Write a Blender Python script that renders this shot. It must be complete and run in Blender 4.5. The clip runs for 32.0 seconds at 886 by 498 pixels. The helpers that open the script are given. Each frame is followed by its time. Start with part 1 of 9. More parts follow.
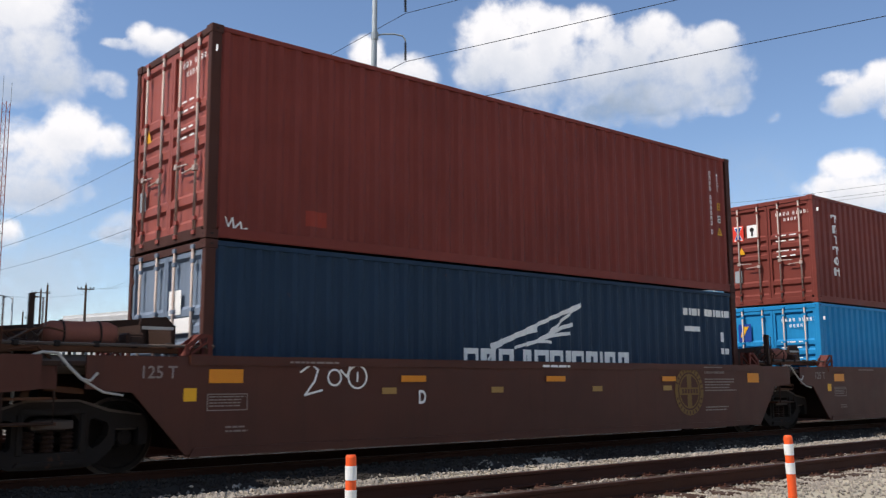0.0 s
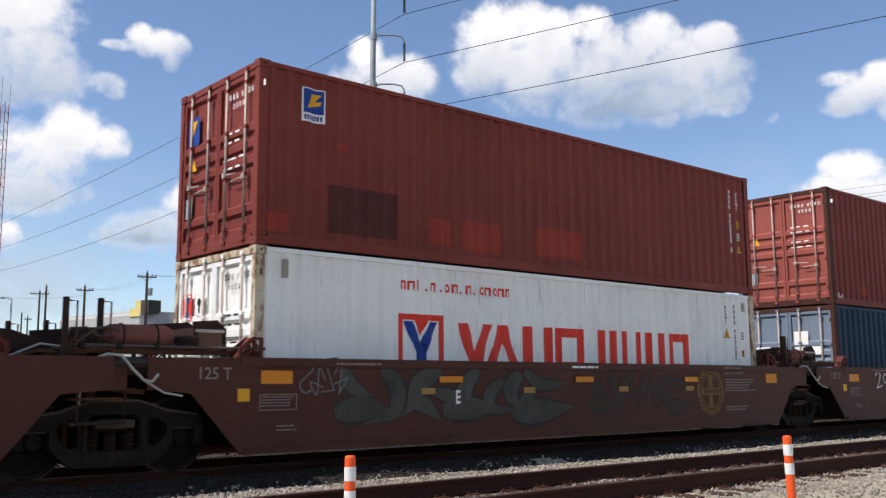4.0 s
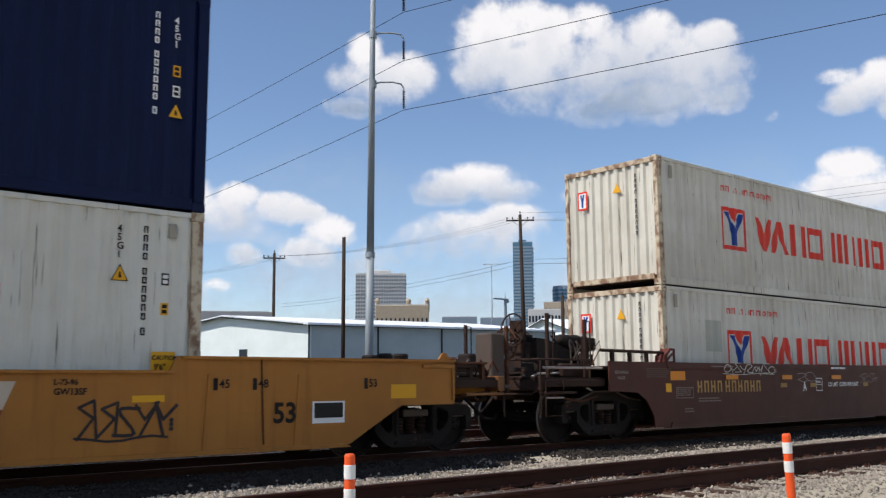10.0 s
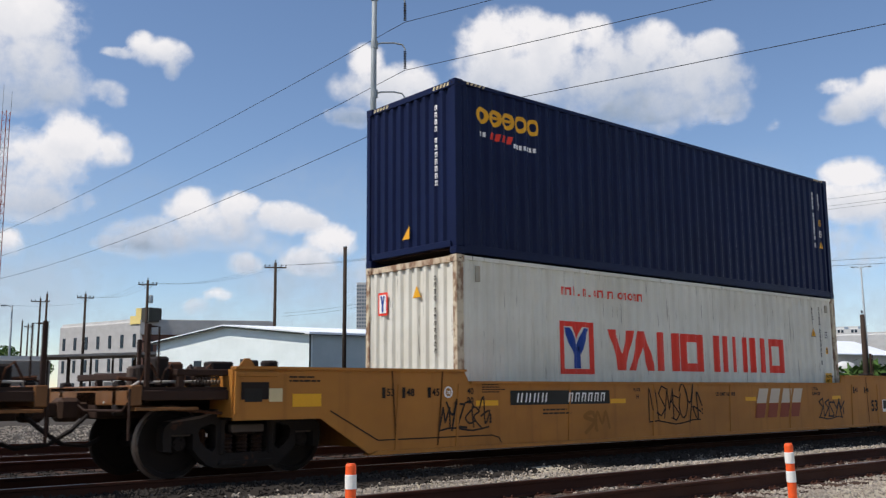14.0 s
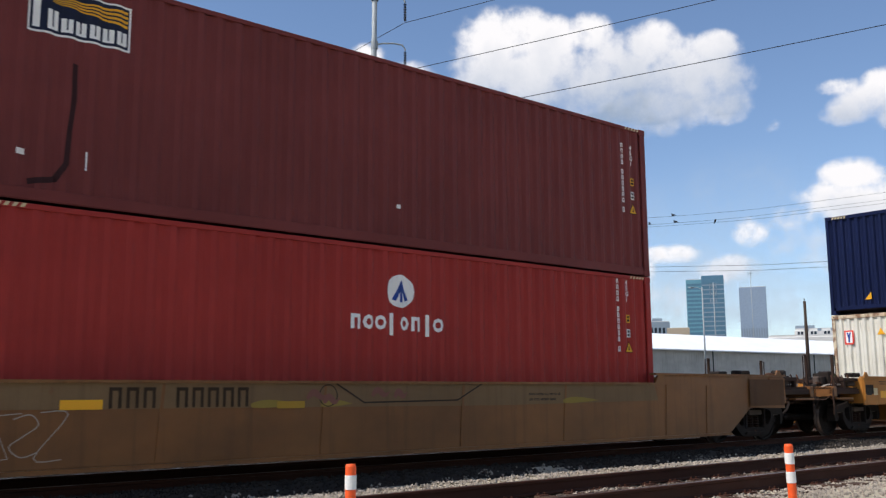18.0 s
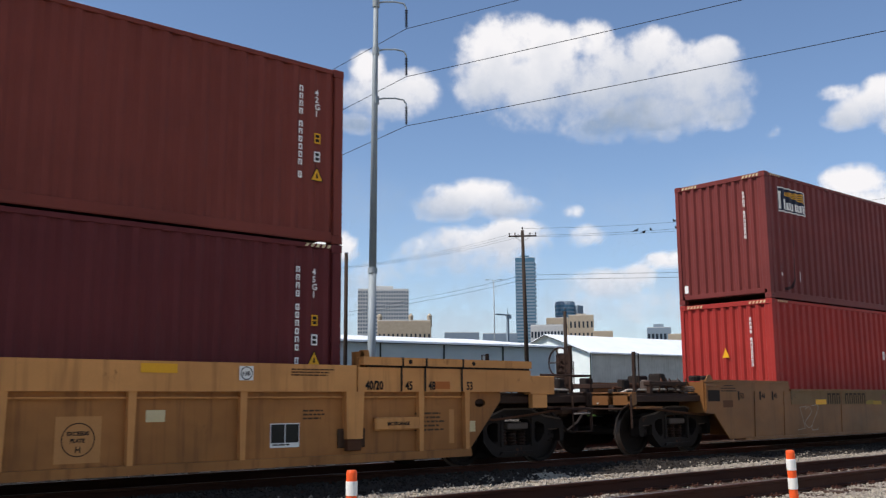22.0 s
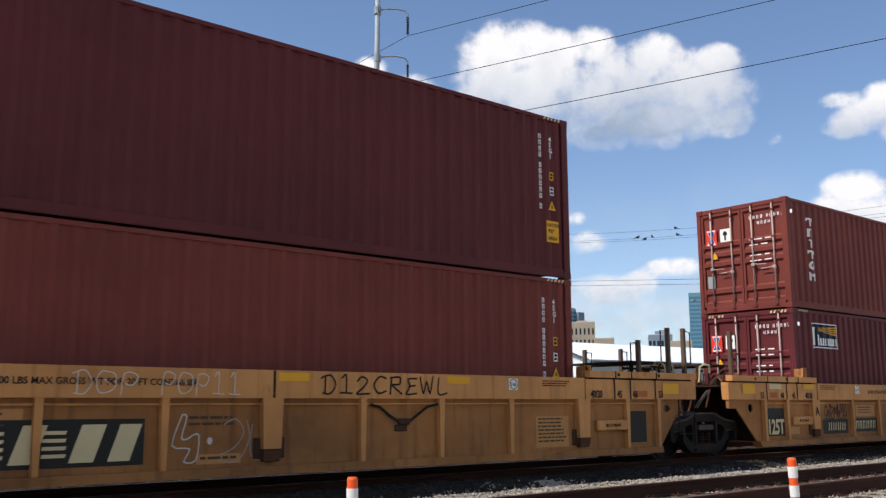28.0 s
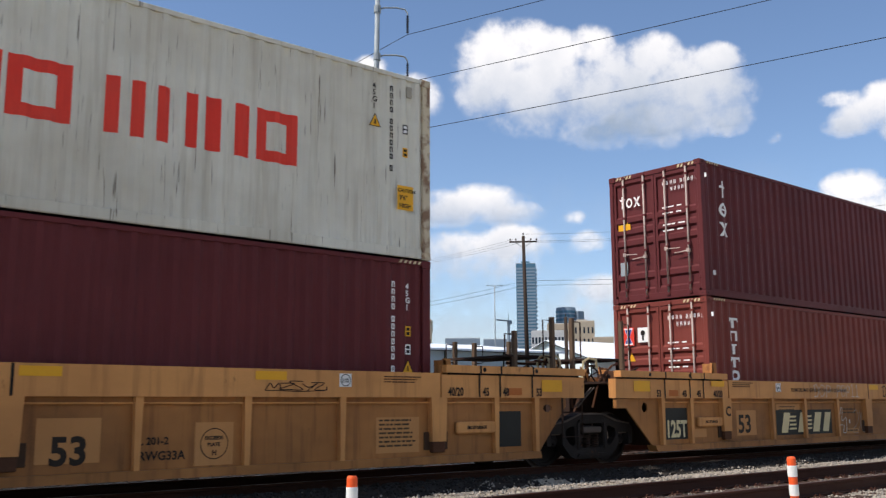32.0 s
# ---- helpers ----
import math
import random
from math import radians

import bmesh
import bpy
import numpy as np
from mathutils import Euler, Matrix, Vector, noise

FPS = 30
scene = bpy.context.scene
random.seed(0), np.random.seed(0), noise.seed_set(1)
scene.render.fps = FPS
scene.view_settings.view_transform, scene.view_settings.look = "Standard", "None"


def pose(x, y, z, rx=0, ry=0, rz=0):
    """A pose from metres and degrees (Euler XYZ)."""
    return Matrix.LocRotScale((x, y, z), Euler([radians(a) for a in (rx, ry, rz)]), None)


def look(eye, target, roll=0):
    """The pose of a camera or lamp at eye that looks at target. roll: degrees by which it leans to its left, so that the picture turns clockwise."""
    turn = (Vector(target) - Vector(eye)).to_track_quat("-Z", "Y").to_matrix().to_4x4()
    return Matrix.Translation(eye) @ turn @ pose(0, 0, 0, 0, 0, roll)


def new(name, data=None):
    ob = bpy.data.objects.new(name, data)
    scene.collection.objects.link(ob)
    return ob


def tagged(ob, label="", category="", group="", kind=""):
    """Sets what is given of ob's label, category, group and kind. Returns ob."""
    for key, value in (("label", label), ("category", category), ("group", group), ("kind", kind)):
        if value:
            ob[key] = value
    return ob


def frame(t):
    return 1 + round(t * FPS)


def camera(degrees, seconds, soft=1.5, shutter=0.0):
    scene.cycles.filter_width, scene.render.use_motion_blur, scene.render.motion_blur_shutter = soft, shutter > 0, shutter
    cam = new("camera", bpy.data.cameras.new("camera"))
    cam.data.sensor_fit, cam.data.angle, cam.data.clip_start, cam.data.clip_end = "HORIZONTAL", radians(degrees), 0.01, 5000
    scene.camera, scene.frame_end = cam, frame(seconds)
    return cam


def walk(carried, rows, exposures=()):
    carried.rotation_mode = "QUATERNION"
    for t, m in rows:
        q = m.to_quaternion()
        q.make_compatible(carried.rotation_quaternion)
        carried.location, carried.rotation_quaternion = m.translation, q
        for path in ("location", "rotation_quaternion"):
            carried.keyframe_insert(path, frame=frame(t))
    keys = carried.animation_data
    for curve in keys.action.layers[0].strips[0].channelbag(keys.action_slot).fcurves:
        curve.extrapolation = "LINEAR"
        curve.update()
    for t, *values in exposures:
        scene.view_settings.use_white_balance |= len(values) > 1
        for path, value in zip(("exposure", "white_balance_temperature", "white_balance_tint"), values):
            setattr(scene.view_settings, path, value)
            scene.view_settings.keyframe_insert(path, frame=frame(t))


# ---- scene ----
# The eye stands 1.04 m above the rail heads, 12.3 m from the train's track; the train runs towards +x.
LENS = 50.31
EYE = Vector((0.0, 0.0, 1.04))
cam = camera(LENS, 32.0, soft=1.3, shutter=0.15)

def gaze(pan, tilt, roll):
    a, b = radians(pan), radians(tilt)
    way = Vector((math.sin(a) * math.cos(b), math.cos(a) * math.cos(b), math.sin(b)))
    return look(EYE, EYE + way * 10, roll)


walk(cam, [(t, gaze(p, q, r)) for t, p, q, r in (
    (0, 40.68, 8.21, -0.31), (0.5, 40.70, 8.15, -0.31), (1, 40.73, 8.06, -0.32), (1.5, 40.73, 8.08, -0.33),
    (2, 40.73, 8.12, -0.34), (2.5, 40.73, 8.17, -0.34), (3, 40.73, 8.23, -0.37), (3.5, 40.74, 8.27, -0.37),
    (5.5, 40.74, 8.07, -0.36), (6, 40.75, 8.00, -0.37), (6.5, 40.76, 7.97, -0.37), (7, 40.76, 8.00, -0.39),
    (7.5, 40.76, 8.00, -0.40), (8, 40.76, 7.95, -0.39), (8.5, 40.78, 7.97, -0.39), (9, 40.79, 8.01, -0.39),
    (9.5, 40.79, 8.11, -0.39), (10, 40.77, 8.14, -0.39), (10.5, 40.74, 8.28, -0.38), (11, 40.70, 8.53, -0.38),
    (11.5, 40.68, 8.66, -0.39), (12, 40.67, 8.66, -0.39), (12.5, 40.66, 8.62, -0.37), (13, 40.68, 8.59, -0.36),
    (13.5, 40.68, 8.63, -0.37), (14, 40.70, 8.71, -0.38), (14.5, 40.69, 8.81, -0.39), (16.5, 40.68, 8.84, -0.36),
    (17, 40.67, 8.80, -0.35), (17.5, 40.69, 8.77, -0.36), (18, 40.70, 8.74, -0.36), (18.5, 40.68, 8.76, -0.36),
    (19, 40.66, 8.80, -0.35), (19.5, 40.64, 8.90, -0.37), (20, 40.65, 8.90, -0.37), (20.5, 40.65, 8.89, -0.36),
    (21, 40.65, 8.95, -0.34), (21.5, 40.64, 9.01, -0.32), (22, 40.63, 9.09, -0.34), (22.5, 40.62, 9.05, -0.35),
    (23, 40.61, 8.97, -0.35), (23.5, 40.60, 9.06, -0.34), (24, 40.60, 9.23, -0.33), (24.5, 40.59, 9.24, -0.32),
    (25, 40.59, 9.24, -0.29), (25.5, 40.58, 9.24, -0.27), (27.5, 40.58, 9.47, -0.26), (28, 40.56, 9.50, -0.26),
    (28.5, 40.55, 9.51, -0.25), (29, 40.53, 9.48, -0.25), (29.5, 40.54, 9.45, -0.25), (30, 40.55, 9.46, -0.24),
    (30.5, 40.56, 9.46, -0.24), (31, 40.57, 9.35, -0.22), (31.5, 40.57, 9.31, -0.22), (32, 40.58, 9.43, -0.24),
)], exposures=tuple((t, e, 6500, 13) for t, e in ((0, 0.02), (3, 0.06), (6, 0.03), (8, 0.0), (9, -0.14), (10, -0.06), (11, 0.12), (12, 0.08), (13, -0.04), (14, -0.15), (14.5, -0.24), (15.5, -0.08), (16, 0.0), (17, 0.06), (18, 0.0), (20, -0.16), (21, -0.12), (22, -0.08), (23.5, 0.02), (25, -0.02), (28, 0.02), (32, 0.04))))

# ---- world and sun ----
SUN = Vector((-0.57, 0.19, 0.80)).normalized()
world = bpy.data.worlds.new("daylight")
scene.world = world
world.use_nodes = True
wn = world.node_tree
sky = wn.nodes.new("ShaderNodeTexSky")
sky.sky_type, sky.sun_disc = "NISHITA", False
sky.sun_elevation = math.asin(SUN.z)
sky.sun_rotation = math.atan2(SUN.x, SUN.y)
sky.altitude, sky.air_density, sky.dust_density, sky.ozone_density = 1200, 1.1, 0.05, 3.2
wn.links.new(sky.outputs[0], wn.nodes["Background"].inputs[0])
wn.nodes["Background"].inputs[1].default_value = 0.14
lamp = bpy.data.lights.new("sun", "SUN")
lamp.energy, lamp.angle, lamp.color = 5.0, radians(0.53), (1.0, 0.96, 0.90)
sun = new("sun", lamp)
sun.matrix_world = look(SUN * 50, (0, 0, 0))
# ---- materials ----
MATS = {}


def rgb(h):
    """Linear colour from a hex string."""
    v = [int(h[i:i + 2], 16) / 255 for i in (0, 2, 4)]
    return tuple(c / 12.92 if c <= 0.04045 else ((c + 0.055) / 1.055) ** 2.4 for c in v) + (1.0,)


def surface(name, base, dirt=None, rough=0.6, metal=0.0, spots=0.0, streak=0.0, grain=0.05, bump=0.0, scale=1.0,
            rust=(0.16, 0.06, 0.025, 1), island=0.0, coat=0.0, spot_size=3.0, drips=0.0, spec=0.22, stain=0.55):
    """A painted, stained or raw surface: broad stains, upright streaks, rust spots and fine grain, in metres."""
    if name in MATS:
        return MATS[name]
    m = MATS[name] = bpy.data.materials.new(name)
    m.use_nodes = True
    nt = m.node_tree
    N, L = nt.nodes, nt.links
    b = N["Principled BSDF"]
    b.inputs["Roughness"].default_value, b.inputs["Metallic"].default_value = rough, metal
    b.inputs["Specular IOR Level"].default_value = spec
    co = N.new("ShaderNodeTexCoord").outputs["Object"]

    def noise_tex(sx, sy, sz, detail=4.0):
        mp = N.new("ShaderNodeMapping")
        mp.inputs["Scale"].default_value = (sx * scale, sy * scale, sz * scale)
        L.new(co, mp.inputs["Vector"])
        t = N.new("ShaderNodeTexNoise")
        t.inputs["Scale"].default_value, t.inputs["Detail"].default_value = 1.0, detail
        t.inputs["Roughness"].default_value = 0.6
        L.new(mp.outputs[0], t.inputs["Vector"])
        return t.outputs["Fac"]

    def ramp(fac, lo, hi):
        r = N.new("ShaderNodeMapRange")
        r.inputs["From Min"].default_value, r.inputs["From Max"].default_value = lo, hi
        L.new(fac, r.inputs["Value"])
        return r.outputs[0]

    def mix(fac, a, c, amount=1.0, kind="MIX"):
        x = N.new("ShaderNodeMix")
        x.data_type, x.blend_type = "RGBA", kind
        if amount != 1.0 and not isinstance(fac, float):
            k = N.new("ShaderNodeMath")
            k.operation = "MULTIPLY"
            L.new(fac, k.inputs[0])
            k.inputs[1].default_value = amount
            fac = k.outputs[0]
        if isinstance(fac, float):
            x.inputs[0].default_value = fac
        else:
            L.new(fac, x.inputs[0])
        for v, i in ((a, 6), (c, 7)):
            if isinstance(v, tuple):
                x.inputs[i].default_value = v
            else:
                L.new(v, x.inputs[i])
        return x.outputs[2]

    dirt = dirt or tuple(c * 0.55 for c in base[:3]) + (1,)
    col = mix(ramp(noise_tex(0.45, 0.45, 0.7), 0.35, 0.75), base, dirt, stain)
    if streak:
        col = mix(ramp(noise_tex(7.0, 7.0, 0.45, 3.0), 0.52, 0.78), col, dirt, streak)
    if drips:
        col = mix(ramp(noise_tex(26.0, 26.0, 1.1, 2.0), 0.66, 0.72), col, (0.10, 0.07, 0.05, 1), drips)
    if spots:
        col = mix(ramp(noise_tex(spot_size, spot_size, spot_size * 0.7, 6.0), 0.72 - 0.16 * spots, 0.78 - 0.12 * spots), col, rust, 0.9)
    if island:
        g = N.new("ShaderNodeNewGeometry")
        col = mix(g.outputs["Random Per Island"], col, tuple(min(1, c * 1.9) for c in base[:3]) + (1,), island)
    if grain:
        col = mix(ramp(noise_tex(60, 60, 60, 2.0), 0.3, 0.7), col, tuple(c * 0.72 for c in base[:3]) + (1,), min(1.0, grain * 6))
    L.new(col, b.inputs["Base Color"])
    if bump:
        bp = N.new("ShaderNodeBump")
        bp.inputs["Strength"].default_value, bp.inputs["Distance"].default_value = 0.5, bump
        L.new(noise_tex(25, 25, 25, 5.0), bp.inputs["Height"])
        L.new(bp.outputs[0], b.inputs["Normal"])
    if coat:
        b.inputs["Coat Weight"].default_value = coat
    # roughness varies with the stains
    rr = N.new("ShaderNodeMapRange")
    rr.inputs["To Min"].default_value, rr.inputs["To Max"].default_value = max(0.05, rough - 0.12), min(1, rough + 0.15)
    L.new(noise_tex(2, 2, 2), rr.inputs["Value"])
    L.new(rr.outputs[0], b.inputs["Roughness"])
    return m


RUST = surface("rusty_steel", rgb("5a3a28"), rgb("33231a"), 0.85, 0.2, spots=0.6, bump=0.01)
BLACK = surface("grimy_black_steel", rgb("2b231f"), rgb("18130f"), 0.8, 0.1, spots=0.15, bump=0.006)
DARK = surface("dark_brown_steel", rgb("3a281f"), rgb("21160f"), 0.75, 0.1, spots=0.2, bump=0.004)
BROWN = surface("mineral_brown_paint", rgb("522c20"), rgb("351e17"), 0.55, 0.0, spots=0.06, streak=0.35, grain=0.04)
TRUCK = surface("dusty_truck_casting", rgb("2d2622"), rgb("1a1512"), 0.85, 0.1, spots=0.25, bump=0.006)
MUSTARD = surface("mustard_yellow_paint", rgb("ae7330"), rgb("704721"), 0.55, 0.0, spots=0.16, streak=0.45, grain=0.05)
OCHRE = surface("dirty_ochre_paint", rgb("855830"), rgb("47301d"), 0.45, 0.0, spots=0.3, streak=0.55, grain=0.06, stain=0.8)
TAN = surface("faded_tan_paint", rgb("d39456"), rgb("784c2c"), 0.6, 0.0, spots=0.25, streak=0.65, stain=0.7, grain=0.05)
TAN_CLEAN = surface("cleaner_tan_paint_patch", rgb("bd8650"), rgb("926238"), 0.6, streak=0.3)
DARK_RUST = surface("dark_rusty_grime", rgb("4a3526"), rgb("2a1c14"), 0.8, spots=0.3, streak=0.4)
TAN_LOW = surface("grimy_tan_paint", rgb("ac733f"), rgb("472c1a"), 0.65, 0.0, spots=0.25, streak=0.75, stain=0.8, grain=0.06)
WHITE_MARK = surface("white_stencil_paint", rgb("efece6"), rgb("cfc9c0"), 0.6)
DIM_MARK = surface("faded_grey_stencil_paint", rgb("8f8078"), rgb("6a5a52"), 0.7)
BLACK_MARK = surface("black_stencil_paint", rgb("221c18"), rgb("3a2d22"), 0.7)
ORANGE = surface("orange_reflective_sheeting", rgb("e08a1e"), rgb("b06818"), 0.4)
YELLOW = surface("yellow_label_film", rgb("e6a722"), rgb("c08618"), 0.45)
RED_MARK = surface("red_lettering_paint", rgb("e03c2c"), rgb("c05443"), 0.55, spots=0.05)
BLUE_MARK = surface("blue_emblem_paint", rgb("1d3f8c"), rgb("2c4478"), 0.55)
GOLD_MARK = surface("faded_gold_stencil_paint", rgb("7d6036"), rgb("574024"), 0.7)
CREAM = surface("cream_stencil_paint", rgb("d6c49a"), rgb("a89468"), 0.65)
GALV = surface("galvanised_steel", rgb("9aa1a3"), rgb("82898c"), 0.6, 0.15, grain=0.03)
WOODPOLE = surface("weathered_pole_wood", rgb("40342b"), rgb("2a221d"), 0.9, bump=0.01, streak=0.4)
TIE = surface("creosoted_tie_wood", rgb("4a372c"), rgb("261b15"), 0.95, bump=0.02, streak=0.3)
RAIL = surface("brown_rail_steel", rgb("4b2b1e"), rgb("2a1a12"), 0.8, 0.2, spots=0.3, bump=0.003)
RAILTOP = surface("worn_rail_head", rgb("7d716a"), rgb("5b4a40"), 0.4, 0.8, grain=0.02)
BALLAST = surface("pale_limestone_ballast", rgb("887f73"), rgb("564e43"), 0.95, island=0.6, bump=0.01)
OILY_SHADE = surface("oily_shaded_ballast", rgb("2c2722"), rgb("16130f"), 0.95, island=0.5, bump=0.01)
TRODDEN = surface("rust_stained_ballast", rgb("5c5147"), rgb("332b24"), 0.95, island=0.5, bump=0.01)
YARD = surface("dull_yard_dirt", rgb("443c32"), rgb("2a241c"), 0.97, bump=0.03, grain=0.15)
GROUND = surface("gravel_and_dust", rgb("b2a893"), rgb("857b69"), 0.97, bump=0.03, grain=0.12)
DUSTY = surface("dust_caked_red_paint", rgb("8a5546"), rgb("5c372c"), 0.85, spots=0.2, bump=0.004)
PIPE_GREY = surface("dusty_grey_casting", rgb("5d5149"), rgb("3a302a"), 0.85, spots=0.2)
BRACKET = surface("grimy_red_brown_paint", rgb("5f2b22"), rgb("381b15"), 0.7, spots=0.2, streak=0.4)
ROD = surface("galvanised_locking_bar", rgb("b5a498"), rgb("86706a"), 0.55, 0.2)
HOSE = surface("pale_rubber_hose", rgb("b9b2a8"), rgb("8c857c"), 0.7)


# ---- mesh tools ----
class Shape:
    """Vertices and faces of one part, gathered from simple solids."""

    def __init__(self):
        self.v, self.f = [], []

    def add(self, verts, faces):
        n = len(self.v)
        self.v += [tuple(p) for p in verts]
        self.f += [tuple(n + i for i in q) for q in faces]
        return self

    def box(self, x0, x1, y0, y1, z0, z1, ch=0.0):
        if not ch:
            p = [(x, y, z) for z in (z0, z1) for y in (y0, y1) for x in (x0, x1)]
            return self.add(p, [(0, 2, 3, 1), (4, 5, 7, 6), (0, 1, 5, 4), (2, 6, 7, 3), (0, 4, 6, 2), (1, 3, 7, 5)])
        # chamfered along its long upright and level edges
        c = min(ch, (x1 - x0) * 0.4, (y1 - y0) * 0.4, (z1 - z0) * 0.4)
        ring = [(x0 + c, y0), (x1 - c, y0), (x1, y0 + c), (x1, y1 - c), (x1 - c, y1), (x0 + c, y1), (x0, y1 - c), (x0, y0 + c)]
        inner = [(x0 + c, y0 + c), (x1 - c, y0 + c), (x1 - c, y0 + c), (x1 - c, y1 - c), (x1 - c, y1 - c), (x0 + c, y1 - c), (x0 + c, y1 - c), (x0 + c, y0 + c)]
        p = [(x, y, z0) for x, y in inner] + [(x, y, z0 + c) for x, y in ring] + [(x, y, z1 - c) for x, y in ring] + [(x, y, z1) for x, y in inner]
        f = [tuple(range(7, -1, -1)), tuple(range(24, 32))]
        for k in range(3):
            for i in range(8):
                j = (i + 1) % 8
                f.append((k * 8 + i, k * 8 + j, k * 8 + 8 + j, k * 8 + 8 + i))
        return self.add(p, f)

    def slab(self, pts, y0, y1):
        """An outline in x and z, thick from y0 to y1."""
        n = len(pts)
        p = [(x, y0, z) for x, z in pts] + [(x, y1, z) for x, z in pts]
        f = [tuple(range(n)), tuple(range(2 * n - 1, n - 1, -1))]
        f += [(i, i + n, (i + 1) % n + n, (i + 1) % n) for i in range(n)]
        return self.add(p, f)

    def run(self, pts, x0, x1):
        """An outline in y and z, drawn out along x."""
        n = len(pts)
        p = [(x0, y, z) for y, z in pts] + [(x1, y, z) for y, z in pts]
        f = [tuple(range(n - 1, -1, -1)), tuple(range(n, 2 * n))]
        f += [(i, (i + 1) % n, (i + 1) % n + n, i + n) for i in range(n)]
        return self.add(p, f)

    def tube(self, a, b, r, n=8, r2=None):
        a, b = Vector(a), Vector(b)
        q = (b - a).to_track_quat("Z", "Y")
        r2 = r if r2 is None else r2
        p = []
        for c, rr in ((a, r), (b, r2)):
            for i in range(n):
                t = 2 * math.pi * i / n
                p.append(c + q @ Vector((rr * math.cos(t), rr * math.sin(t), 0)))
        f = [tuple(range(n - 1, -1, -1)), tuple(range(n, 2 * n))]
        f += [(i, (i + 1) % n, (i + 1) % n + n, i + n) for i in range(n)]
        return self.add(p, f)

    def pipe(self, pts, r, n=6):
        """A bent round bar: rings at every point, joined."""
        pts = [Vector(p) for p in pts]
        n0, m = len(self.v), len(pts)
        for i, p in enumerate(pts):
            d = (pts[min(i + 1, m - 1)] - pts[max(i - 1, 0)]).normalized()
            s = d.cross(Vector((0.31, 0.22, 0.92))).normalized()
            t = d.cross(s)
            for k in range(n):
                a = 2 * math.pi * k / n
                self.v.append(tuple(p + s * (r * math.cos(a)) + t * (r * math.sin(a))))
        for i in range(m - 1):
            for k in range(n):
                a, b = n0 + i * n + k, n0 + i * n + (k + 1) % n
                self.f.append((a, b, b + n, a + n))
        self.f.append(tuple(range(n0 + n - 1, n0 - 1, -1)))
        self.f.append(tuple(range(n0 + (m - 1) * n, n0 + m * n)))
        return self

    def lathe(self, prof, n=20, axis="y", at=(0, 0, 0)):
        """A profile of (radius, offset) pairs turned about an axis."""
        p = []
        for r, o in prof:
            for i in range(n):
                t = 2 * math.pi * i / n
                c, s = r * math.cos(t), r * math.sin(t)
                q = {"y": (c, o, s), "z": (c, s, o), "x": (o, c, s)}[axis]
                p.append((q[0] + at[0], q[1] + at[1], q[2] + at[2]))
        f = []
        for k in range(len(prof) - 1):
            for i in range(n):
                j = (i + 1) % n
                f.append((k * n + i, k * n + j, k * n + n + j, k * n + n + i))
        f += [tuple(range(n)), tuple(range(len(p) - 1, len(p) - n - 1, -1))]
        return self.add(p, f)

    def ring(self, centre, radius, r, axis="x", n=16):
        c = Vector(centre)
        pts = []
        for i in range(n + 1):
            t = 2 * math.pi * i / n
            o = {"x": (0, math.cos(t), math.sin(t)), "y": (math.cos(t), 0, math.sin(t)), "z": (math.cos(t), math.sin(t), 0)}[axis]
            pts.append(c + Vector(o) * radius)
        return self.pipe(pts, r, 5)

    def mesh(self, name):
        me = bpy.data.meshes.new(name)
        me.from_pydata(self.v, [], self.f)
        me.update()
        bm = bmesh.new()
        bm.from_mesh(me)
        bmesh.ops.recalc_face_normals(bm, faces=bm.faces)
        bm.to_mesh(me)
        bm.free()
        return me


def part(name, shape, material, parent=None, label="", at=(0, 0, 0), smooth=False):
    me = shape.mesh(name) if isinstance(shape, Shape) else shape
    if not me.materials:
        me.materials.append(material)
    if smooth:
        for p in me.polygons:
            p.use_smooth = True
    ob = new(name, me)
    ob.parent = parent
    ob.location = at
    return tagged(ob, label)


def pierced(outer, holes, y0, y1):
    """A plate in x and z with openings through it, thick from y0 to y1."""
    bm, loops = bmesh.new(), []
    for ring in (outer, *holes):
        vs = [bm.verts.new((x, y0, z)) for x, z in ring]
        for a, b in zip(vs, vs[1:] + vs[:1]):
            bm.edges.new((a, b))
        loops.append(len(ring))
    bmesh.ops.triangle_fill(bm, use_beauty=True, edges=bm.edges[:])
    bm.verts.ensure_lookup_table()
    bm.verts.index_update()
    v = [tuple(q.co) for q in bm.verts]
    f = [tuple(q.index for q in t.verts) for t in bm.faces]
    bm.free()
    n, k = len(v), 0
    out = f + [tuple(i + n for i in reversed(t)) for t in f]
    for m in loops:
        out += [(k + i, k + (i + 1) % m, k + (i + 1) % m + n, k + i + n) for i in range(m)]
        k += m
    return Shape().add(v + [(x, y1, z) for x, _, z in v], out)


def thing(name, m, label, category, group="", kind=""):
    e = new(name)
    e.empty_display_size = 0.2
    e.matrix_basis = m
    return tagged(e, label, category, group, kind)


def structure(name, shape, material, label, category, kind="structure"):
    return tagged(part(name, shape, material), label, category, kind=kind)


def on(az, el, dist):
    """A place by its bearing, its elevation (both degrees from the eye) and its level distance."""
    a = radians(az)
    return Vector((math.sin(a) * dist, math.cos(a) * dist, EYE.z + math.tan(radians(el)) * dist))
# ---- ground and tracks ----
TRACK_Y = 12.30        # the train's track
FRONT_Y = 7.45         # the free track before it


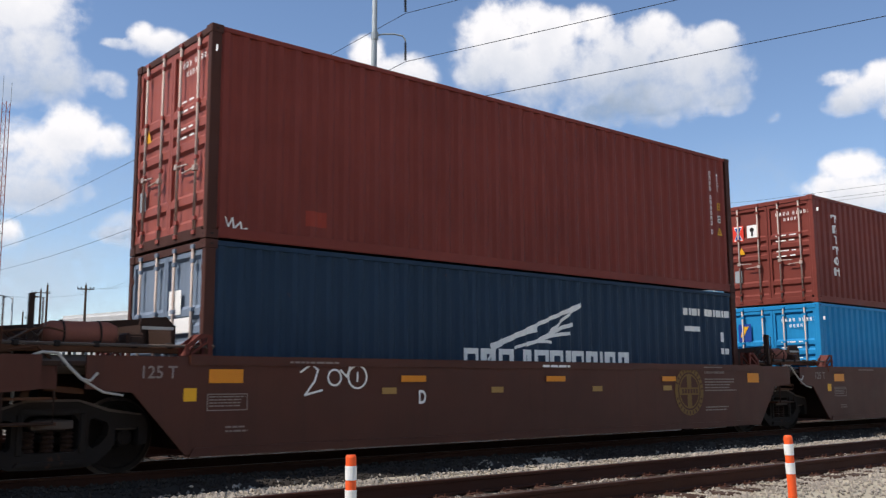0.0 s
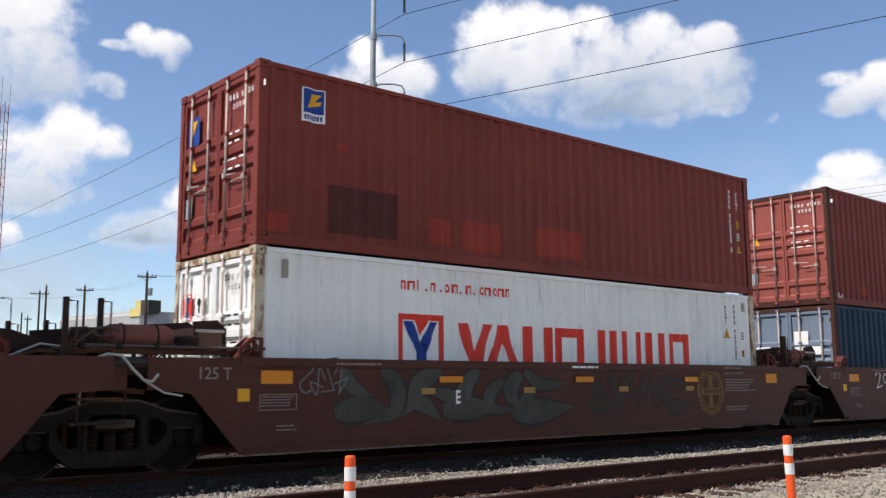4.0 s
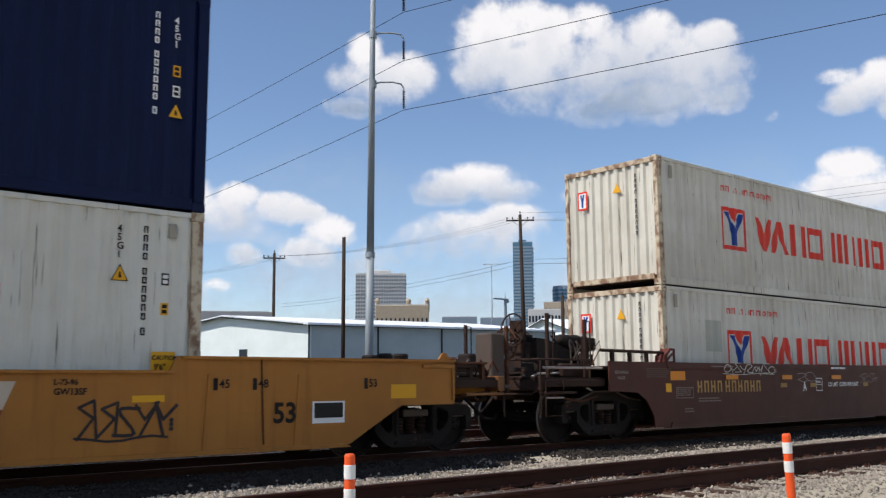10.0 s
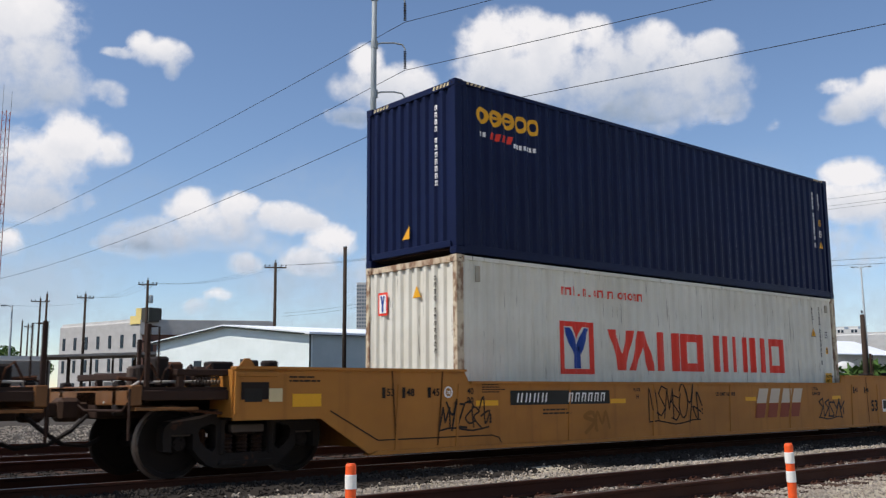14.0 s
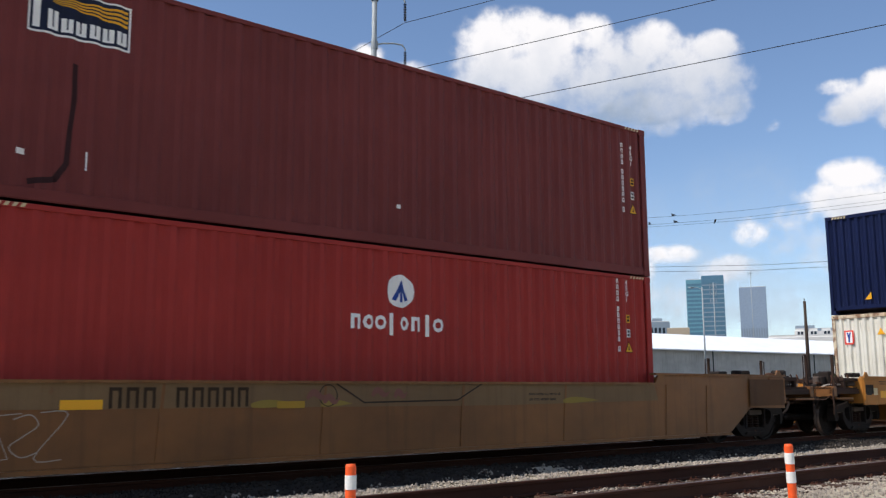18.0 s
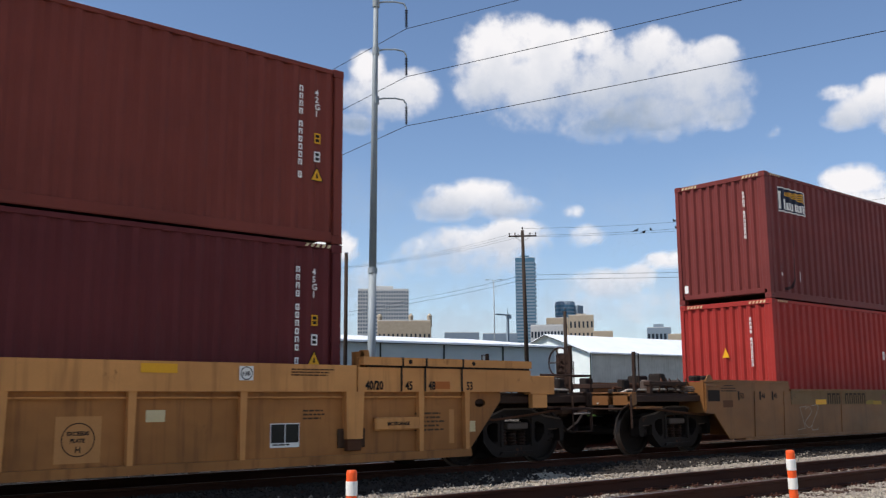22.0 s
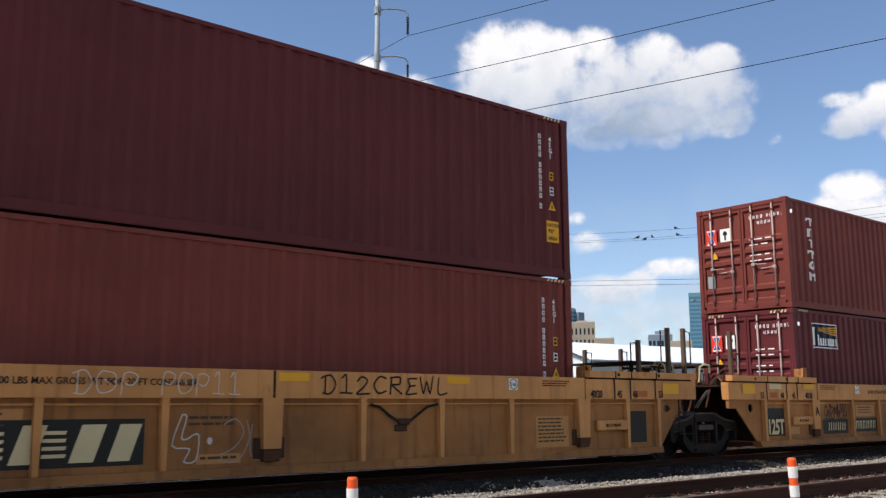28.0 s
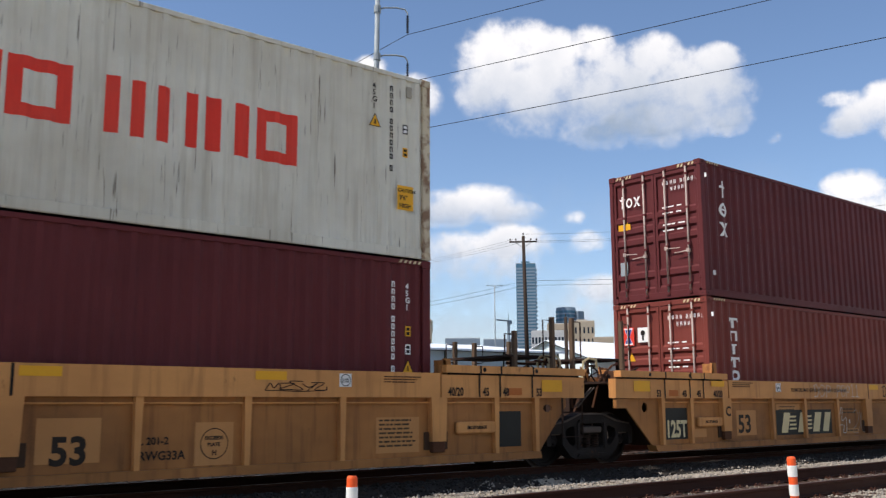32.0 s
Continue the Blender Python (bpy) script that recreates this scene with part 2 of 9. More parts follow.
def ground_height(x, y):
    """Ballast shoulders stand a little above the yard's dust."""
    h = -0.34
    for c in (FRONT_Y, TRACK_Y, 17.0, 21.6):
        d = abs(y - c)
        h = max(h, -0.20 - max(0.0, d - 1.75) * 0.28)
    # the space between the two near tracks is filled up with stone
    fill = min(1.0, max(0.0, min(y - FRONT_Y - 0.85, TRACK_Y - 0.90 - y) / 0.35))
    h += fill * 0.125
    return max(h, -0.34) + 0.02 * noise.noise((x * 0.9, y * 0.9, 0.3)) + 0.012 * noise.noise((x * 4, y * 4, 1.3))


def bed(x, y, chance):
    """Which stone lies here: 0 pale, 1 blackened by oil and painted shade under the train, 2 stained with rust between
    the rails.
    """
    w = 0.35 * noise.noise((x * 0.5, y * 0.5, 4.0)) + 0.25 * noise.noise((x * 2.3, y * 2.3, 9.0))
    # this strip's black holds the train's shadow as well as oil
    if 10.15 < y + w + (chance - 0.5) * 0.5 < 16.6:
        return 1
    if abs(y + w * 0.3 - FRONT_Y) < 0.80 and chance < 0.72:
        return 2
    return 0


def ground_sheet():
    g = Shape()
    xs = [-4000, -800, -200, -60, -25] + [-12 + 0.3 * i for i in range(190)] + [48 + 2 * i for i in range(30)] + [130, 300, 900, 4000]
    ys = [-4000, -800, -100, -30, -8, -2] + [0.3 * i for i in range(85)] + [27, 30, 40, 60, 100, 200, 900, 4000]
    for y in ys:
        for x in xs:
            g.v.append((x, y, ground_height(x, y) if -14 < x < 130 and 0 < y < 26 else -0.34))
    n = len(xs)
    for j in range(len(ys) - 1):
        for i in range(n - 1):
            a = j * n + i
            g.f.append((a, a + 1, a + n + 1, a + n))
    ob = structure("ground", g, GROUND, "dusty gravel yard ground with raised ballast shoulders", "ground")
    ob.data.materials.append(OILY_SHADE)
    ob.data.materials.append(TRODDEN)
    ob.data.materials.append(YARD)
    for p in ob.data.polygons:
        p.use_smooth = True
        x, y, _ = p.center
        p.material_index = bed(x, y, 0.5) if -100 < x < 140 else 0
        if y > 16.6 + 0.5 * noise.noise((x * 0.4, y * 0.4, 2.0)):
            p.material_index = 3


ground_sheet()
RAIL_OUTLINE = [(-0.07, -0.172), (0.07, -0.172), (0.07, -0.160), (0.011, -0.145), (0.009, -0.045), (0.036, -0.034), (0.037, -0.006), (0.030, 0.0), (-0.030, 0.0), (-0.037, -0.006), (-0.036, -0.034), (-0.009, -0.045), (-0.011, -0.145), (-0.07, -0.160)]


def tie_mesh(seed):
    r = random.Random(seed)
    s = Shape().box(-0.115, 0.115, -1.3, 1.3, -0.37, -0.178, 0.012)
    s.v = [(x + r.uniform(-0.006, 0.006), y + r.uniform(-0.02, 0.02), z + r.uniform(-0.008, 0.004)) for x, y, z in s.v]
    me = s.mesh("tie")
    me.materials.append(TIE)
    return me


TIES = [tie_mesh(i) for i in range(6)]
PLATE = Shape().box(-0.09, 0.09, -0.17, 0.17, -0.182, -0.168, 0.004)
for dx in (-0.06, 0.06):
    for dy in (-0.1, 0.1):
        PLATE.box(dx - 0.012, dx + 0.012, dy - 0.014, dy + 0.014, -0.17, -0.142, 0.004)
PLATE = PLATE.mesh("tie_plate")
PLATE.materials.append(RAIL)


def track(name, y, x0, x1, label, plates=True):
    t = thing(name, pose(0, y, 0), label, "railway track", kind="structure")
    for sy in (-0.752, 0.752):
        r = part("rail", Shape().run([(a + sy, b) for a, b in RAIL_OUTLINE], x0 - 60, x1 + 300), RAIL, t)
        part("running_surface", Shape().box(x0 - 60, x1 + 300, sy - 0.028, sy + 0.028, 0.0005, 0.002), RAILTOP, r)
    rr = random.Random(int(y * 10))
    n = int((x1 - x0) / 0.53)
    for i in range(n):
        x = x0 + 0.53 * i + rr.uniform(-0.03, 0.03)
        ob = part("tie", TIES[rr.randrange(6)], TIE, t, at=(x, rr.uniform(-0.05, 0.05), 0))
        ob.rotation_euler = (0, 0, rr.uniform(-0.02, 0.02))
        if plates:
            for sy in (-0.752, 0.752):
                part("tie_plate", PLATE, RAIL, ob, at=(0, sy - ob.location.y, 0))
    return t


track("railway_track", FRONT_Y, 0, 50, "empty railway track with rusty brown rails on weathered wooden ties")
track("railway_track", TRACK_Y, -6, 45, "railway track under the train, dark oily rails on wooden ties", False)
track("railway_track", 17.0, 4, 50, "yard track behind the train with rusty rails", False)
track("railway_track", 21.6, 6, 60, "far yard track with rusty rails", False)


def ballast(name, count, x0, x1, y0, y1, size, seed, label):
    rng = np.random.default_rng(seed)
    # stones lie thicker near the eye's side of the plan
    x = x0 + (x1 - x0) * rng.random(count) ** 1.5
    y = y0 + (y1 - y0) * rng.random(count)
    clear = np.ones(count, bool)
    for c in (FRONT_Y, TRACK_Y):
        for sy in (-0.752, 0.752):
            clear &= np.abs(y - c - sy) > 0.10
    x, y = x[clear], y[clear]
    n = len(x)
    z = np.array([ground_height(a, b) for a, b in zip(x, y)])
    base = np.array([(1, 0, 0), (0, 1, 0), (-1, 0, 0), (0, -1, 0), (0, 0, 1), (0, 0, -1), (.6, .6, .5), (-.6, -.5, .55)])
    tri = np.array([(0, 1, 6), (1, 4, 6), (4, 0, 6), (1, 2, 4), (2, 3, 7), (3, 4, 7), (4, 2, 7), (3, 0, 4), (1, 0, 5), (2, 1, 5), (3, 2, 5), (0, 3, 5)])
    s = size * rng.uniform(0.55, 1.35, (n, 1, 1)) * rng.uniform(0.6, 1.15, (n, 1, 3))
    v = base[None] * s * rng.uniform(0.75, 1.2, (n, 8, 1))
    a = rng.uniform(0, 6.28, n)
    c, q = np.cos(a)[:, None], np.sin(a)[:, None]
    v = np.stack([v[..., 0] * c - v[..., 1] * q, v[..., 0] * q + v[..., 1] * c, v[..., 2]], -1)
    v += np.stack([x, y, z + size * 0.25], -1)[:, None]
    f = (tri[None] + 8 * np.arange(n)[:, None, None]).reshape(-1, 3)
    me = bpy.data.meshes.new(name)
    me.from_pydata(v.reshape(-1, 3).tolist(), [], f.tolist())
    for m in (BALLAST, OILY_SHADE, TRODDEN):
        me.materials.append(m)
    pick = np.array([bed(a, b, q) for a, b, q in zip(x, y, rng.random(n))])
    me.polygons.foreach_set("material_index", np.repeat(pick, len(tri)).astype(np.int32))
    tagged(new(name, me), label, "ballast", kind="stuff")


ballast("ballast_stones", 92000, -3, 34, 2.0, 11.4, 0.024, 3, "pale grey crushed limestone ballast between the tracks")
ballast("ballast_stones", 16000, -14, 34, -7, 3.2, 0.026, 6, "loose pale gravel scattered over the dusty ground")
ballast("ballast_stones", 15000, 4, 60, 17.5, 46, 0.05, 9, "coarse gravel strewn over the yard behind the train")
ballast("ballast_stones", 14000, 2, 40, 11.4, 19.5, 0.028, 4, "darker crushed stone ballast under and behind the train")
# ---- containers ----
LONG, WIDE = 12.192, 2.438
SKIN = 0.017           # the side panels lie this far inside the posts
PITCH = 0.2785


def dent(u):
    """How far the corrugated side goes in at u metres from the post."""
    k = (u - 0.2) % PITCH
    for a, b, d0, d1 in ((0, 0.072, 0, 0), (0.072, 0.140, 0, 0.036), (0.140, 0.210, 0.036, 0.036), (0.210, PITCH, 0.036, 0)):
        if k <= b:
            return d0 + (d1 - d0) * (k - a) / (b - a)
    return 0.0


def breaks(lo, hi):
    out, i = [], 0
    while 0.2 + PITCH * i < hi + PITCH:
        for o in (0, 0.072, 0.140, 0.210):
            u = 0.2 + PITCH * i + o
            if lo < u < hi:
                out.append(u)
        i += 1
    return out


def corrugated(us, z0, z1, place):
    """A folded sheet through the stations us; place(u, dent, z) gives the point."""
    s = Shape()
    for z in (z0, z1):
        for u in us:
            s.v.append(place(u, z))
    n = len(us)
    s.f = [(i, i + 1, i + 1 + n, i + n) for i in range(n - 1)]
    return s


def text_mesh(text, size, bold=0.0):
    cu = bpy.data.curves.new("lettering", "FONT")
    cu.body, cu.size, cu.offset, cu.resolution_u = text, size, bold, 3
    ob = bpy.data.objects.new("lettering", cu)
    me = bpy.data.meshes.new_from_object(ob)
    bpy.data.objects.remove(ob)
    bpy.data.curves.remove(cu)
    return me


def flat_bm(polys=(), text=None, size=0.2, bold=0.0, squeeze=1.0, x=0.0, z=0.0):
    """A flat outline in x and y: polygons and, if asked, a line of text, moved to x, z."""
    bm = bmesh.new()
    if text:
        me = text_mesh(text, size, bold)
        bm.from_mesh(me)
        bpy.data.meshes.remove(me)
        for v in bm.verts:
            v.co.x *= squeeze
    for p in polys:
        bm.faces.new([bm.verts.new((a, b, 0)) for a, b in p])
    for v in bm.verts:
        v.co.x += x
        v.co.y += z
        v.co.z = 0
    return bm


MANY = ("graffiti", "panel_emblem", "white_mark_column", "size_marking", "red_block_marking", "white_block_marking", "small_print", "number_marking", "sign_beam_fan", "sign_block_marking", "weight_marking", "small_red_line", "height_striping")


def paint_side(owner, name, bm, material, y=None, label="", wavy=True, proud=0.004):
    """Lays a flat outline on a thing's near side, following the corrugation."""
    if wavy and len(bm.verts):
        lo, hi = min(v.co.x for v in bm.verts), max(v.co.x for v in bm.verts)
        for u in breaks(lo, hi):
            bmesh.ops.bisect_plane(bm, geom=bm.verts[:] + bm.edges[:] + bm.faces[:], plane_co=(u, 0, 0), plane_no=(1, 0, 0))
    lift = {}
    if name not in ("graffiti", "chalk_scribble", "wing_emblem"):
        bmesh.ops.remove_doubles(bm, verts=bm.verts, dist=0.0004)
    else:
        # one coat over the other
        for i, f in enumerate(bm.faces):
            for v in f.verts:
                lift[v] = 0.00001 * i
    for v in bm.verts:
        u, w = v.co.x, v.co.y
        v.co = (u, (y if y is not None else -WIDE / 2 + SKIN) + (dent(u) if wavy else 0) - proud - lift.get(v, 0.0), w)
    bmesh.ops.recalc_face_normals(bm, faces=bm.faces)
    me = bpy.data.meshes.new(name)
    bm.to_mesh(me)
    bm.free()
    ob = part(name, me, material, owner, label)
    return tagged(ob, label, kind="stuff") if name in MANY else ob


def paint_end(owner, name, bm, material, x=-0.004, label=""):
    """Lays a flat outline on a thing's rear end; its x runs from the far post to the near one."""
    for v in bm.verts:
        v.co = (x, WIDE / 2 - v.co.x, v.co.y)
    bmesh.ops.recalc_face_normals(bm, faces=bm.faces)
    me = bpy.data.meshes.new(name)
    bm.to_mesh(me)
    bm.free()
    ob = part(name, me, material, owner, label)
    return tagged(ob, label, kind="stuff") if name in MANY else ob


def rect(x0, x1, z0, z1):
    return [(x0, z0), (x1, z0), (x1, z1), (x0, z1)]


def bars(x, z, widths, h, gap=0.03, upright=False, thin=True):
    """Plain bars in place of unreadable or withheld writing."""
    out = []
    for w in widths:
        if w > 0:
            if upright and thin:
                out += [rect(x, x + h * 0.3, z - w, z), rect(x + h * 0.7, x + h, z - w, z), rect(x + h * 0.3, x + h * 0.7, z - w * 0.25, z)]
            else:
                out.append(rect(x, x + h, z - w, z) if upright else rect(x, x + w, z, z + h))
        if upright:
            z -= abs(w) + gap
        else:
            x += abs(w) + gap
    return out


def marks_line(x, z, n, h, pitch, seed):
    """A line of small rounded and upright marks in place of a withheld name."""
    r, out = random.Random(seed), []
    for i in range(n):
        a, kind = x + pitch * i, r.random()
        if kind < 0.45:
            out += hoop(a + h * 0.45, z + h * 0.5, h * 0.5, h * 0.26, 8, 0.85)
        elif kind < 0.75:
            out += [rect(a, a + h * 0.26, z, z + h), rect(a + h * 0.26, a + h * 0.62, z + h * 0.74, z + h), rect(a + h * 0.62, a + h * 0.86, z, z + h)]
        elif kind < 0.9:
            out.append(rect(a + h * 0.25, a + h * 0.55, z - (h * 0.35 if kind > 0.83 else 0), z + h * 1.2))
        else:
            out.append(rect(a + h * 0.3, a + h * 0.55, z, z + h * 0.25))
    return out


def disc(cx, cz, r, n=20, sx=1.0):
    return [(cx + r * sx * math.cos(6.2832 * i / n), cz + r * math.sin(6.2832 * i / n)) for i in range(n)]


def hoop(cx, cz, r, w, n=24, sx=1.0, a0=0.0, a1=6.2832):
    out = []
    for i in range(n):
        a, b = a0 + (a1 - a0) * i / n, a0 + (a1 - a0) * (i + 1) / n
        out.append([(cx + q * sx * math.cos(t), cz + q * math.sin(t)) for q, t in ((r, a), (r, b), (r - w, b), (r - w, a))])
    return out


def stroke(pts, w):
    """A painted line of width w through the points."""
    out = []
    for (a, b), (c, d) in zip(pts, pts[1:]):
        l = math.hypot(c - a, d - b) or 1.0
        nx, nz = -(d - b) / l * w / 2, (c - a) / l * w / 2
        ex, ez = (c - a) / l * w * 0.3, (d - b) / l * w * 0.3
        out.append([(a + nx - ex, b + nz - ez), (c + nx + ex, d + nz + ez), (c - nx + ex, d - nz + ez), (a - nx - ex, b - nz - ez)])
    return out


CAST = {}


def casting():
    if not CAST:
        s = Shape().box(0, 0.178, 0, 0.162, 0, 0.118, 0.006)
        CAST[0] = s.mesh("corner_casting")
        h = Shape().box(0.05, 0.128, -0.002, 0.05, 0.03, 0.09, 0.02).box(-0.002, 0.05, 0.05, 0.112, 0.03, 0.09, 0.02)
        CAST[1] = h.mesh("casting_hole")
        CAST[1].materials.append(BLACK)
    return CAST


def container(x, z, h, paint, label, group="", doors=True, post=None, door_paint=None, name="shipping_container"):
    """A 40 foot box. Its space begins at the middle of its rear end's foot; the near side looks to -y."""
    c = thing(name, pose(x, TRACK_Y, z), label, "shipping container", group)
    post = post or paint
    door_paint = door_paint or paint
    y0, y1 = -WIDE / 2, WIDE / 2
    m = casting()
    block = m[0].copy()
    for cx in (0, 1):
        for cy in (0, 1):
            for cz in (0, 1):
                ob = part("corner_casting", block, post, c, at=(LONG if cx else 0, y1 if cy else y0, h if cz else 0))
                ob.scale = (-1 if cx else 1, -1 if cy else 1, -1 if cz else 1)
                if not cx:
                    part("casting_hole", m[1], BLACK, ob)
    for px in (0.004, LONG - 0.154):
        for py in (y0 + 0.004, y1 - 0.104):
            part("corner_post", Shape().box(px, px + 0.15, py, py + 0.10, 0.118, h - 0.118, 0.008), post, c)
    for py in (y0 + 0.008, y1 - 0.068):
        part("top_side_rail", Shape().box(0.178, LONG - 0.178, py, py + 0.06, h - 0.080, h - 0.012, 0.006), paint, c)
        part("bottom_side_rail", Shape().box(0.178, LONG - 0.178, py, py + 0.05, 0.022, 0.160, 0.006).box(0.178, LONG - 0.178, py + 0.005, py + 0.06, 0.016, 0.030), paint, c)
    us = [0.14] + breaks(0.15, LONG - 0.15) + [LONG - 0.14]
    part("side_panel", corrugated(us, 0.15, h - 0.07, lambda u, w: (u, y0 + SKIN + dent(u), w)), paint, c)
    part("side_panel", corrugated(us, 0.15, h - 0.07, lambda u, w: (u, y1 - SKIN - dent(u), w)), paint, c)
    part("roof", corrugated(us, y0 + 0.06, y1 - 0.06, lambda u, w: (u, w, h - 0.030 - dent(u) * 0.6)), paint, c)
    part("floor", Shape().box(0.1, LONG - 0.1, y0 + 0.05, y1 - 0.05, 0.10, 0.16), DARK, c)
    for ex, sg in ((0.0, 1), (LONG, -1)):
        part("end_header", Shape().box(min(ex + sg * 0.02, ex + sg * 0.10), max(ex + sg * 0.02, ex + sg * 0.10), y0 + 0.16, y1 - 0.16, h - 0.115, h - 0.01, 0.006), post, c)
        part("end_sill", Shape().box(min(ex + sg * 0.015, ex + sg * 0.12), max(ex + sg * 0.015, ex + sg * 0.12), y0 + 0.16, y1 - 0.16, 0.02 if doors == (sg > 0) else 0.12, 0.17 if doors == (sg > 0) else 0.23, 0.006), post, c)
    ends = [(0.0, 1, doors), (LONG, -1, not doors)]
    for ex, sg, leafs in ends:
        if not leafs:
            ws, k = [y0 + 0.09], y0 + 0.13
            while k < y1 - 0.24:
                ws += [k, k + 0.075, k + 0.11, k + 0.185]
                k += 0.2245
            ws.append(y1 - 0.09)

            def fold(u):
                q = (u - (y0 + 0.13)) % 0.2245
                return 0.045 * (min(1, max(0, (q - 0.075) / 0.035)) - min(1, max(0, (q - 0.185) / 0.0395)))
            part("end_panel", corrugated(ws, 0.20, h - 0.10, lambda u, w: (ex + sg * (0.03 + (fold(u) if y0 + 0.13 <= u <= y1 - 0.13 else 0)), u, w)), paint, c)
            continue
        if sg < 0:
            part("door_leaf", Shape().box(ex - 0.08, ex - 0.03, y0 + 0.11, y1 - 0.11, 0.16, h - 0.115), door_paint, c)
            continue
        for side in (0, 1):
            a, b = (y0 + 0.11, -0.006) if side == 0 else (0.006, y1 - 0.11)
            z0, z1 = 0.165, h - 0.12
            # pressed sheet: wide sunk panels above and below, narrow ones between
            prof = [(0.034, z0)]
            for lo, hi in ((0.04, 0.14), (0.18, 0.43), (0.47, 0.53), (0.57, 0.63), (0.67, 0.97)):
                u, v = z0 + (z1 - z0) * lo, z0 + (z1 - z0) * hi
                prof += [(0.034, u), (0.074, u + 0.045), (0.074, v - 0.045), (0.034, v)]
            prof += [(0.034, z1), (0.10, z1), (0.10, z0)]
            s = Shape().slab(prof, a + 0.06, b - 0.06)
            s.box(0.028, 0.10, a, a + 0.06, z0, z1, 0.005).box(0.028, 0.10, b - 0.06, b, z0, z1, 0.005)
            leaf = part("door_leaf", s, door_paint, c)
            for fy in (0.24, 0.74):
                yy = a + (b - a) * fy
                part("locking_bar", Shape().tube((0.008, yy, 0.10), (0.008, yy, h - 0.06), 0.020, 8), ROD, leaf, smooth=True)
                for zz in (0.11, 0.30, 0.30 + (h - 0.6) * 0.36, 0.30 + (h - 0.6) * 0.7, h - 0.26, h - 0.07):
                    part("bar_guide", Shape().box(-0.012, 0.036, yy - 0.045, yy + 0.045, zz - 0.028, zz + 0.028, 0.004), door_paint, leaf)
                zh = 0.98 if fy < 0.5 else 1.08
                hd = Shape().tube((-0.014, yy, zh), (-0.014, yy + 0.34 * (1 if fy < 0.5 else -1), zh - 0.02), 0.012, 6)
                hd.box(-0.03, 0.03, yy - 0.04, yy + 0.04, zh - 0.04, zh + 0.04, 0.005)
                part("door_handle", hd, ROD, leaf)
            hy = a - 0.012 if side == 0 else b + 0.012
            for i in range(4):
                zz = z0 + 0.25 + (z1 - z0 - 0.5) * i / 3
                part("hinge", Shape().box(0.018, 0.05, hy - 0.05, hy + 0.05, zz - 0.04, zz + 0.04, 0.006).tube((0.02, hy, zz - 0.06), (0.02, hy, zz + 0.06), 0.014, 6), post, leaf)
    return c


def code_marks(c, h, material, code, x=11.42, top=None, caution=False, tri=True):
    """The upright number by the front post: withheld digits as bars, the size code as text, warning labels."""
    top = top or h - (0.24 if material is BLACK_MARK else 0.36)
    r = random.Random(int(h * 1000) + len(code))
    # on white boxes the size code and the triangle stand before the number, the plates after it
    ahead = material is BLACK_MARK
    num, side, edge = (x - 0.05, x - 0.38, x + 0.20) if ahead else (x, x + 0.26, x + 0.26)
    p = []
    for q in bars(num, top, [0.085] * 4 + [-0.05] + [0.085] * 6 + [-0.04, 0.095], 0.06, 0.026, True, False):
        (a, lo), (b, hi) = q[0], q[2]
        p += [rect(a, a + 0.02, lo, hi), rect(b - 0.02, b, lo, hi), rect(a + 0.02, b - 0.02, hi - 0.018, hi)]
        if r.random() < 0.6:
            p.append(rect(a + 0.02, b - 0.02, lo, lo + 0.018))
    paint_side(c, "number_marking", flat_bm(p), material, wavy=False, proud=0.006)
    for i, ch in enumerate(code):
        paint_side(c, "size_code", flat_bm(text=ch, size=0.12, bold=0.003, x=side, z=top - 0.10 - 0.105 * i), material, wavy=False, proud=0.006)
    if tri:
        zt = top - (0.70 if ahead else 1.36)
        for m, k in ((BLACK_MARK, 0.0), (YELLOW, 0.018)):
            paint_side(c, "warning_label", flat_bm([[(side - 0.06 + k, zt + k * 0.6), (side + 0.16 - k, zt + k * 0.6), (side + 0.05, zt + 0.21 - k * 1.4)]]), m, wavy=False, proud=0.006 + k * 0.1)
        paint_side(c, "warning_sign", flat_bm([[(side + 0.03, zt + 0.04), (side + 0.07, zt + 0.04), (side + 0.06, zt + 0.11), (side + 0.04, zt + 0.11)]]), BLACK_MARK, wavy=False, proud=0.010)
    z1, z2 = (0.94, 0.57) if ahead else (0.66, 0.93)
    for zz, m in ((z1, YELLOW), (z2, material)):
        q = rect(edge, edge + 0.10, top - zz - 0.15, top - zz)
        paint_side(c, "code_plate", flat_bm([q]), m, wavy=False, proud=0.006)
        ink = BLACK_MARK if m is not BLACK_MARK else WHITE_MARK
        paint_side(c, "plate_wording", flat_bm([rect(edge + 0.018, edge + 0.082, top - zz - 0.065, top - zz - 0.02), rect(edge + 0.018, edge + 0.082, top - zz - 0.13, top - zz - 0.085)]), ink, wavy=False, proud=0.008)
    if caution:
        paint_side(c, "height_wording", flat_bm(text="HIGH", size=0.09, x=edge - 0.06, z=top - 1.88, bold=0.003), BLACK_MARK, wavy=False, proud=0.008)
        paint_side(c, "height_label", flat_bm([rect(edge - 0.10, edge + 0.21, top - 1.92, top - 1.54)]), YELLOW, wavy=False, proud=0.006)
        paint_side(c, "height_wording", flat_bm(text="CAUTION", size=0.075, x=edge - 0.09, z=top - 1.64, bold=0.003), BLACK_MARK, wavy=False, proud=0.008)
        paint_side(c, "height_wording", flat_bm(text="9'6\"", size=0.10, x=edge - 0.06, z=top - 1.76, bold=0.003), BLACK_MARK, wavy=False, proud=0.008)


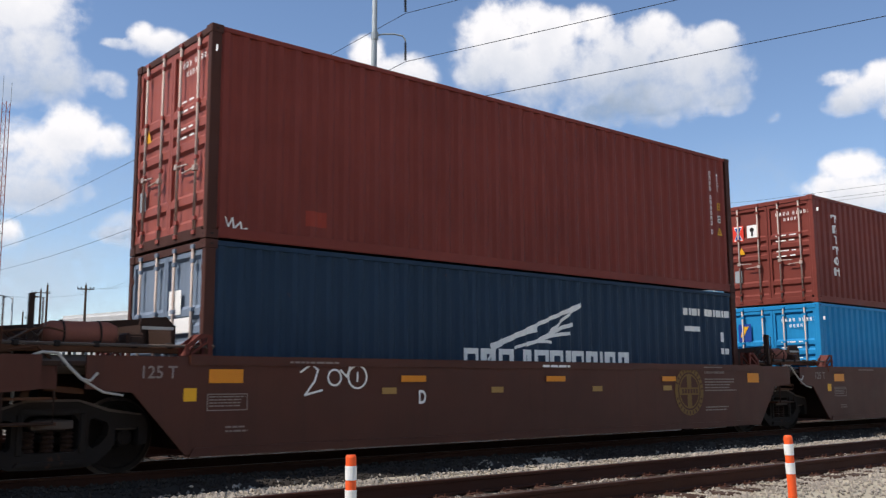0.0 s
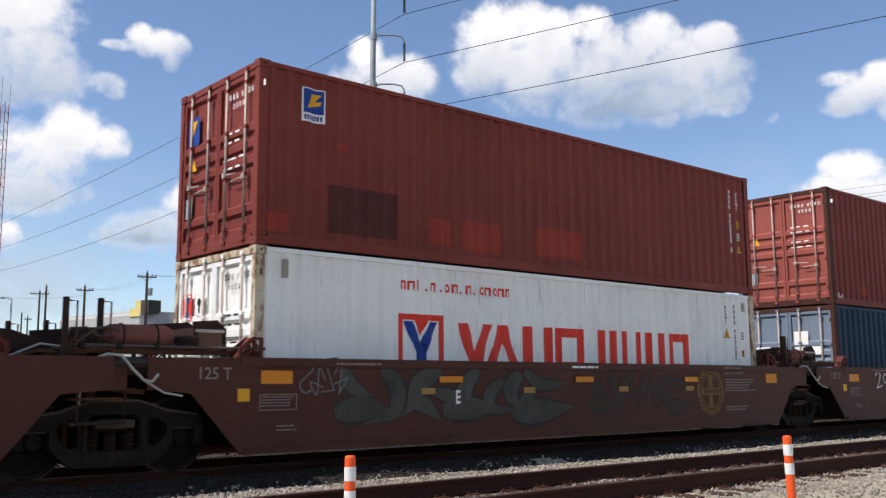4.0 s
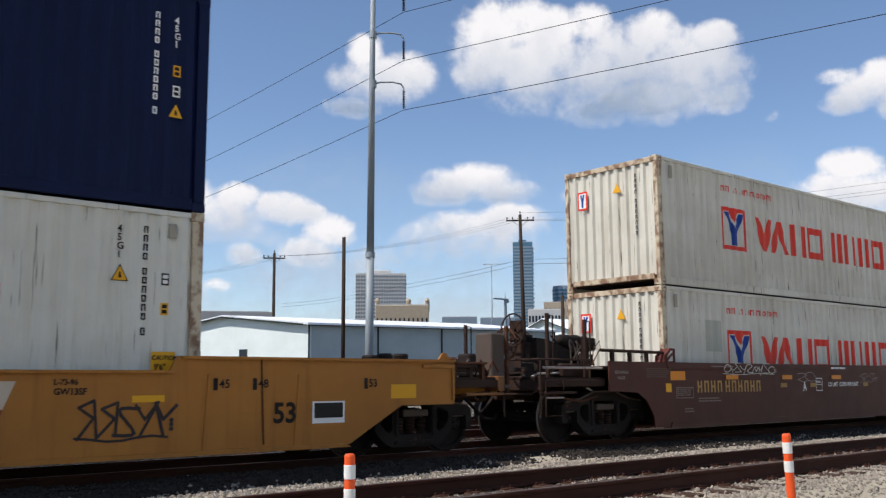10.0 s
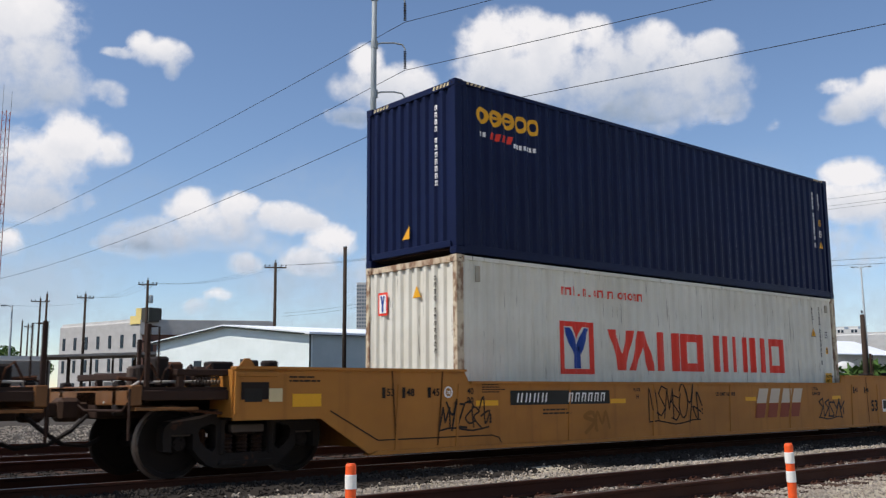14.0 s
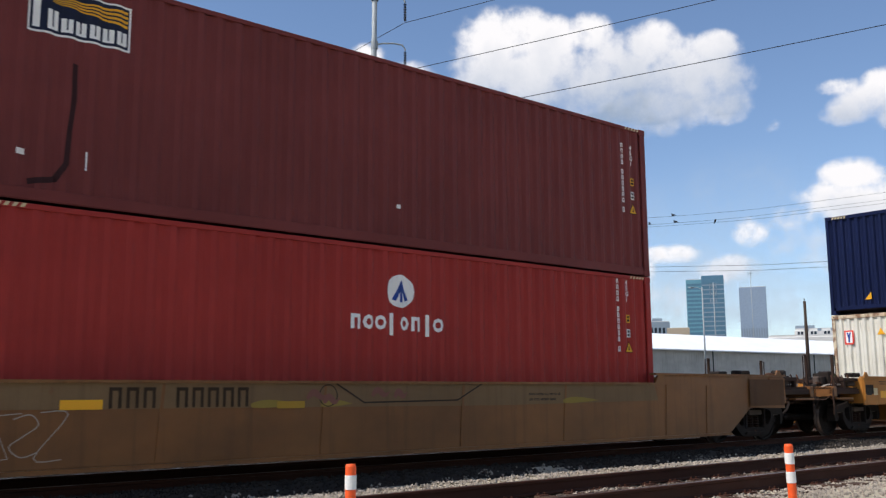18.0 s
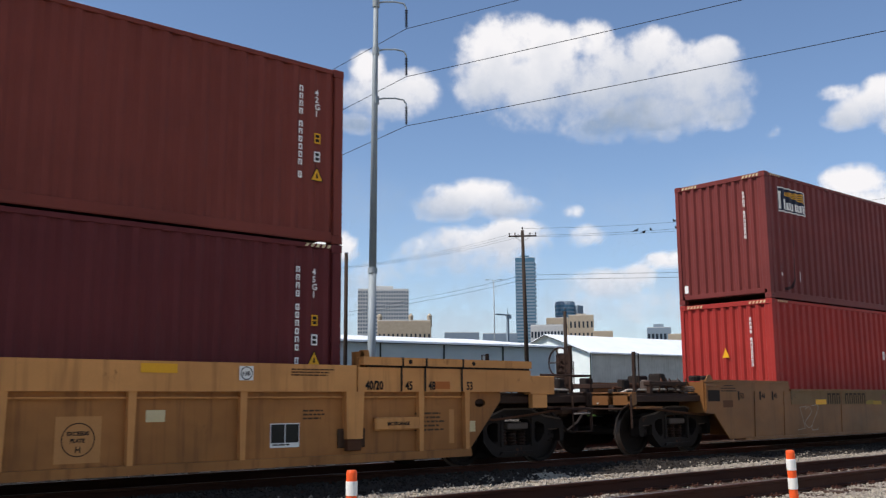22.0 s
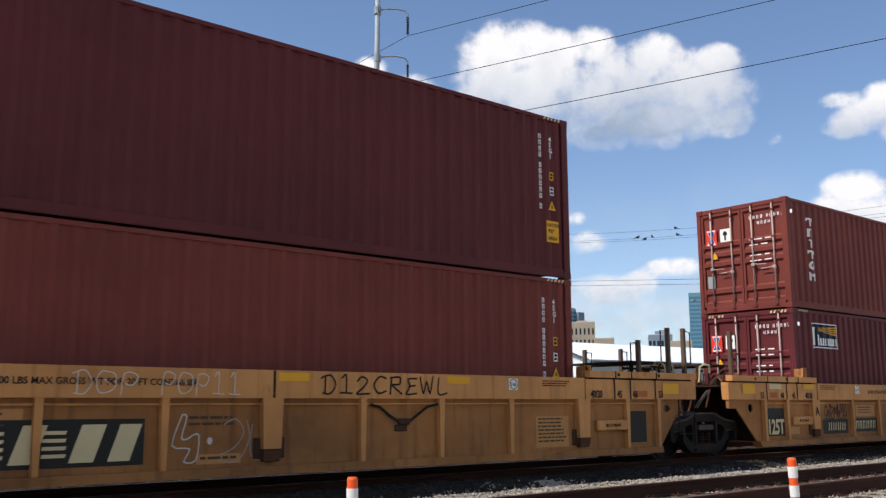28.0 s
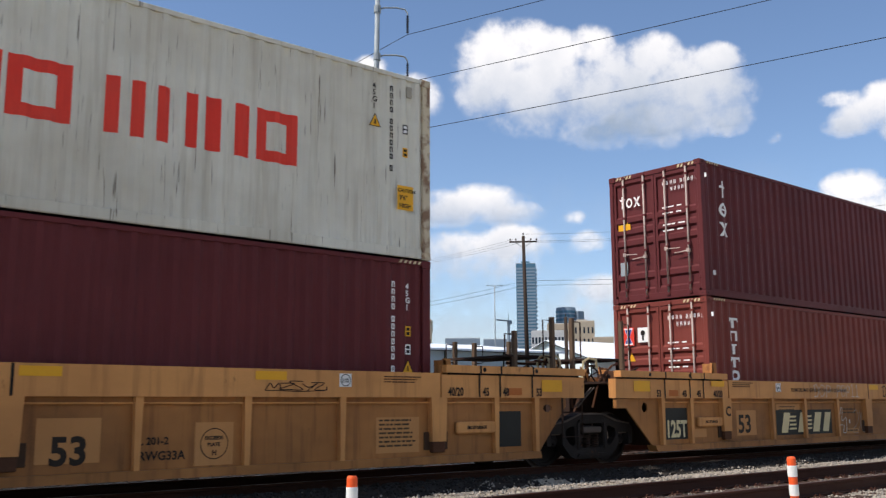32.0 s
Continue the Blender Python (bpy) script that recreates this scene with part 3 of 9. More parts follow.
def hazard_stripes(c, h):
    """Yellow and black dashes at the roof corners of a tall box."""
    for x in (0.25, LONG - 0.62):
        p = [[(x + 0.09 * i, h - 0.065), (x + 0.045 + 0.09 * i, h - 0.065), (x + 0.075 + 0.09 * i, h - 0.018), (x + 0.03 + 0.09 * i, h - 0.018)] for i in range(5)]
        paint_side(c, "height_striping", flat_bm(p), CREAM, y=-WIDE / 2 + 0.006, wavy=False, proud=0.003)
    for u in (0.2, 1.85):
        p = [[(u + 0.09 * i, h - 0.09), (u + 0.045 + 0.09 * i, h - 0.09), (u + 0.075 + 0.09 * i, h - 0.03), (u + 0.03 + 0.09 * i, h - 0.03)] for i in range(5)]
        paint_end(c, "height_striping", flat_bm(p), CREAM, x=0.014)


def box_paint(name, hexa, dirt, spots=0.05, streak=0.25, rough=0.5, grain=0.03, drips=0.0):
    return surface(name, rgb(hexa), rgb(dirt), rough, 0.0, spots=spots, streak=streak, grain=grain, drips=drips, spec=0.12)


RUST_RED = box_paint("faded_rust_red_paint", "7d3a31", "5e2a23", 0.08, 0.3)
NAVY_GREY = box_paint("slate_blue_paint", "24374a", "1b2a38", 0.10, 0.3)
OXIDE = box_paint("red_oxide_paint", "813d34", "602b24", 0.10, 0.3)
WHITE_BOX = box_paint("off_white_paint", "d8d5c8", "aea58f", 0.05, 0.40, 0.5, drips=0.8)
GREY_BOX = box_paint("weathered_white_paint", "d5d1c3", "9c907a", 0.13, 0.55, 0.55, drips=1.0)
RUSTY_WHITE = surface("rust_eaten_white_paint", rgb("cdbfa4"), rgb("7a4a2a"), 0.8, spots=1.7, streak=0.5, spot_size=6.0)
CLEAN_WHITE = box_paint("clean_white_paint", "f0efea", "cfcac0", 0.05, 0.35, 0.45, drips=0.5)
DEEP_BLUE = box_paint("deep_navy_paint", "121b3c", "0d142c", 0.0, 0.12, 0.42)
MAROON = box_paint("maroon_brown_paint", "733734", "552825", 0.04, 0.2)
SCARLET = box_paint("faded_scarlet_paint", "9e352f", "782623", 0.03, 0.2)
WINE = box_paint("wine_brown_paint", "622c2d", "4a2021", 0.02, 0.15)
CHEST = box_paint("chestnut_brown_paint", "793c33", "5a2b25", 0.03, 0.2)
TEXB = box_paint("dark_wine_red_paint", "612e2e", "492223", 0.02, 0.15)
GRIMY_POST = surface("grime_brown_post_paint", rgb("4a2a21"), rgb("2e1b15"), 0.7, spots=0.35, streak=0.4)
AZURE = box_paint("bright_azure_paint", "2384b8", "1a648e", 0.05, 0.25)
# ---- well cars ----
WHEELS = []            # wheelsets, which turn


def profile_both(name, car, pts, material, half, thick, label=""):
    """The same side plate on both sides of a car."""
    for sy in (-1, 1):
        a, b = sorted((sy * half, sy * (half - thick)))
        part(name, Shape().slab(pts, a, b), material, car, label)


WHEEL_MESH = {}


def wheelset(truck_bogie, x):
    if not WHEEL_MESH:
        s = Shape()
        for sy in (-1, 1):
            prof = [(0.09, 0.66), (0.11, 0.70), (0.36, 0.715), (0.39, 0.68), (0.455, 0.68), (0.482, 0.70), (0.482, 0.725), (0.445, 0.735), (0.44, 0.812), (0.385, 0.815), (0.37, 0.76), (0.15, 0.775), (0.12, 0.83), (0.09, 0.83)]
            s.lathe([(r, sy * o) for r, o in prof], 28)
            s.lathe([(0.075, sy * 0.83), (0.105, sy * 0.86), (0.105, sy * 1.02), (0.085, sy * 1.04), (0.02, sy * 1.04)], 14)
            for k in range(3):
                t = 2.094 * k
                s.tube((0.055 * math.cos(t), sy * 1.03, 0.055 * math.sin(t)), (0.055 * math.cos(t), sy * 1.065, 0.055 * math.sin(t)), 0.016, 6)
        s.tube((0, -0.7, 0), (0, 0.7, 0), 0.085, 12)
        WHEEL_MESH[0] = s.mesh("wheelset")
        WHEEL_MESH[0].materials.append(BLACK)
        WHEEL_MESH[0].materials.append(RAILTOP)
        for p in WHEEL_MESH[0].polygons:
            if math.hypot(p.center.x, p.center.z) > 0.425 and abs(p.center.y) > 0.73:
                p.material_index = 1
    w = part("wheelset", WHEEL_MESH[0], BLACK, truck_bogie, "dark steel wheelset with roller bearings", at=(x, 0, 0.44))
    WHEELS.append(w)
    return w


def bogie(car, x, wheelbase=1.78):
    """A three-piece freight truck under a car, centred at x."""
    t = new("bogie")
    t.parent, t.location = car, (x, 0, 0)
    t.empty_display_size = 0.2
    h = wheelbase / 2
    for sy in (-1, 1):
        y0, y1 = sorted((sy * 0.92, sy * 1.12))
        half = [(0.0, 0.875), (0.36, 0.87), (0.55, 0.83), (0.72, 0.765), (0.90, 0.735), (1.05, 0.715), (1.13, 0.65), (1.145, 0.52), (1.13, 0.36), (1.03, 0.34), (1.03, 0.555), (0.745, 0.555), (0.745, 0.37), (0.66, 0.27), (0.55, 0.17), (0.44, 0.125), (0.25, 0.115)]
        outer = half + [(-x, z) for x, z in reversed(half[1:])]
        window = [(-0.31, 0.34), (-0.27, 0.30), (0.27, 0.30), (0.31, 0.34), (0.31, 0.66), (0.26, 0.72), (-0.26, 0.72), (-0.31, 0.66)]
        eye_hole = [(0.43, 0.66), (0.50, 0.68), (0.64, 0.63), (0.67, 0.57), (0.65, 0.47), (0.56, 0.37), (0.48, 0.33), (0.43, 0.37)]
        part("side_frame", pierced(outer, (window, eye_hole, [(-x, z) for x, z in eye_hole]), y0, y1), TRUCK, t, "cast steel side frame")
        for rib in ([(-0.40, 0.16), (0.40, 0.16), (0.36, 0.21), (-0.36, 0.21)], [(-0.36, 0.74), (0.36, 0.74), (0.33, 0.79), (-0.33, 0.79)]):
            a, b = sorted((sy * 1.12, sy * 1.16))
            part("frame_rib", Shape().slab(rib, a, b), TRUCK, t)
        for kx in (-0.35, 0.35):
            a, b = sorted((sy * 1.12, sy * 1.15))
            part("frame_pillar", Shape().box(kx - 0.035, kx + 0.035, a, b, 0.28, 0.74, 0.012), TRUCK, t)
        for kx in (-0.22, 0.0, 0.22):
            coil = [(0.085 if k % 2 else 0.06, 0.29 + 0.025 * k) for k in range(11)]
            part("spring", Shape().lathe(coil, 10, "z", (kx, sy * 1.0, 0)), DARK, t)
        for wx in (-h, h):
            part("bearing_adapter", Shape().box(wx - 0.13, wx + 0.13, sy * 1.0 - 0.075, sy * 1.0 + 0.075, 0.53, 0.553, 0.005), PIPE_GREY, t)
        part("frame_lip", Shape().slab([(-h - 0.16, 0.70), (-h + 0.24, 0.75), (-0.3, 0.872), (0.3, 0.872), (h - 0.24, 0.75), (h + 0.16, 0.70), (h + 0.16, 0.72), (h - 0.24, 0.785), (0.3, 0.90), (-0.3, 0.90), (-h + 0.24, 0.785), (-h - 0.16, 0.72)], sy * 1.03 - 0.11, sy * 1.03 + 0.11), PIPE_GREY, t)
        for bx in (-0.52, 0.44):
            part("brake_shoe_head", Shape().box(bx, bx + 0.08, sy * 0.8 - 0.06, sy * 0.8 + 0.06, 0.3, 0.6, 0.02), RUST, t)
        part("bolster_end", Shape().box(-0.24, 0.24, sy * 1.11 - 0.05, sy * 1.11 + 0.05, 0.56, 0.665, 0.015), PIPE_GREY, t)
    part("bolster", Shape().box(-0.19, 0.19, -1.07, 1.07, 0.53, 0.68, 0.03).lathe([(0.3, 0.68), (0.3, 0.76), (0.02, 0.76)], 16, "z"), BLACK, t)
    for wx in (-h, h):
        wheelset(t, wx)
        part("brake_beam", Shape().box(wx * 0.45 - 0.04, wx * 0.45 + 0.04, -0.75, 0.75, 0.34, 0.42, 0.01), BLACK, t)
    return t


def hand_brake(car, x, y, z, r=0.28, material=None):
    b = part("brake_post", Shape().box(x + 0.02, x + 0.14, y - 0.09, y + 0.09, z - 0.75, z + 0.16, 0.01), material or DARK, car)
    w = Shape().ring((x - 0.08, y, z), r, 0.016, "x", 20).tube((x - 0.08, y, z), (x + 0.04, y, z), 0.03, 8)
    for k in range(5):
        t = k * 1.2566
        w.tube((x - 0.08, y, z), (x - 0.08, y + r * math.cos(t), z + r * math.sin(t)), 0.012, 5)
    part("brake_wheel", w, material or DARK, b)
    part("brake_gear_case", Shape().box(x - 0.02, x + 0.10, y - 0.17, y + 0.17, z - 0.2, z + 0.17, 0.03), material or DARK, b)


def coupler(car, x, sg):
    s = Shape().box(min(x, x + sg * 0.55), max(x, x + sg * 0.55), -0.09, 0.09, 0.78, 0.96, 0.02)
    k = x + sg * 0.55
    s.box(min(k, k + sg * 0.28), max(k, k + sg * 0.28), -0.17, 0.15, 0.72, 1.02, 0.05)
    s.box(min(k + sg * 0.1, k + sg * 0.34), max(k + sg * 0.1, k + sg * 0.34), 0.06, 0.18, 0.74, 1.0, 0.04)
    part("coupler", s, DARK_RUST, car, "rusty knuckle coupler")
    part("uncoupling_lever", Shape().pipe([(x, -1.35, 0.95), (x, -1.2, 0.86), (x + sg * 0.12, -0.3, 0.86), (x + sg * 0.2, 0, 1.0)], 0.016), DARK, car)
    part("air_hose", Shape().pipe([(x + sg * 0.1, -0.35, 0.8), (x + sg * 0.3, -0.38, 0.62), (x + sg * 0.55, -0.33, 0.46), (x + sg * 0.9, -0.2, 0.42), (x + sg * 1.1, -0.1, 0.5)], 0.028), BLACK, car)


def end_platform(car, x0, xe, sg, material, wheel=True, tall=(), rails=True):
    """The working platform past a car's truck: deck, sill, rails, brake stand, pipes and coupler."""
    lo, hi = min(x0, xe), max(x0, xe)
    part("centre_sill", Shape().box(lo, hi, -0.35, 0.35, 0.75, 1.10, 0.02), DARK, car)
    part("end_deck", Shape().box(lo, hi, -1.35, 1.35, 1.10, 1.14), DARK, car)
    part("end_sill", Shape().box(min(xe, xe - sg * 0.14), max(xe, xe - sg * 0.14), -1.42, 1.42, 0.92, 1.16, 0.01), material, car)
    for sy in (-1, 1):
        if not rails:
            part("ladder_frame", Shape().pipe([(xe, sy * 1.40, 0.52), (xe, sy * 1.40, 1.12)], 0.02), DARK, car)
            part("deck_beam", Shape().box(min(xe - sg * 0.6, xe - sg * 1.75), max(xe - sg * 0.6, xe - sg * 1.75), min(sy * 1.22, sy * 1.38), max(sy * 1.22, sy * 1.38), 1.28, 1.36, 0.01).box(min(xe - sg * 0.62, xe - sg * 0.70), max(xe - sg * 0.62, xe - sg * 0.70), min(sy * 1.28, sy * 1.36), max(sy * 1.28, sy * 1.36), 1.14, 1.28), DARK, car)
            part("step_bracket", Shape().box(min(xe, xe - sg * 0.12), max(xe, xe - sg * 0.12), min(sy * 0.85, sy * 1.0), max(sy * 0.85, sy * 1.0), 0.80, 1.22, 0.02), BLACK, car)
            continue
        railing(car, DARK, [(xe, sy * 1.40, 0.52), (xe, sy * 1.40, 1.44), (xe - sg * 1.25, sy * 1.40, 1.44), (xe - sg * 1.25, sy * 1.40, 1.12)])
        railing(car, DARK, [(xe, sy * 1.40, 1.44), (xe, sy * 0.55, 1.44), (xe, sy * 0.55, 1.12)])
        part("ladder_step", Shape().pipe([(xe - sg * 0.08, sy * 1.44, 1.1), (xe - sg * 0.08, sy * 1.44, 0.5), (xe - sg * 0.52, sy * 1.44, 0.5), (xe - sg * 0.52, sy * 1.44, 1.1)], 0.016), DARK, car)
        part("ladder_rung", Shape().pipe([(xe - sg * 0.08, sy * 1.44, 0.8), (xe - sg * 0.52, sy * 1.44, 0.8)], 0.014), ROD, car)
    part("step_board", Shape().box(min(xe - sg * 0.05, xe - sg * 0.85), max(xe - sg * 0.05, xe - sg * 0.85), -1.46, -1.30, 0.86, 0.90, 0.005), material, car)
    part("side_beam", Shape().box(lo, hi, -1.40, -1.30, 0.98, 1.10, 0.01), DARK, car)
    part("brake_rod", Shape().pipe([(x0, -0.7, 0.98), (x0 + (xe - x0) * 0.4, -0.75, 1.2), (x0 + (xe - x0) * 0.7, -0.9, 1.18), (xe, -1.0, 1.25)], 0.026), RUST, car)
    part("air_pipe", Shape().pipe([(x0, -1.1, 0.9), (x0 + (xe - x0) * 0.5, -1.12, 1.22), (xe - sg * 0.2, -1.15, 1.2), (xe, -0.6, 0.95)], 0.018), HOSE, car)
    part("chain_run", Shape().pipe([(x0, -1.22, 0.80), (x0 + (xe - x0) * 0.3, -1.24, 0.72), (x0 + (xe - x0) * 0.6, -1.24, 0.80), (xe - sg * 0.1, -1.2, 0.92)], 0.02), RUST, car)
    part("slack_adjuster", Shape().tube((x0 + (xe - x0) * 0.1, -0.55, 1.30), (x0 + (xe - x0) * 0.75, -0.55, 1.30), 0.05, 10), RUST, car)
    for k, (f, py, w, z) in enumerate(((0.25, 0.6, 0.14, 1.42), (0.5, -0.2, 0.17, 1.50), (0.72, 0.5, 0.12, 1.46), (0.9, -0.95, 0.10, 1.40))):
        px = x0 + (xe - x0) * f
        part("deck_fitting", Shape().box(px - w, px + w, py - w * 0.8, py + w * 0.8, 1.13, z, 0.025), BLACK, car)
    for px, py, zt in tall:
        part("grab_post", Shape().box(px - 0.028, px + 0.028, py - 0.03, py + 0.03, 0.95, zt, 0.006), DARK, car)
        railing(car, DARK, [(px - sg * 0.04, py, zt - 0.03), (px - sg * 0.14, py, zt - 0.03), (px - sg * 0.14, py, 1.25), (px - sg * 0.04, py, 1.2)], 0.013)
    if wheel:
        hand_brake(car, xe - sg * 0.15, -0.9, 1.68, 0.26, DARK)
    coupler(car, xe, sg)


def railing(car, material, pts, r=0.02):
    part("handrail", Shape().pipe(pts, r), material, car)


def sticker(car, x0, x1, z0, z1, material, name="reflector", y=-1.504, label=""):
    return paint_side(car, name, flat_bm([rect(x0, x1, z0, z1)]), material, y=y, wavy=False, label=label)


def words(car, text, x, z, size, material, y=-1.504, squeeze=1.0, bold=0.003):
    return paint_side(car, "lettering", flat_bm(text=text, size=size, bold=bold, squeeze=squeeze, x=x, z=z), material, y=y, wavy=False)


def small_print(car, x, z, lines, h, w, material, y=-1.504, seed=1):
    """Lines of writing too small to read."""
    r = random.Random(seed)
    p = []
    for i in range(lines):
        q, end = x, x + w * r.uniform(0.7, 1.0)
        while q < end:
            k = h * r.uniform(1.2, 4.0)
            p.append(rect(q, min(q + k, end), z - i * h * 1.7 - h * 0.75, z - i * h * 1.7))
            q += k + h * 0.5
    paint_side(car, "small_print", flat_bm(p), material, y=y, wavy=False)


GLYPHS = ([(0, 0), (0.2, 1), (0.5, 0.3), (0.8, 1), (1, 0)], [(0.9, 0.8), (0.6, 1), (0.2, 0.85), (0, 0.5), (0.2, 0.1), (0.6, 0), (0.95, 0.3), (0.8, 0.7)],
          [(0.9, 0.9), (0.4, 1), (0.1, 0.75), (0.5, 0.5), (0.9, 0.25), (0.5, 0), (0, 0.1)], [(0, 1), (0.9, 0.95), (0.1, 0.05), (1, 0)],
          [(0.1, 0), (0.15, 1), (0.8, 0.8), (0.2, 0.5), (0.9, -0.1)], [(0, 0.9), (0.5, 0.4), (1, 1), (0.35, -0.2)], [(0, 0.6), (0.5, 1.05), (0.45, 0), (1, 0.5), (0.1, 0.3)])


def smooth(pts, n=4):
    """A curve through the points."""
    out = []
    q = [pts[0]] + list(pts) + [pts[-1]]
    for i in range(len(pts) - 1):
        for k in range(n):
            t = k / n
            out.append(tuple(0.5 * (2 * b + (c - a) * t + (2 * a - 5 * b + 4 * c - d) * t * t + (3 * b - a - 3 * c + d) * t ** 3) for a, b, c, d in zip(*q[i:i + 4])))
    return out + [pts[-1]]


def scrawl(car, x, z, w, h, material, width, seed, loops=9, y=-1.504, tail=True):
    """Sprayed graffiti: overlapping zigzags, loops and hooks, with an underline and dots."""
    r = random.Random(seed)
    p = []
    cell = w / loops
    for i in range(loops):
        g = r.choice(GLYPHS)
        flip, lean, k = r.random() < 0.5, r.uniform(-0.25, 0.35), r.uniform(0.8, 1.15)
        bx, bz = x + cell * i, z + h * r.uniform(-0.08, 0.12)
        pts = [(bx + cell * 1.25 * ((1 - u) if flip else u) + lean * cell * v, bz + h * k * v) for u, v in g]
        p += stroke(smooth(pts) if r.random() < 0.75 else pts, width * r.uniform(0.8, 1.15))
    if loops > 3 and tail:
        p += stroke([(x + w * q / 6, z - h * 0.12 + h * 0.07 * math.sin(q * 1.3 + seed)) for q in range(7)], width * 0.8)
        p += [disc(x + w * 1.04, z + h * (0.15 + 0.14 * q), width * 0.8, 8) for q in range(3)]
    paint_side(car, "graffiti", flat_bm(p), material, y=y, wavy=False, label="sprayed graffiti scribble")


WORN_AMBER = surface("worn_amber_film", rgb("a8834a"), rgb("7d5f36"), 0.6)
BROWN_SIDE = [(-0.32, 0.22), (-1.0, 0.97), (-1.55, 1.02), (-1.55, 1.40), (13.7, 1.40), (13.7, 1.02), (13.1, 0.97), (12.47, 0.22)]


def brown_unit(x, letter, end=False, tank=True):
    c = thing("well_car", pose(x, TRACK_Y, 0), "mineral brown articulated well car unit with stencilled sides", "well car", "brown well car units")
    pts = list(BROWN_SIDE)
    if end:
        pts = [(-0.72, 0.22), (-0.75, 0.45), (-0.95, 0.72), (-1.2, 0.86), (-2.0, 0.90), (-2.0, 1.42), (13.7, 1.40), (13.7, 1.02), (13.1, 0.97), (12.47, 0.22)]
    profile_both("side_plate", c, pts, BROWN, 1.50, 0.03)
    profile_both("top_chord", c, [(-0.3, 1.30), (12.5, 1.30), (12.5, 1.415), (-0.3, 1.415)], BROWN, 1.53, 0.10)
    profile_both("bottom_chord", c, [(-0.28, 0.20), (12.43, 0.20), (12.4, 0.30), (-0.22, 0.30)], BROWN, 1.52, 0.16)
    for bx in (0.1, 5.6, 10.95):
        part("floor_beam", Shape().box(bx, bx + 1.1, -1.35, 1.35, 0.22, 0.335), DARK, c)
    for ex, sg in ((-0.12, -1), (12.32, 1)):
        part("bulkhead", Shape().box(min(ex, ex + sg * 0.06), max(ex, ex + sg * 0.06), -1.47, 1.47, 0.3, 1.38), DARK, c)
        xe = -2.0 if (end and sg < 0) else ex + sg * 1.6
        part("end_deck", Shape().box(min(ex, xe), max(ex, xe), -1.46, 1.46, 1.28, 1.33).box(min(ex, xe), max(ex, xe), -0.4, 0.4, 0.78, 1.3), DARK, c)
        for sy in (-1, 1):
            # open gusset that leads a box into the well
            gx, u = ex - sg * 0.10, sg
            for gy in (1.46, 1.27):
                g = Shape()
                for (ax, az), (bx, bz), w in (((0, 1.41), (0, 1.67), 0.05), ((0, 1.66), (0.12, 1.66), 0.04), ((0.10, 1.67), (0.30, 1.52), 0.05), ((0.30, 1.54), (0.30, 1.41), 0.05), ((0, 1.42), (0.30, 1.42), 0.03), ((0.05, 1.58), (0.24, 1.44), 0.03)):
                    l = math.hypot(bx - ax, bz - az)
                    nx, nz = -(bz - az) / l * w / 2, (bx - ax) / l * w / 2
                    g.slab([(gx + u * (ax + nx), az + nz), (gx + u * (bx + nx), bz + nz), (gx + u * (bx - nx), bz - nz), (gx + u * (ax - nx), az - nz)], sy * gy - 0.012, sy * gy + 0.012)
                part("container_guide", g, BRACKET, c, "rusty red open guide bracket")
            part("guide_plate", Shape().slab([(gx + u * 0.30, 1.41), (gx + u * 0.315, 1.41), (gx + u * 0.12, 1.68), (gx + u * 0.105, 1.68)], min(sy * 1.27, sy * 1.46), max(sy * 1.27, sy * 1.46)), BRACKET, c)
    if tank:
        part("air_reservoir", Shape().lathe([(0.02, -1.86), (0.10, -1.84), (0.145, -1.75), (0.15, -1.05), (0.11, -0.96), (0.02, -0.94)], 16, "x", (0, -0.78, 1.68)), DUSTY, c, "dust-caked red air tank", smooth=True)
        for sx in (-1.62, -1.18):
            part("tank_strap", Shape().ring((sx, -0.78, 1.68), 0.155, 0.012, "x", 14), BLACK, c)
            part("tank_saddle", Shape().box(sx, sx + 0.06, -0.92, -0.64, 1.51, 1.57), DARK, c)
        part("deck_plate", Shape().box(-2.5, -0.25, -1.22, -0.05, 1.485, 1.51), PIPE_GREY, c, "dusty steel deck plate")
        part("deck_edge", Shape().box(-2.5, 0.12, -1.27, -1.22, 1.44, 1.515, 0.008), RUST, c)
        part("valve_block", Shape().box(-0.88, -0.66, -0.98, -0.7, 1.51, 1.70, 0.02).box(-0.84, -0.7, -1.0, -0.95, 1.55, 1.66, 0.01), DARK, c)
        s = Shape().slab([(-2.45, 1.51), (-0.15, 1.51), (-0.15, 1.80), (-0.32, 1.94), (-2.45, 1.76)], 0.02, 0.06)
        s.box(-0.62, -0.57, -0.75, 0.04, 1.51, 1.82).slab([(-0.62, 1.80), (-0.15, 1.80), (-0.28, 1.93), (-0.62, 1.90)], -0.75, -0.70).box(-0.2, -0.15, -0.75, 0.04, 1.51, 1.82)
        part("equipment_screen", s, DARK, c, "dark rusty sloped equipment screen")
        part("screen_shelf", Shape().box(-0.60, -0.18, -0.76, -0.72, 1.76, 1.80), HOSE, c)
        part("brake_pipe", Shape().pipe([(-2.4, -1.24, 1.54), (-0.8, -1.30, 1.53), (0.05, -1.44, 1.53)], 0.02), PIPE_GREY, c)
        part("hose", Shape().pipe([(-2.28, -1.3, 0.86), (-2.27, -1.36, 1.2), (-2.2, -1.40, 1.36), (-2.02, -1.42, 1.43), (-1.86, -1.45, 1.42), (-1.72, -1.48, 1.25), (-1.6, -1.5, 1.13), (-1.5, -1.5, 1.11), (-1.42, -1.5, 1.2)], 0.018), HOSE, c, "pale looped air hose")
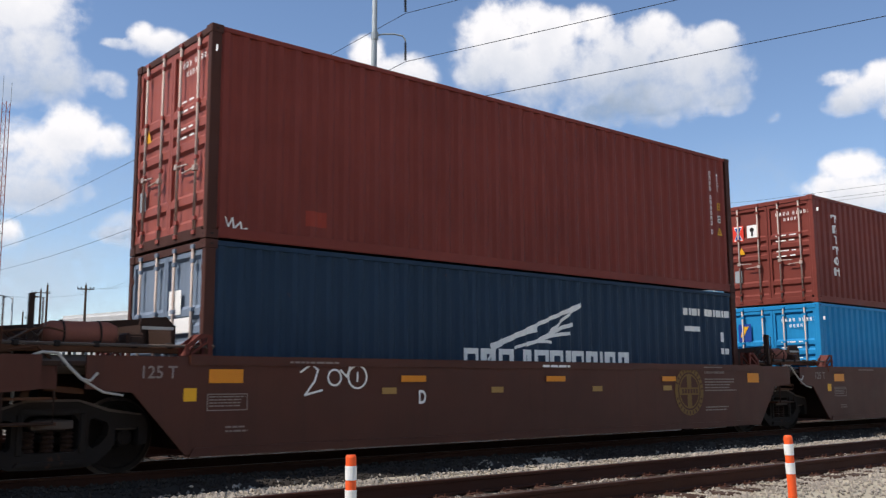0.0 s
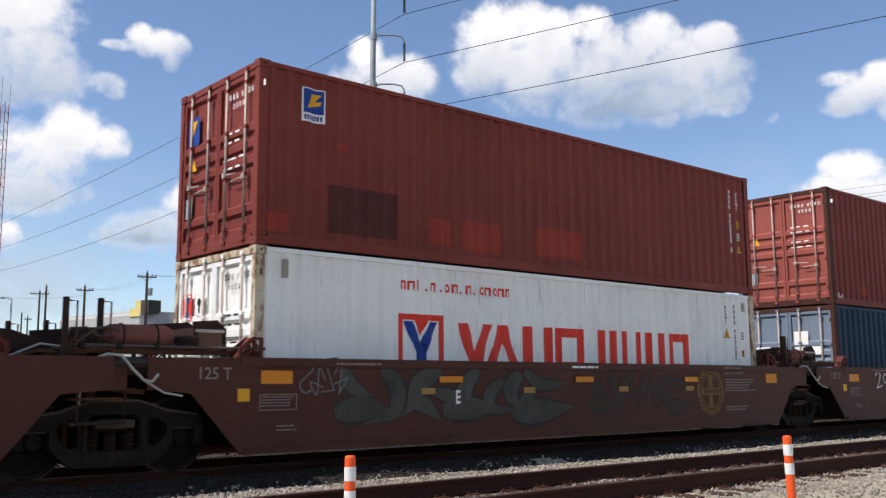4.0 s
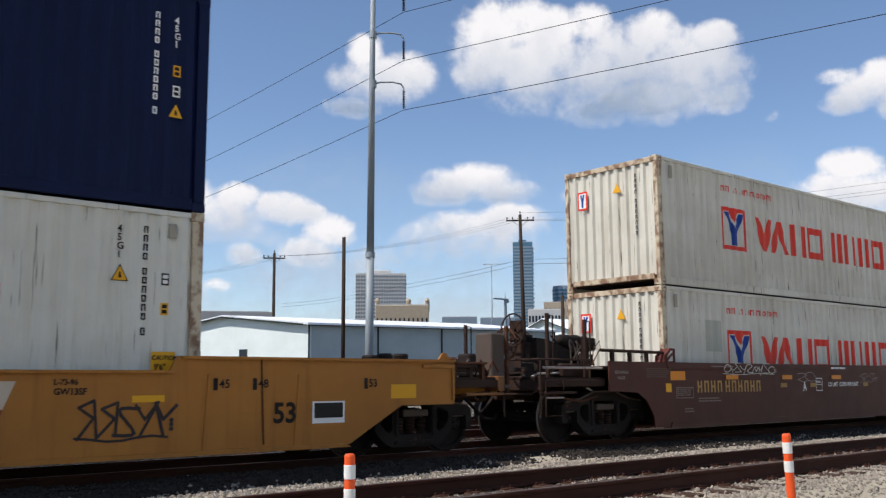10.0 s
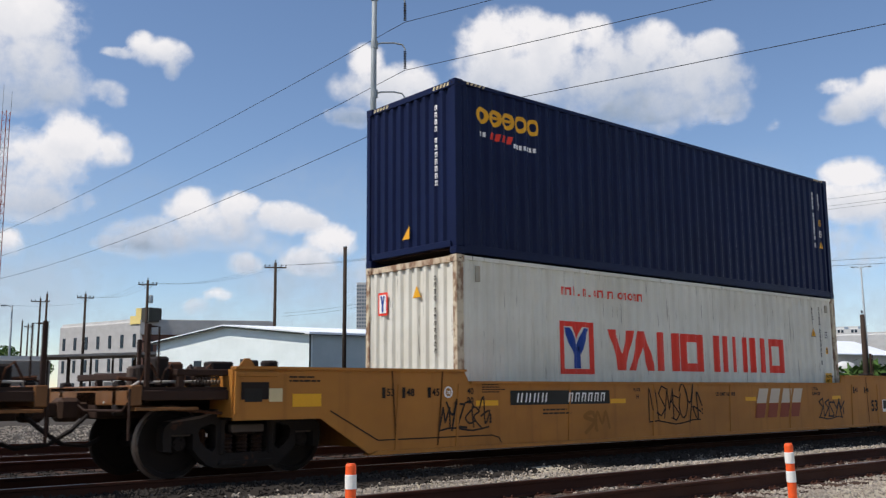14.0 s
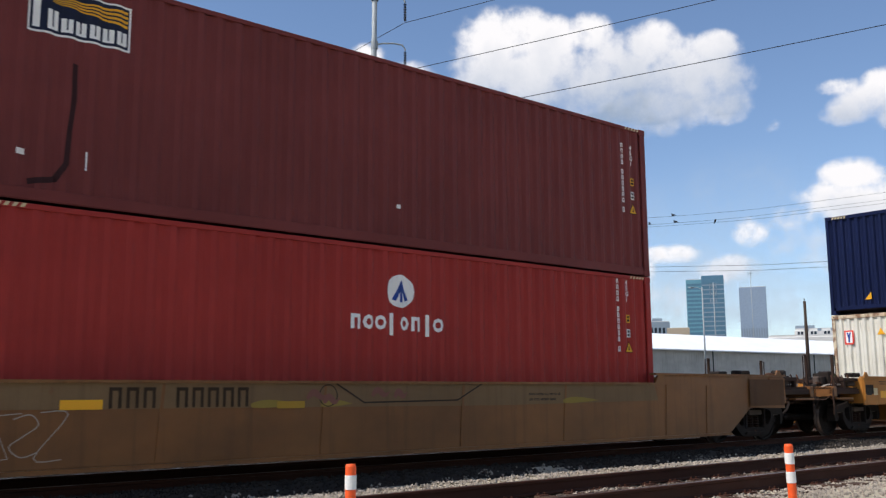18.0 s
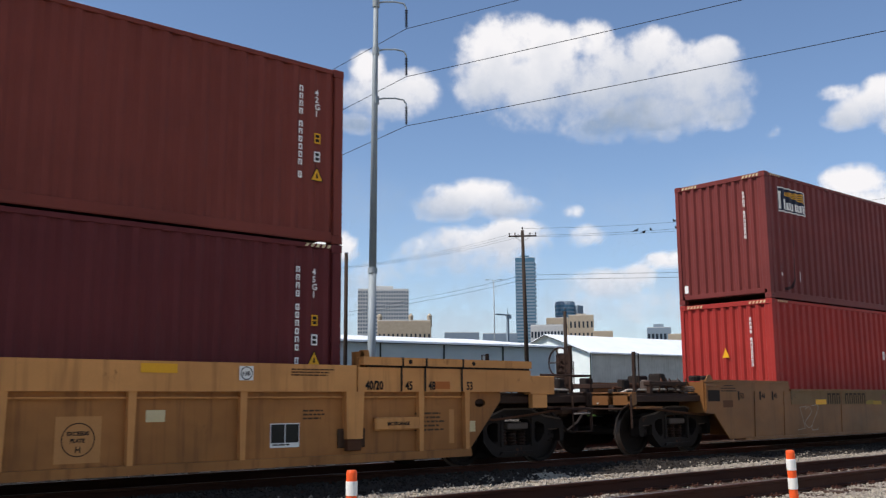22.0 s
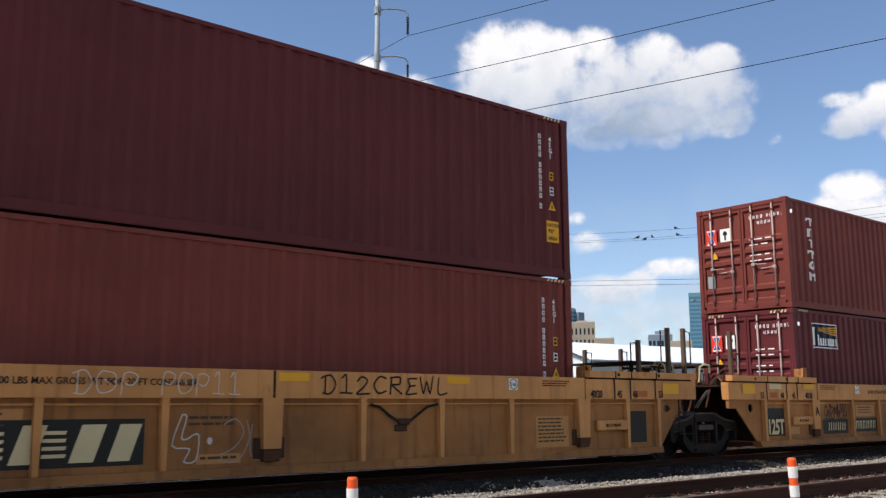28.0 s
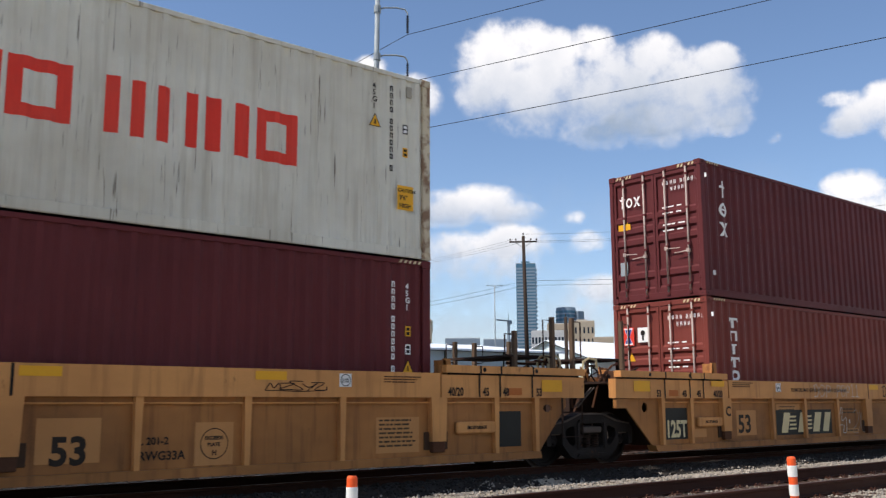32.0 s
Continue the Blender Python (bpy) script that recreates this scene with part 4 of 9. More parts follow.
        part("hose", Shape().pipe([(-1.6, -1.49, 1.13), (-1.35, -1.51, 0.98), (-1.12, -1.52, 0.94)], 0.014), HOSE, c)
        part("brake_cylinder", Shape().lathe([(0.02, -2.3), (0.10, -2.28), (0.115, -2.2), (0.115, -1.35), (0.09, -1.25), (0.02, -1.22)], 14, "x", (0, -1.15, 1.30)), PIPE_GREY, c, smooth=True)
        part("cylinder_flange", Shape().lathe([(0.03, -2.38), (0.15, -2.37), (0.15, -2.30), (0.03, -2.29)], 14, "x", (0, -1.15, 1.30)), RUST, c)
        part("brake_lever", Shape().slab([(-2.2, 0.92), (-2.12, 0.92), (-1.98, 1.28), (-2.08, 1.28)], -1.30, -1.27).slab([(-1.95, 1.0), (-1.5, 0.96), (-1.5, 1.02), (-1.95, 1.07)], -1.30, -1.27), RUST, c)
        rp = random.Random(int(abs(x)) + 5)
        for k in range(7):
            q = [(-2.45 + rp.uniform(0, 0.12), -1.15 + 0.08 * k, 1.52)]
            for j in range(4):
                q.append((q[-1][0] + rp.uniform(0.08, 0.20), q[-1][1] + rp.uniform(-0.08, 0.08), 1.55 + rp.uniform(0.0, 0.22)))
            part("air_line", Shape().pipe(q, rp.choice((0.012, 0.016, 0.02))), rp.choice((RUST, RUST, DARK, PIPE_GREY)), c)
        for k in range(5):
            bx = -2.3 + 0.45 * k
            part("pipe_clamp", Shape().box(bx, bx + 0.07, -1.30, -1.22, 1.50, 1.57, 0.01), BLACK, c)
        part("end_sheet", Shape().box(-2.55, -2.50, -1.40, 1.40, 0.98, 1.45), DARK, c)
    for px, py, zt in ((13.18, -1.32, 2.08), (13.72, -0.95, 2.12), (13.3, 1.25, 1.95), (13.8, 1.25, 1.98)):
        part("walkway_post", Shape().box(px - 0.032, px + 0.032, py - 0.03, py + 0.03, 1.0, zt, 0.006), DARK, c)
        railing(c, RUST, [(px + 0.03, py, zt - 0.04), (px + 0.13, py, zt - 0.04), (px + 0.13, py, 1.42), (px + 0.03, py, 1.40)], 0.011)
    part("end_panel", Shape().box(13.0, 13.06, -1.38, -0.55, 0.98, 1.34).box(13.06, 13.9, -1.40, -1.36, 1.02, 1.30), BROWN, c)
    part("walkway_step", Shape().box(13.25, 13.9, -1.45, -1.2, 0.62, 0.655).box(13.25, 13.9, -1.45, -1.2, 0.90, 0.93), RUST, c)
    part("step_hanger", Shape().pipe([(13.3, -1.48, 1.35), (13.3, -1.48, 0.64), (13.85, -1.48, 0.64), (13.85, -1.48, 1.0)], 0.018), DARK, c)
    for k in range(4):
        px = 12.75 + 0.3 * k
        part("deck_fitting", Shape().box(px, px + 0.14, -1.2 + 0.12 * (k % 2), -0.98, 1.33, 1.42 + 0.05 * (k % 3), 0.02), (BLACK, RUST, PIPE_GREY, DARK)[k], c)
    part("air_line", Shape().pipe([(12.6, -1.25, 1.38), (12.9, -1.3, 1.46), (13.3, -1.25, 1.43), (13.7, -1.3, 1.5), (13.95, -1.2, 1.3)], 0.018), RUST, c)
    part("air_line", Shape().pipe([(12.6, -1.1, 1.38), (13.0, -1.05, 1.55), (13.4, -1.1, 1.5), (13.8, -1.0, 1.56)], 0.014), HOSE, c)
    part("crossover_deck", Shape().box(12.6, 13.9, -0.9, 0.9, 1.42, 1.46).slab([(12.5, 1.33), (13.1, 1.33), (13.0, 1.62), (12.7, 1.72), (12.5, 1.72)], -0.9, -0.82), DARK, c)
    # marks of the near side
    o = -1.506
    x0 = -0.22 if end else -0.04
    sticker(c, x0, x0 + 0.47, 1.08, 1.25, ORANGE)
    for sx, w in ((1.59, 0.44), (3.73, 0.41), (5.89, 0.45), (9.1, 0.42)) if end else ((2.95, 0.46), (5.98, 0.46), (9.1, 0.42)):
        sticker(c, sx, sx + w, 1.09, 1.18, ORANGE, y=-1.534)
    sticker(c, 12.02, 12.45, 1.06, 1.25, ORANGE)
    for sx in (3.69, 4.95, 7.45, 9.15) if end else (2.62, 4.75, 7.15, 9.15):
        sticker(c, sx, sx + 0.26, 0.92, 1.01, WORN_AMBER, "faded_reflector", y=-1.513)
    sticker(c, -0.37, -0.2, 0.86, 1.02, YELLOW, "slack_label")
    if not end:
        words(c, "125 T", -0.93, 1.14, 0.21, DIM_MARK, squeeze=0.95)
    words(c, letter, 4.63 if end else 3.28, 0.84 if end else 0.78, 0.27, WHITE_MARK, y=-1.513, squeeze=0.75, bold=0.008)
    fr = [rect(-0.06, 0.50, 0.74, 0.753), rect(-0.06, 0.50, 0.937, 0.95), rect(-0.06, -0.047, 0.753, 0.937), rect(0.487, 0.50, 0.753, 0.937)]
    paint_side(c, "label_frame", flat_bm(fr), DIM_MARK, y=o, wavy=False)
    small_print(c, -0.03, 0.92, 4, 0.022, 0.5, DIM_MARK, seed=2)
    small_print(c, 0.2, 0.55, 2, 0.03, 0.35, DIM_MARK, seed=3)
    small_print(c, 1.1, 1.36, 1, 0.035, 1.0, DIM_MARK, y=-1.534, seed=4)
    small_print(c, 5.9, 1.36, 1, 0.05, 0.75, WHITE_MARK, y=-1.534, seed=5)
    small_print(c, 10.5, 1.14, 5, 0.032, 1.1, DIM_MARK, seed=6)
    small_print(c, 10.5, 0.60, 2, 0.032, 1.0, DIM_MARK, seed=7)
    small_print(c, 10.45, 1.37, 1, 0.03, 0.8, DIM_MARK, y=-1.534, seed=8)
    # round faded herald
    hx, hz = 9.98, 0.90
    em = hoop(hx, hz, 0.46, 0.10, 28) + [rect(hx - 0.07, hx + 0.07, hz - 0.30, hz + 0.30), rect(hx - 0.30, hx - 0.07, hz - 0.07, hz + 0.07), rect(hx + 0.07, hx + 0.30, hz - 0.07, hz + 0.07)] + hoop(hx, hz, 0.33, 0.03, 24)
    mk = []
    for k in range(26):
        a = 0.242 * k + 0.1
        if k not in (12, 13, 25):
            mk += stroke([(hx + 0.385 * math.cos(a), hz + 0.385 * math.sin(a)), (hx + 0.435 * math.cos(a), hz + 0.435 * math.sin(a))], 0.03)
    tagged(paint_side(c, "herald_mark_ring", flat_bm(mk + [rect(hx - 0.24 + 0.09 * k, hx - 0.18 + 0.09 * k, hz - 0.04, hz + 0.04) for k in range(6)]), BROWN, y=o, wavy=False, proud=0.006), kind="stuff")
    paint_side(c, "round_herald", flat_bm(em), GOLD_MARK, y=o, wavy=False, label="faded gold round emblem")
    bogie(c, -1.70 if end else -1.78)
    if end:
        end_platform(c, -2.0, -3.65, -1, DARK, False, ((-3.36, -1.3, 2.22), (-3.05, 1.1, 2.15), (-2.40, -1.3, 2.15)))
        hand_brake(c, -3.55, -0.75, 1.95, 0.28, DARK)
        part("brake_valve", Shape().box(-3.45, -3.0, -0.9, -0.3, 1.14, 1.75, 0.06).lathe([(0.02, 0), (0.14, 0.02), (0.16, 0.12), (0.02, 0.2)], 12, "z", (-3.2, -0.6, 1.75)), BLACK, c)
        part("air_reservoir", Shape().lathe([(0.02, -2.62), (0.08, -2.60), (0.105, -2.54), (0.105, -2.1), (0.08, -2.04), (0.02, -2.02)], 14, "x", (0, -0.85, 1.80)), BLACK, c, "grimy black air tank", smooth=True)
        part("tank_stand", Shape().box(-2.4, -2.3, -1.0, -0.7, 1.14, 1.70), DARK, c)
        part("brake_housing", Shape().slab([(-3.3, 1.14), (-2.05, 1.14), (-2.05, 1.44), (-2.6, 1.66), (-3.05, 1.80), (-3.3, 1.82)], -1.0, -0.66), BLACK, c, "black wedge-shaped brake housing")
        part("valve_body", Shape().box(-2.05, -1.72, -1.0, -0.75, 1.62, 1.86, 0.03).box(-1.98, -1.80, -1.05, -0.98, 1.68, 1.80, 0.01), BLACK, c)
        part("valve_stand", Shape().box(-1.93, -1.85, -0.92, -0.84, 1.33, 1.64), DARK, c)
        rp = random.Random(77)
        for k in range(14):
            q = [(rp.uniform(-2.9, -1.8), rp.uniform(-1.25, -0.6), 1.36)]
            for _ in range(3):
                q.append((q[-1][0] + rp.uniform(-0.2, 0.25), q[-1][1] + rp.uniform(-0.08, 0.08), rp.uniform(1.45, 1.90)))
            q.append((q[-1][0] + rp.uniform(-0.1, 0.1), q[-1][1], 1.36))
            part("air_line", Shape().pipe(q, rp.choice((0.011, 0.015, 0.02))), rp.choice((DARK, BLACK, RUST, PIPE_GREY)), c)
        part("equipment_box", Shape().box(-2.9, -2.1, -1.2, -0.4, 1.14, 1.38, 0.03), DARK, c)
        part("lower_rail", Shape().pipe([(-3.6, -1.42, 1.30), (-2.1, -1.42, 1.30)], 0.022), ROD, c)
        part("walk_rail", Shape().pipe([(-2.0, -1.3, 1.62), (-0.2, -1.35, 1.60)], 0.03), DARK, c)
        for px in (-1.7, -1.2, -0.7):
            part("rail_stanchion", Shape().box(px - 0.03, px + 0.03, -1.36, -1.30, 1.3, 1.6), DARK, c)
    return c


def yellow_single(x, paint, label, dirty=False):
    """A single long well car: smooth sides, raised at both ends."""
    c = thing("well_car", pose(x, TRACK_Y, 0), label, "well car")
    pts = [(-1.9, 0.22), (-2.7, 0.72), (-4.0, 0.72), (-4.0, 1.39), (-0.12, 1.39), (-0.02, 1.22), (11.65, 1.22), (11.75, 1.39), (16.2, 1.39), (16.2, 0.74), (15.2, 0.74), (14.3, 0.24)]
    if dirty:
        pts = [(-2.35, 0.24), (-2.85, 0.74), (-3.15, 0.76), (-3.15, 1.39), (-0.02, 1.39), (0.02, 1.22), (11.85, 1.22), (11.95, 1.37), (16.35, 1.37), (16.35, 0.70), (15.0, 0.72), (14.2, 0.22)]
    profile_both("side_plate", c, pts, paint, 1.50, 0.03)
    a, b = pts[3][0], pts[8][0]
    profile_both("top_flange", c, [(a, 1.365), (-0.1, 1.365), (-0.1, 1.40), (a, 1.40)], paint, 1.55, 0.14)
    profile_both("top_flange", c, [(0.0, 1.19), (11.7, 1.19), (11.7, 1.225), (0.0, 1.225)], paint, 1.55, 0.14)
    profile_both("top_flange", c, [(11.8, 1.365), (b, 1.365), (b, 1.40), (11.8, 1.40)], paint, 1.55, 0.14)
    profile_both("bottom_flange", c, [(-1.9, 0.20), (14.3, 0.20), (14.2, 0.25), (-1.8, 0.25)], paint, 1.54, 0.2)
    for sx in (-1.45, -0.3, 2.2, 4.5, 7.0, 9.3, 12.1, 13.4):
        profile_both("stiffener", c, [(sx, 0.26), (sx + 0.04, 0.26), (sx + 0.10, 1.18), (sx + 0.06, 1.18)], paint, 1.512, 0.03)
    for bx in (0.1, 5.6, 10.95):
        part("floor_beam", Shape().box(bx, bx + 1.1, -1.35, 1.35, 0.22, 0.335), DARK, c)
    for ex, sg, xe in ((-1.8, -1, -5.3), (14.0, 1, 17.75 if dirty else 17.35)):
        part("bulkhead", Shape().box(min(ex, ex + sg * 0.06), max(ex, ex + sg * 0.06), -1.47, 1.47, 0.3, 1.33), paint, c)
        part("body_bolster", Shape().box(min(ex, a if sg < 0 else b), max(ex, a if sg < 0 else b), -1.46, 1.46, 1.02, 1.10), DARK, c)
        side = a if sg < 0 else b
        # boxed corner with a lifting lug on the near side
        part("corner_box", Shape().box(min(side, side + sg * 0.02), max(side, side + sg * 0.02), -1.49, -0.9, 0.76, 1.36), paint, c)
        part("lifting_lug", Shape().slab([(side - sg * 0.30, 1.39), (side - sg * 0.06, 1.39), (side - sg * 0.15, 1.50), (side - sg * 0.22, 1.50)], -1.50, -1.47), paint, c)
        if sg < 0:
            part("corner_recess", Shape().box(min(side - sg * 0.10, side - sg * 0.50), max(side - sg * 0.10, side - sg * 0.50), -1.508, -1.50, 0.98, 1.20), BLACK, c)
        part("corner_rim", Shape().box(min(side, side - sg * 0.62), max(side, side - sg * 0.62), -1.53, -1.50, 1.27, 1.33, 0.006).box(min(side, side - sg * 0.05), max(side, side - sg * 0.05), -1.53, -1.50, 0.80, 1.27, 0.006), paint, c)
        for q in range(4):
            qx = side + sg * (0.25 + 0.26 * q)
            part("deck_fitting", Shape().box(qx - 0.09, qx + 0.09, -1.1 + 0.15 * (q % 2), -0.8, 1.14, 1.40 + 0.06 * (q % 3), 0.03), (DARK, RUST, BLACK, PIPE_GREY)[q], c)
            part("air_line", Shape().pipe([(qx - 0.1, -1.25, 1.16), (qx - 0.05, -1.28, 1.34), (qx + 0.06, -1.2, 1.42), (qx + 0.15, -1.25, 1.22)], 0.016), (RUST, PIPE_GREY, DARK, RUST)[q], c)
        for q in range(8):
            part("spring_coil", Shape().ring((side + sg * (0.12 + 0.045 * q), -1.30, 1.22), 0.05, 0.011, "x", 8), PIPE_GREY, c)
        for q in (0.55, 0.85):
            part("deck_vent", Shape().lathe([(0.03, 1.39), (0.11, 1.39), (0.12, 1.47), (0.10, 1.50), (0.02, 1.50)], 12, "z", (side - sg * q, -0.9, 0)), BLACK, c)
        end_platform(c, ex, xe, sg, OCHRE, False, ((xe - sg * 0.24, -1.3, 1.9), (xe - sg * 1.15, 1.1, 1.85)) if sg < 0 else ((17.72, -1.3, 1.88), (17.62, 1.2, 1.87)) if dirty else (), False)
        part("cross_beam", Shape().box(min(xe - sg * 0.3, xe - sg * 0.42), max(xe - sg * 0.3, xe - sg * 0.42), -0.9, 1.2, 1.24, 1.33, 0.01), DARK, c)
        bogie(c, -3.6 if sg < 0 else 15.75)
    return c


POSTWOOD = surface("sun_greyed_brown_post", rgb("64503f"), rgb("443427"), 0.8, spots=0.3, streak=0.4)
RIBS = (-1.89, -0.99, 1.91, 3.24, 4.70, 7.60, 9.03, 10.48, 13.38, 14.28)
POSTS = (0.08, 6.07, 12.10)


def ribbed_unit(x, label, front_end=False):
    """One unit of the articulated tan car: a deep top chord over a ribbed, recessed side."""
    c = thing("well_car", pose(x, TRACK_Y, 0), label, "well car", "tan ribbed well car units")
    low = [(-2.05, 0.25), (-2.85, 1.0), (-2.85, 1.16), (15.1, 1.16), (15.1, 1.02), (14.4, 0.25)]
    for sy in (-1, 1):
        a, b = sorted((sy * 1.42, sy * 1.39))
        part("side_panel", pierced(low, [disc(-2.30, 0.99, 0.09, 12, 0.95), disc(14.66, 0.99, 0.065, 12, 1.7)], a, b), TAN_LOW, c)
    profile_both("top_chord", c, [(0.30, 1.16), (12.25, 1.16), (12.25, 1.52), (0.30, 1.52)], TAN, 1.52, 0.16)
    for a, b, k in ((-3.22, 0.27, -1), (12.28, 15.7 if front_end else 15.47, 1)):
        profile_both("end_chord", c, [(a, 1.16), (b, 1.16), (b, 1.50), (a, 1.50)], TAN, 1.515, 0.16)
        l0, l1 = (a + 0.10, b - 0.06) if k < 0 else (a + 0.06, b - 0.02)
        for lx in (-1.83, -1.04, -0.60) if k < 0 else (13.02, 13.46, 14.18):
            profile_both("ledge_joint", c, [(lx, 1.50), (lx + 0.035, 1.50), (lx + 0.035, 1.647), (lx, 1.647)], BLACK, 1.562, 0.1)
        profile_both("raised_ledge", c, [(l0, 1.53), (l1, 1.53), (l1, 1.645), (l0, 1.645)], TAN, 1.56, 0.16)
        profile_both("ledge_support", c, [(l0 + 0.1, 1.50), (l1 - 0.1, 1.50), (l1 - 0.1, 1.53), (l0 + 0.1, 1.53)], BLACK, 1.50, 0.1)
        for q in (0.25, 0.62):
            lx = l0 + (l1 - l0) * q
            part("ledge_slot", Shape().lathe([(0.035, -1.564), (0.035, -1.558)], 10, "y", (lx, 0, 1.585)), BLACK, c)
    profile_both("bottom_flange", c, [(-2.05, 0.20), (14.42, 0.20), (14.40, 0.31), (-2.12, 0.31)], TAN_LOW, 1.50, 0.2)
    for sx in RIBS:
        for sy in (-1, 1):
            a, b = sorted((sy * 1.42, sy * 1.50))
            part("rib", Shape().slab([(sx + 0.015, 0.31), (sx + 0.085, 0.31), (sx + 0.10, 1.16), (sx, 1.16)], a, b), TAN, c)
    for k, sx in enumerate(RIBS[:-1]):
        part("side_pipe", Shape().tube((sx + 0.1, -1.455, 1.085), (RIBS[k + 1], -1.455, 1.085), 0.014, 6), TAN, c)
    for sx in POSTS:
        for sy in (-1, 1):
            a, b = sorted((sy * 1.42, sy * 1.525))
            part("side_post", Shape().slab([(sx, 0.52), (sx + 0.26, 0.52), (sx + 0.28, 1.16), (sx - 0.02, 1.16)], a, b), TAN, c)
            # the foot's darker brown stands in for the shade on it
            part("post_foot", Shape().box(sx + 0.01, sx + 0.25, min(a, b) + 0.01, max(a, b) - 0.01, 0.36, 0.52, 0.01), RUST, c)
            part("post_shoe", Shape().box(sx - 0.10, sx + 0.36, *sorted((sy * 1.421, sy * 1.445)), 0.40, 0.66, 0.01), DARK_RUST, c, "dark rusted plate round the post")
    for sx in (-0.73, 12.6):
        part("storage_tray", Shape().box(sx, sx + 0.80, -1.50, -1.42, 0.62, 0.80, 0.02), TAN, c, "tan steel tray marked for storage")
        words(c, "IBC STORAGE", sx + 0.2, 0.69, 0.065, BLACK_MARK, y=-1.503)
    for ex, sg, gz in ((-0.10, -1, 1.86), (12.42, 1, 1.74)):
        for sy in (-1, 1):
            part("container_guide", Shape().slab([(ex - 0.12, 1.5), (ex + 0.12, 1.5), (ex + 0.08, gz), (ex - 0.05, gz)], sy * 1.42, sy * 1.46).box(ex - 0.06, ex + 0.0, min(sy * 1.24, sy * 1.46), max(sy * 1.24, sy * 1.46), 1.5, gz - 0.02), TAN_LOW, c)
    for bx in (0.1, 5.6, 10.95):
        part("floor_beam", Shape().box(bx, bx + 1.1, -1.35, 1.35, 0.205, 0.335), DARK, c)
    for ex, sg in ((-1.9, -1), (14.2, 1)):
        part("bulkhead", Shape().box(min(ex, ex + sg * 0.06), max(ex, ex + sg * 0.06), -1.40, 1.40, 0.3, 1.5), DARK, c)
        xe = -3.2 if sg < 0 else 15.7
        part("end_deck", Shape().box(min(ex, xe), max(ex, xe), -1.40, 1.40, 1.42, 1.46).box(min(ex, xe), max(ex, xe), -0.4, 0.4, 0.78, 1.42), DARK, c)
    # end posts, grab irons and walkway
    ends = ((-3.0, -1),) if front_end else ((-3.0, -1), (15.5, 1))
    for ex, sg in ends:
        tall = ((-2.78, -1.32, 2.55, 1), (-3.12, 1.25, 2.3, 1)) if sg < 0 else ((14.91, -1.32, 2.52, -1), (15.41, -1.32, 2.53, 1), (14.05, -1.28, 2.25, -1), (15.0, 1.28, 2.24, -1), (15.5, 1.28, 2.24, 1))
        for px, py, zt, turn in tall:
            part("end_post", Shape().box(px - 0.036, px + 0.036, py - 0.04, py + 0.04, 1.45, zt, 0.006), POSTWOOD, c)
            railing(c, DARK, [(px + turn * 0.04, py, zt - 0.06), (px + turn * 0.22, py, zt - 0.06), (px + turn * 0.22, py, 1.86), (px + turn * 0.04, py, 1.84)], 0.014)
        part("walkway_grating", Shape().box(min(ex, ex - sg * 1.0), max(ex, ex - sg * 1.0), -0.8, 0.9, 1.86, 1.90).box(ex - sg * 0.9 - 0.03, ex - sg * 0.9 + 0.03, -0.7, -0.64, 1.46, 1.86).box(ex - 0.03, ex + 0.03, -0.7, -0.64, 1.46, 1.86), DARK, c)
        rp = random.Random(int(abs(x)) + sg)
        if sg > 0:
            for k in range(7):
                part("hose_coil", Shape().ring((15.02 + 0.045 * k, -1.0 + 0.03 * (k % 3), 1.74), 0.15, 0.017, "x", 14), (CREAM, TAN_LOW, MUSTARD)[k % 3], c)
        else:
            part("air_hose", Shape().pipe([(-3.75, -1.2, 1.50), (-3.70, -1.2, 1.80), (-3.55, -1.2, 1.86), (-3.30, -1.15, 1.84), (-3.22, -1.1, 1.70)], 0.022), CREAM, c)
            for k in range(2):
                part("slack_hose", Shape().pipe([(-3.55 - 0.08 * k, -1.3, 1.34), (-3.8 - 0.08 * k, -1.3, 1.16), (-4.0 - 0.08 * k, -1.3, 1.0)], 0.014), PIPE_GREY, c)
        for k in range(6):
            q = [(ex - sg * rp.uniform(-0.2, 0.9), rp.uniform(-1.1, -0.3), 1.46)]
            for j in range(3):
                q.append((q[-1][0] + rp.uniform(-0.22, 0.22), q[-1][1] + rp.uniform(-0.1, 0.1), 1.50 + rp.uniform(0.05, 0.26)))
            q.append((q[-1][0] + rp.uniform(-0.1, 0.1), q[-1][1], 1.46))
            part("air_line", Shape().pipe(q, rp.choice((0.012, 0.016, 0.022))), rp.choice((RUST, DARK, TAN_LOW, PIPE_GREY)), c)
        for k in range(3):
            qx = ex - sg * (0.15 + 0.3 * k)
            part("deck_fitting", Shape().box(qx - 0.08, qx + 0.08, -1.05, -0.85 + 0.1 * k, 1.46, 1.60 + 0.07 * (k % 2), 0.025), (DARK, RUST, BLACK)[k], c)
        part("piping", Shape().pipe([(ex + sg * 0.25, -1.0, 1.0), (ex + sg * 0.1, -1.05, 1.5), (ex - sg * 0.2, -1.1, 1.75), (ex - sg * 0.6, -0.9, 1.8)], 0.02).pipe([(ex + sg * 0.3, -0.6, 0.9), (ex, -0.7, 1.75), (ex - sg * 0.7, -0.3, 1.78)], 0.025), RUST, c)
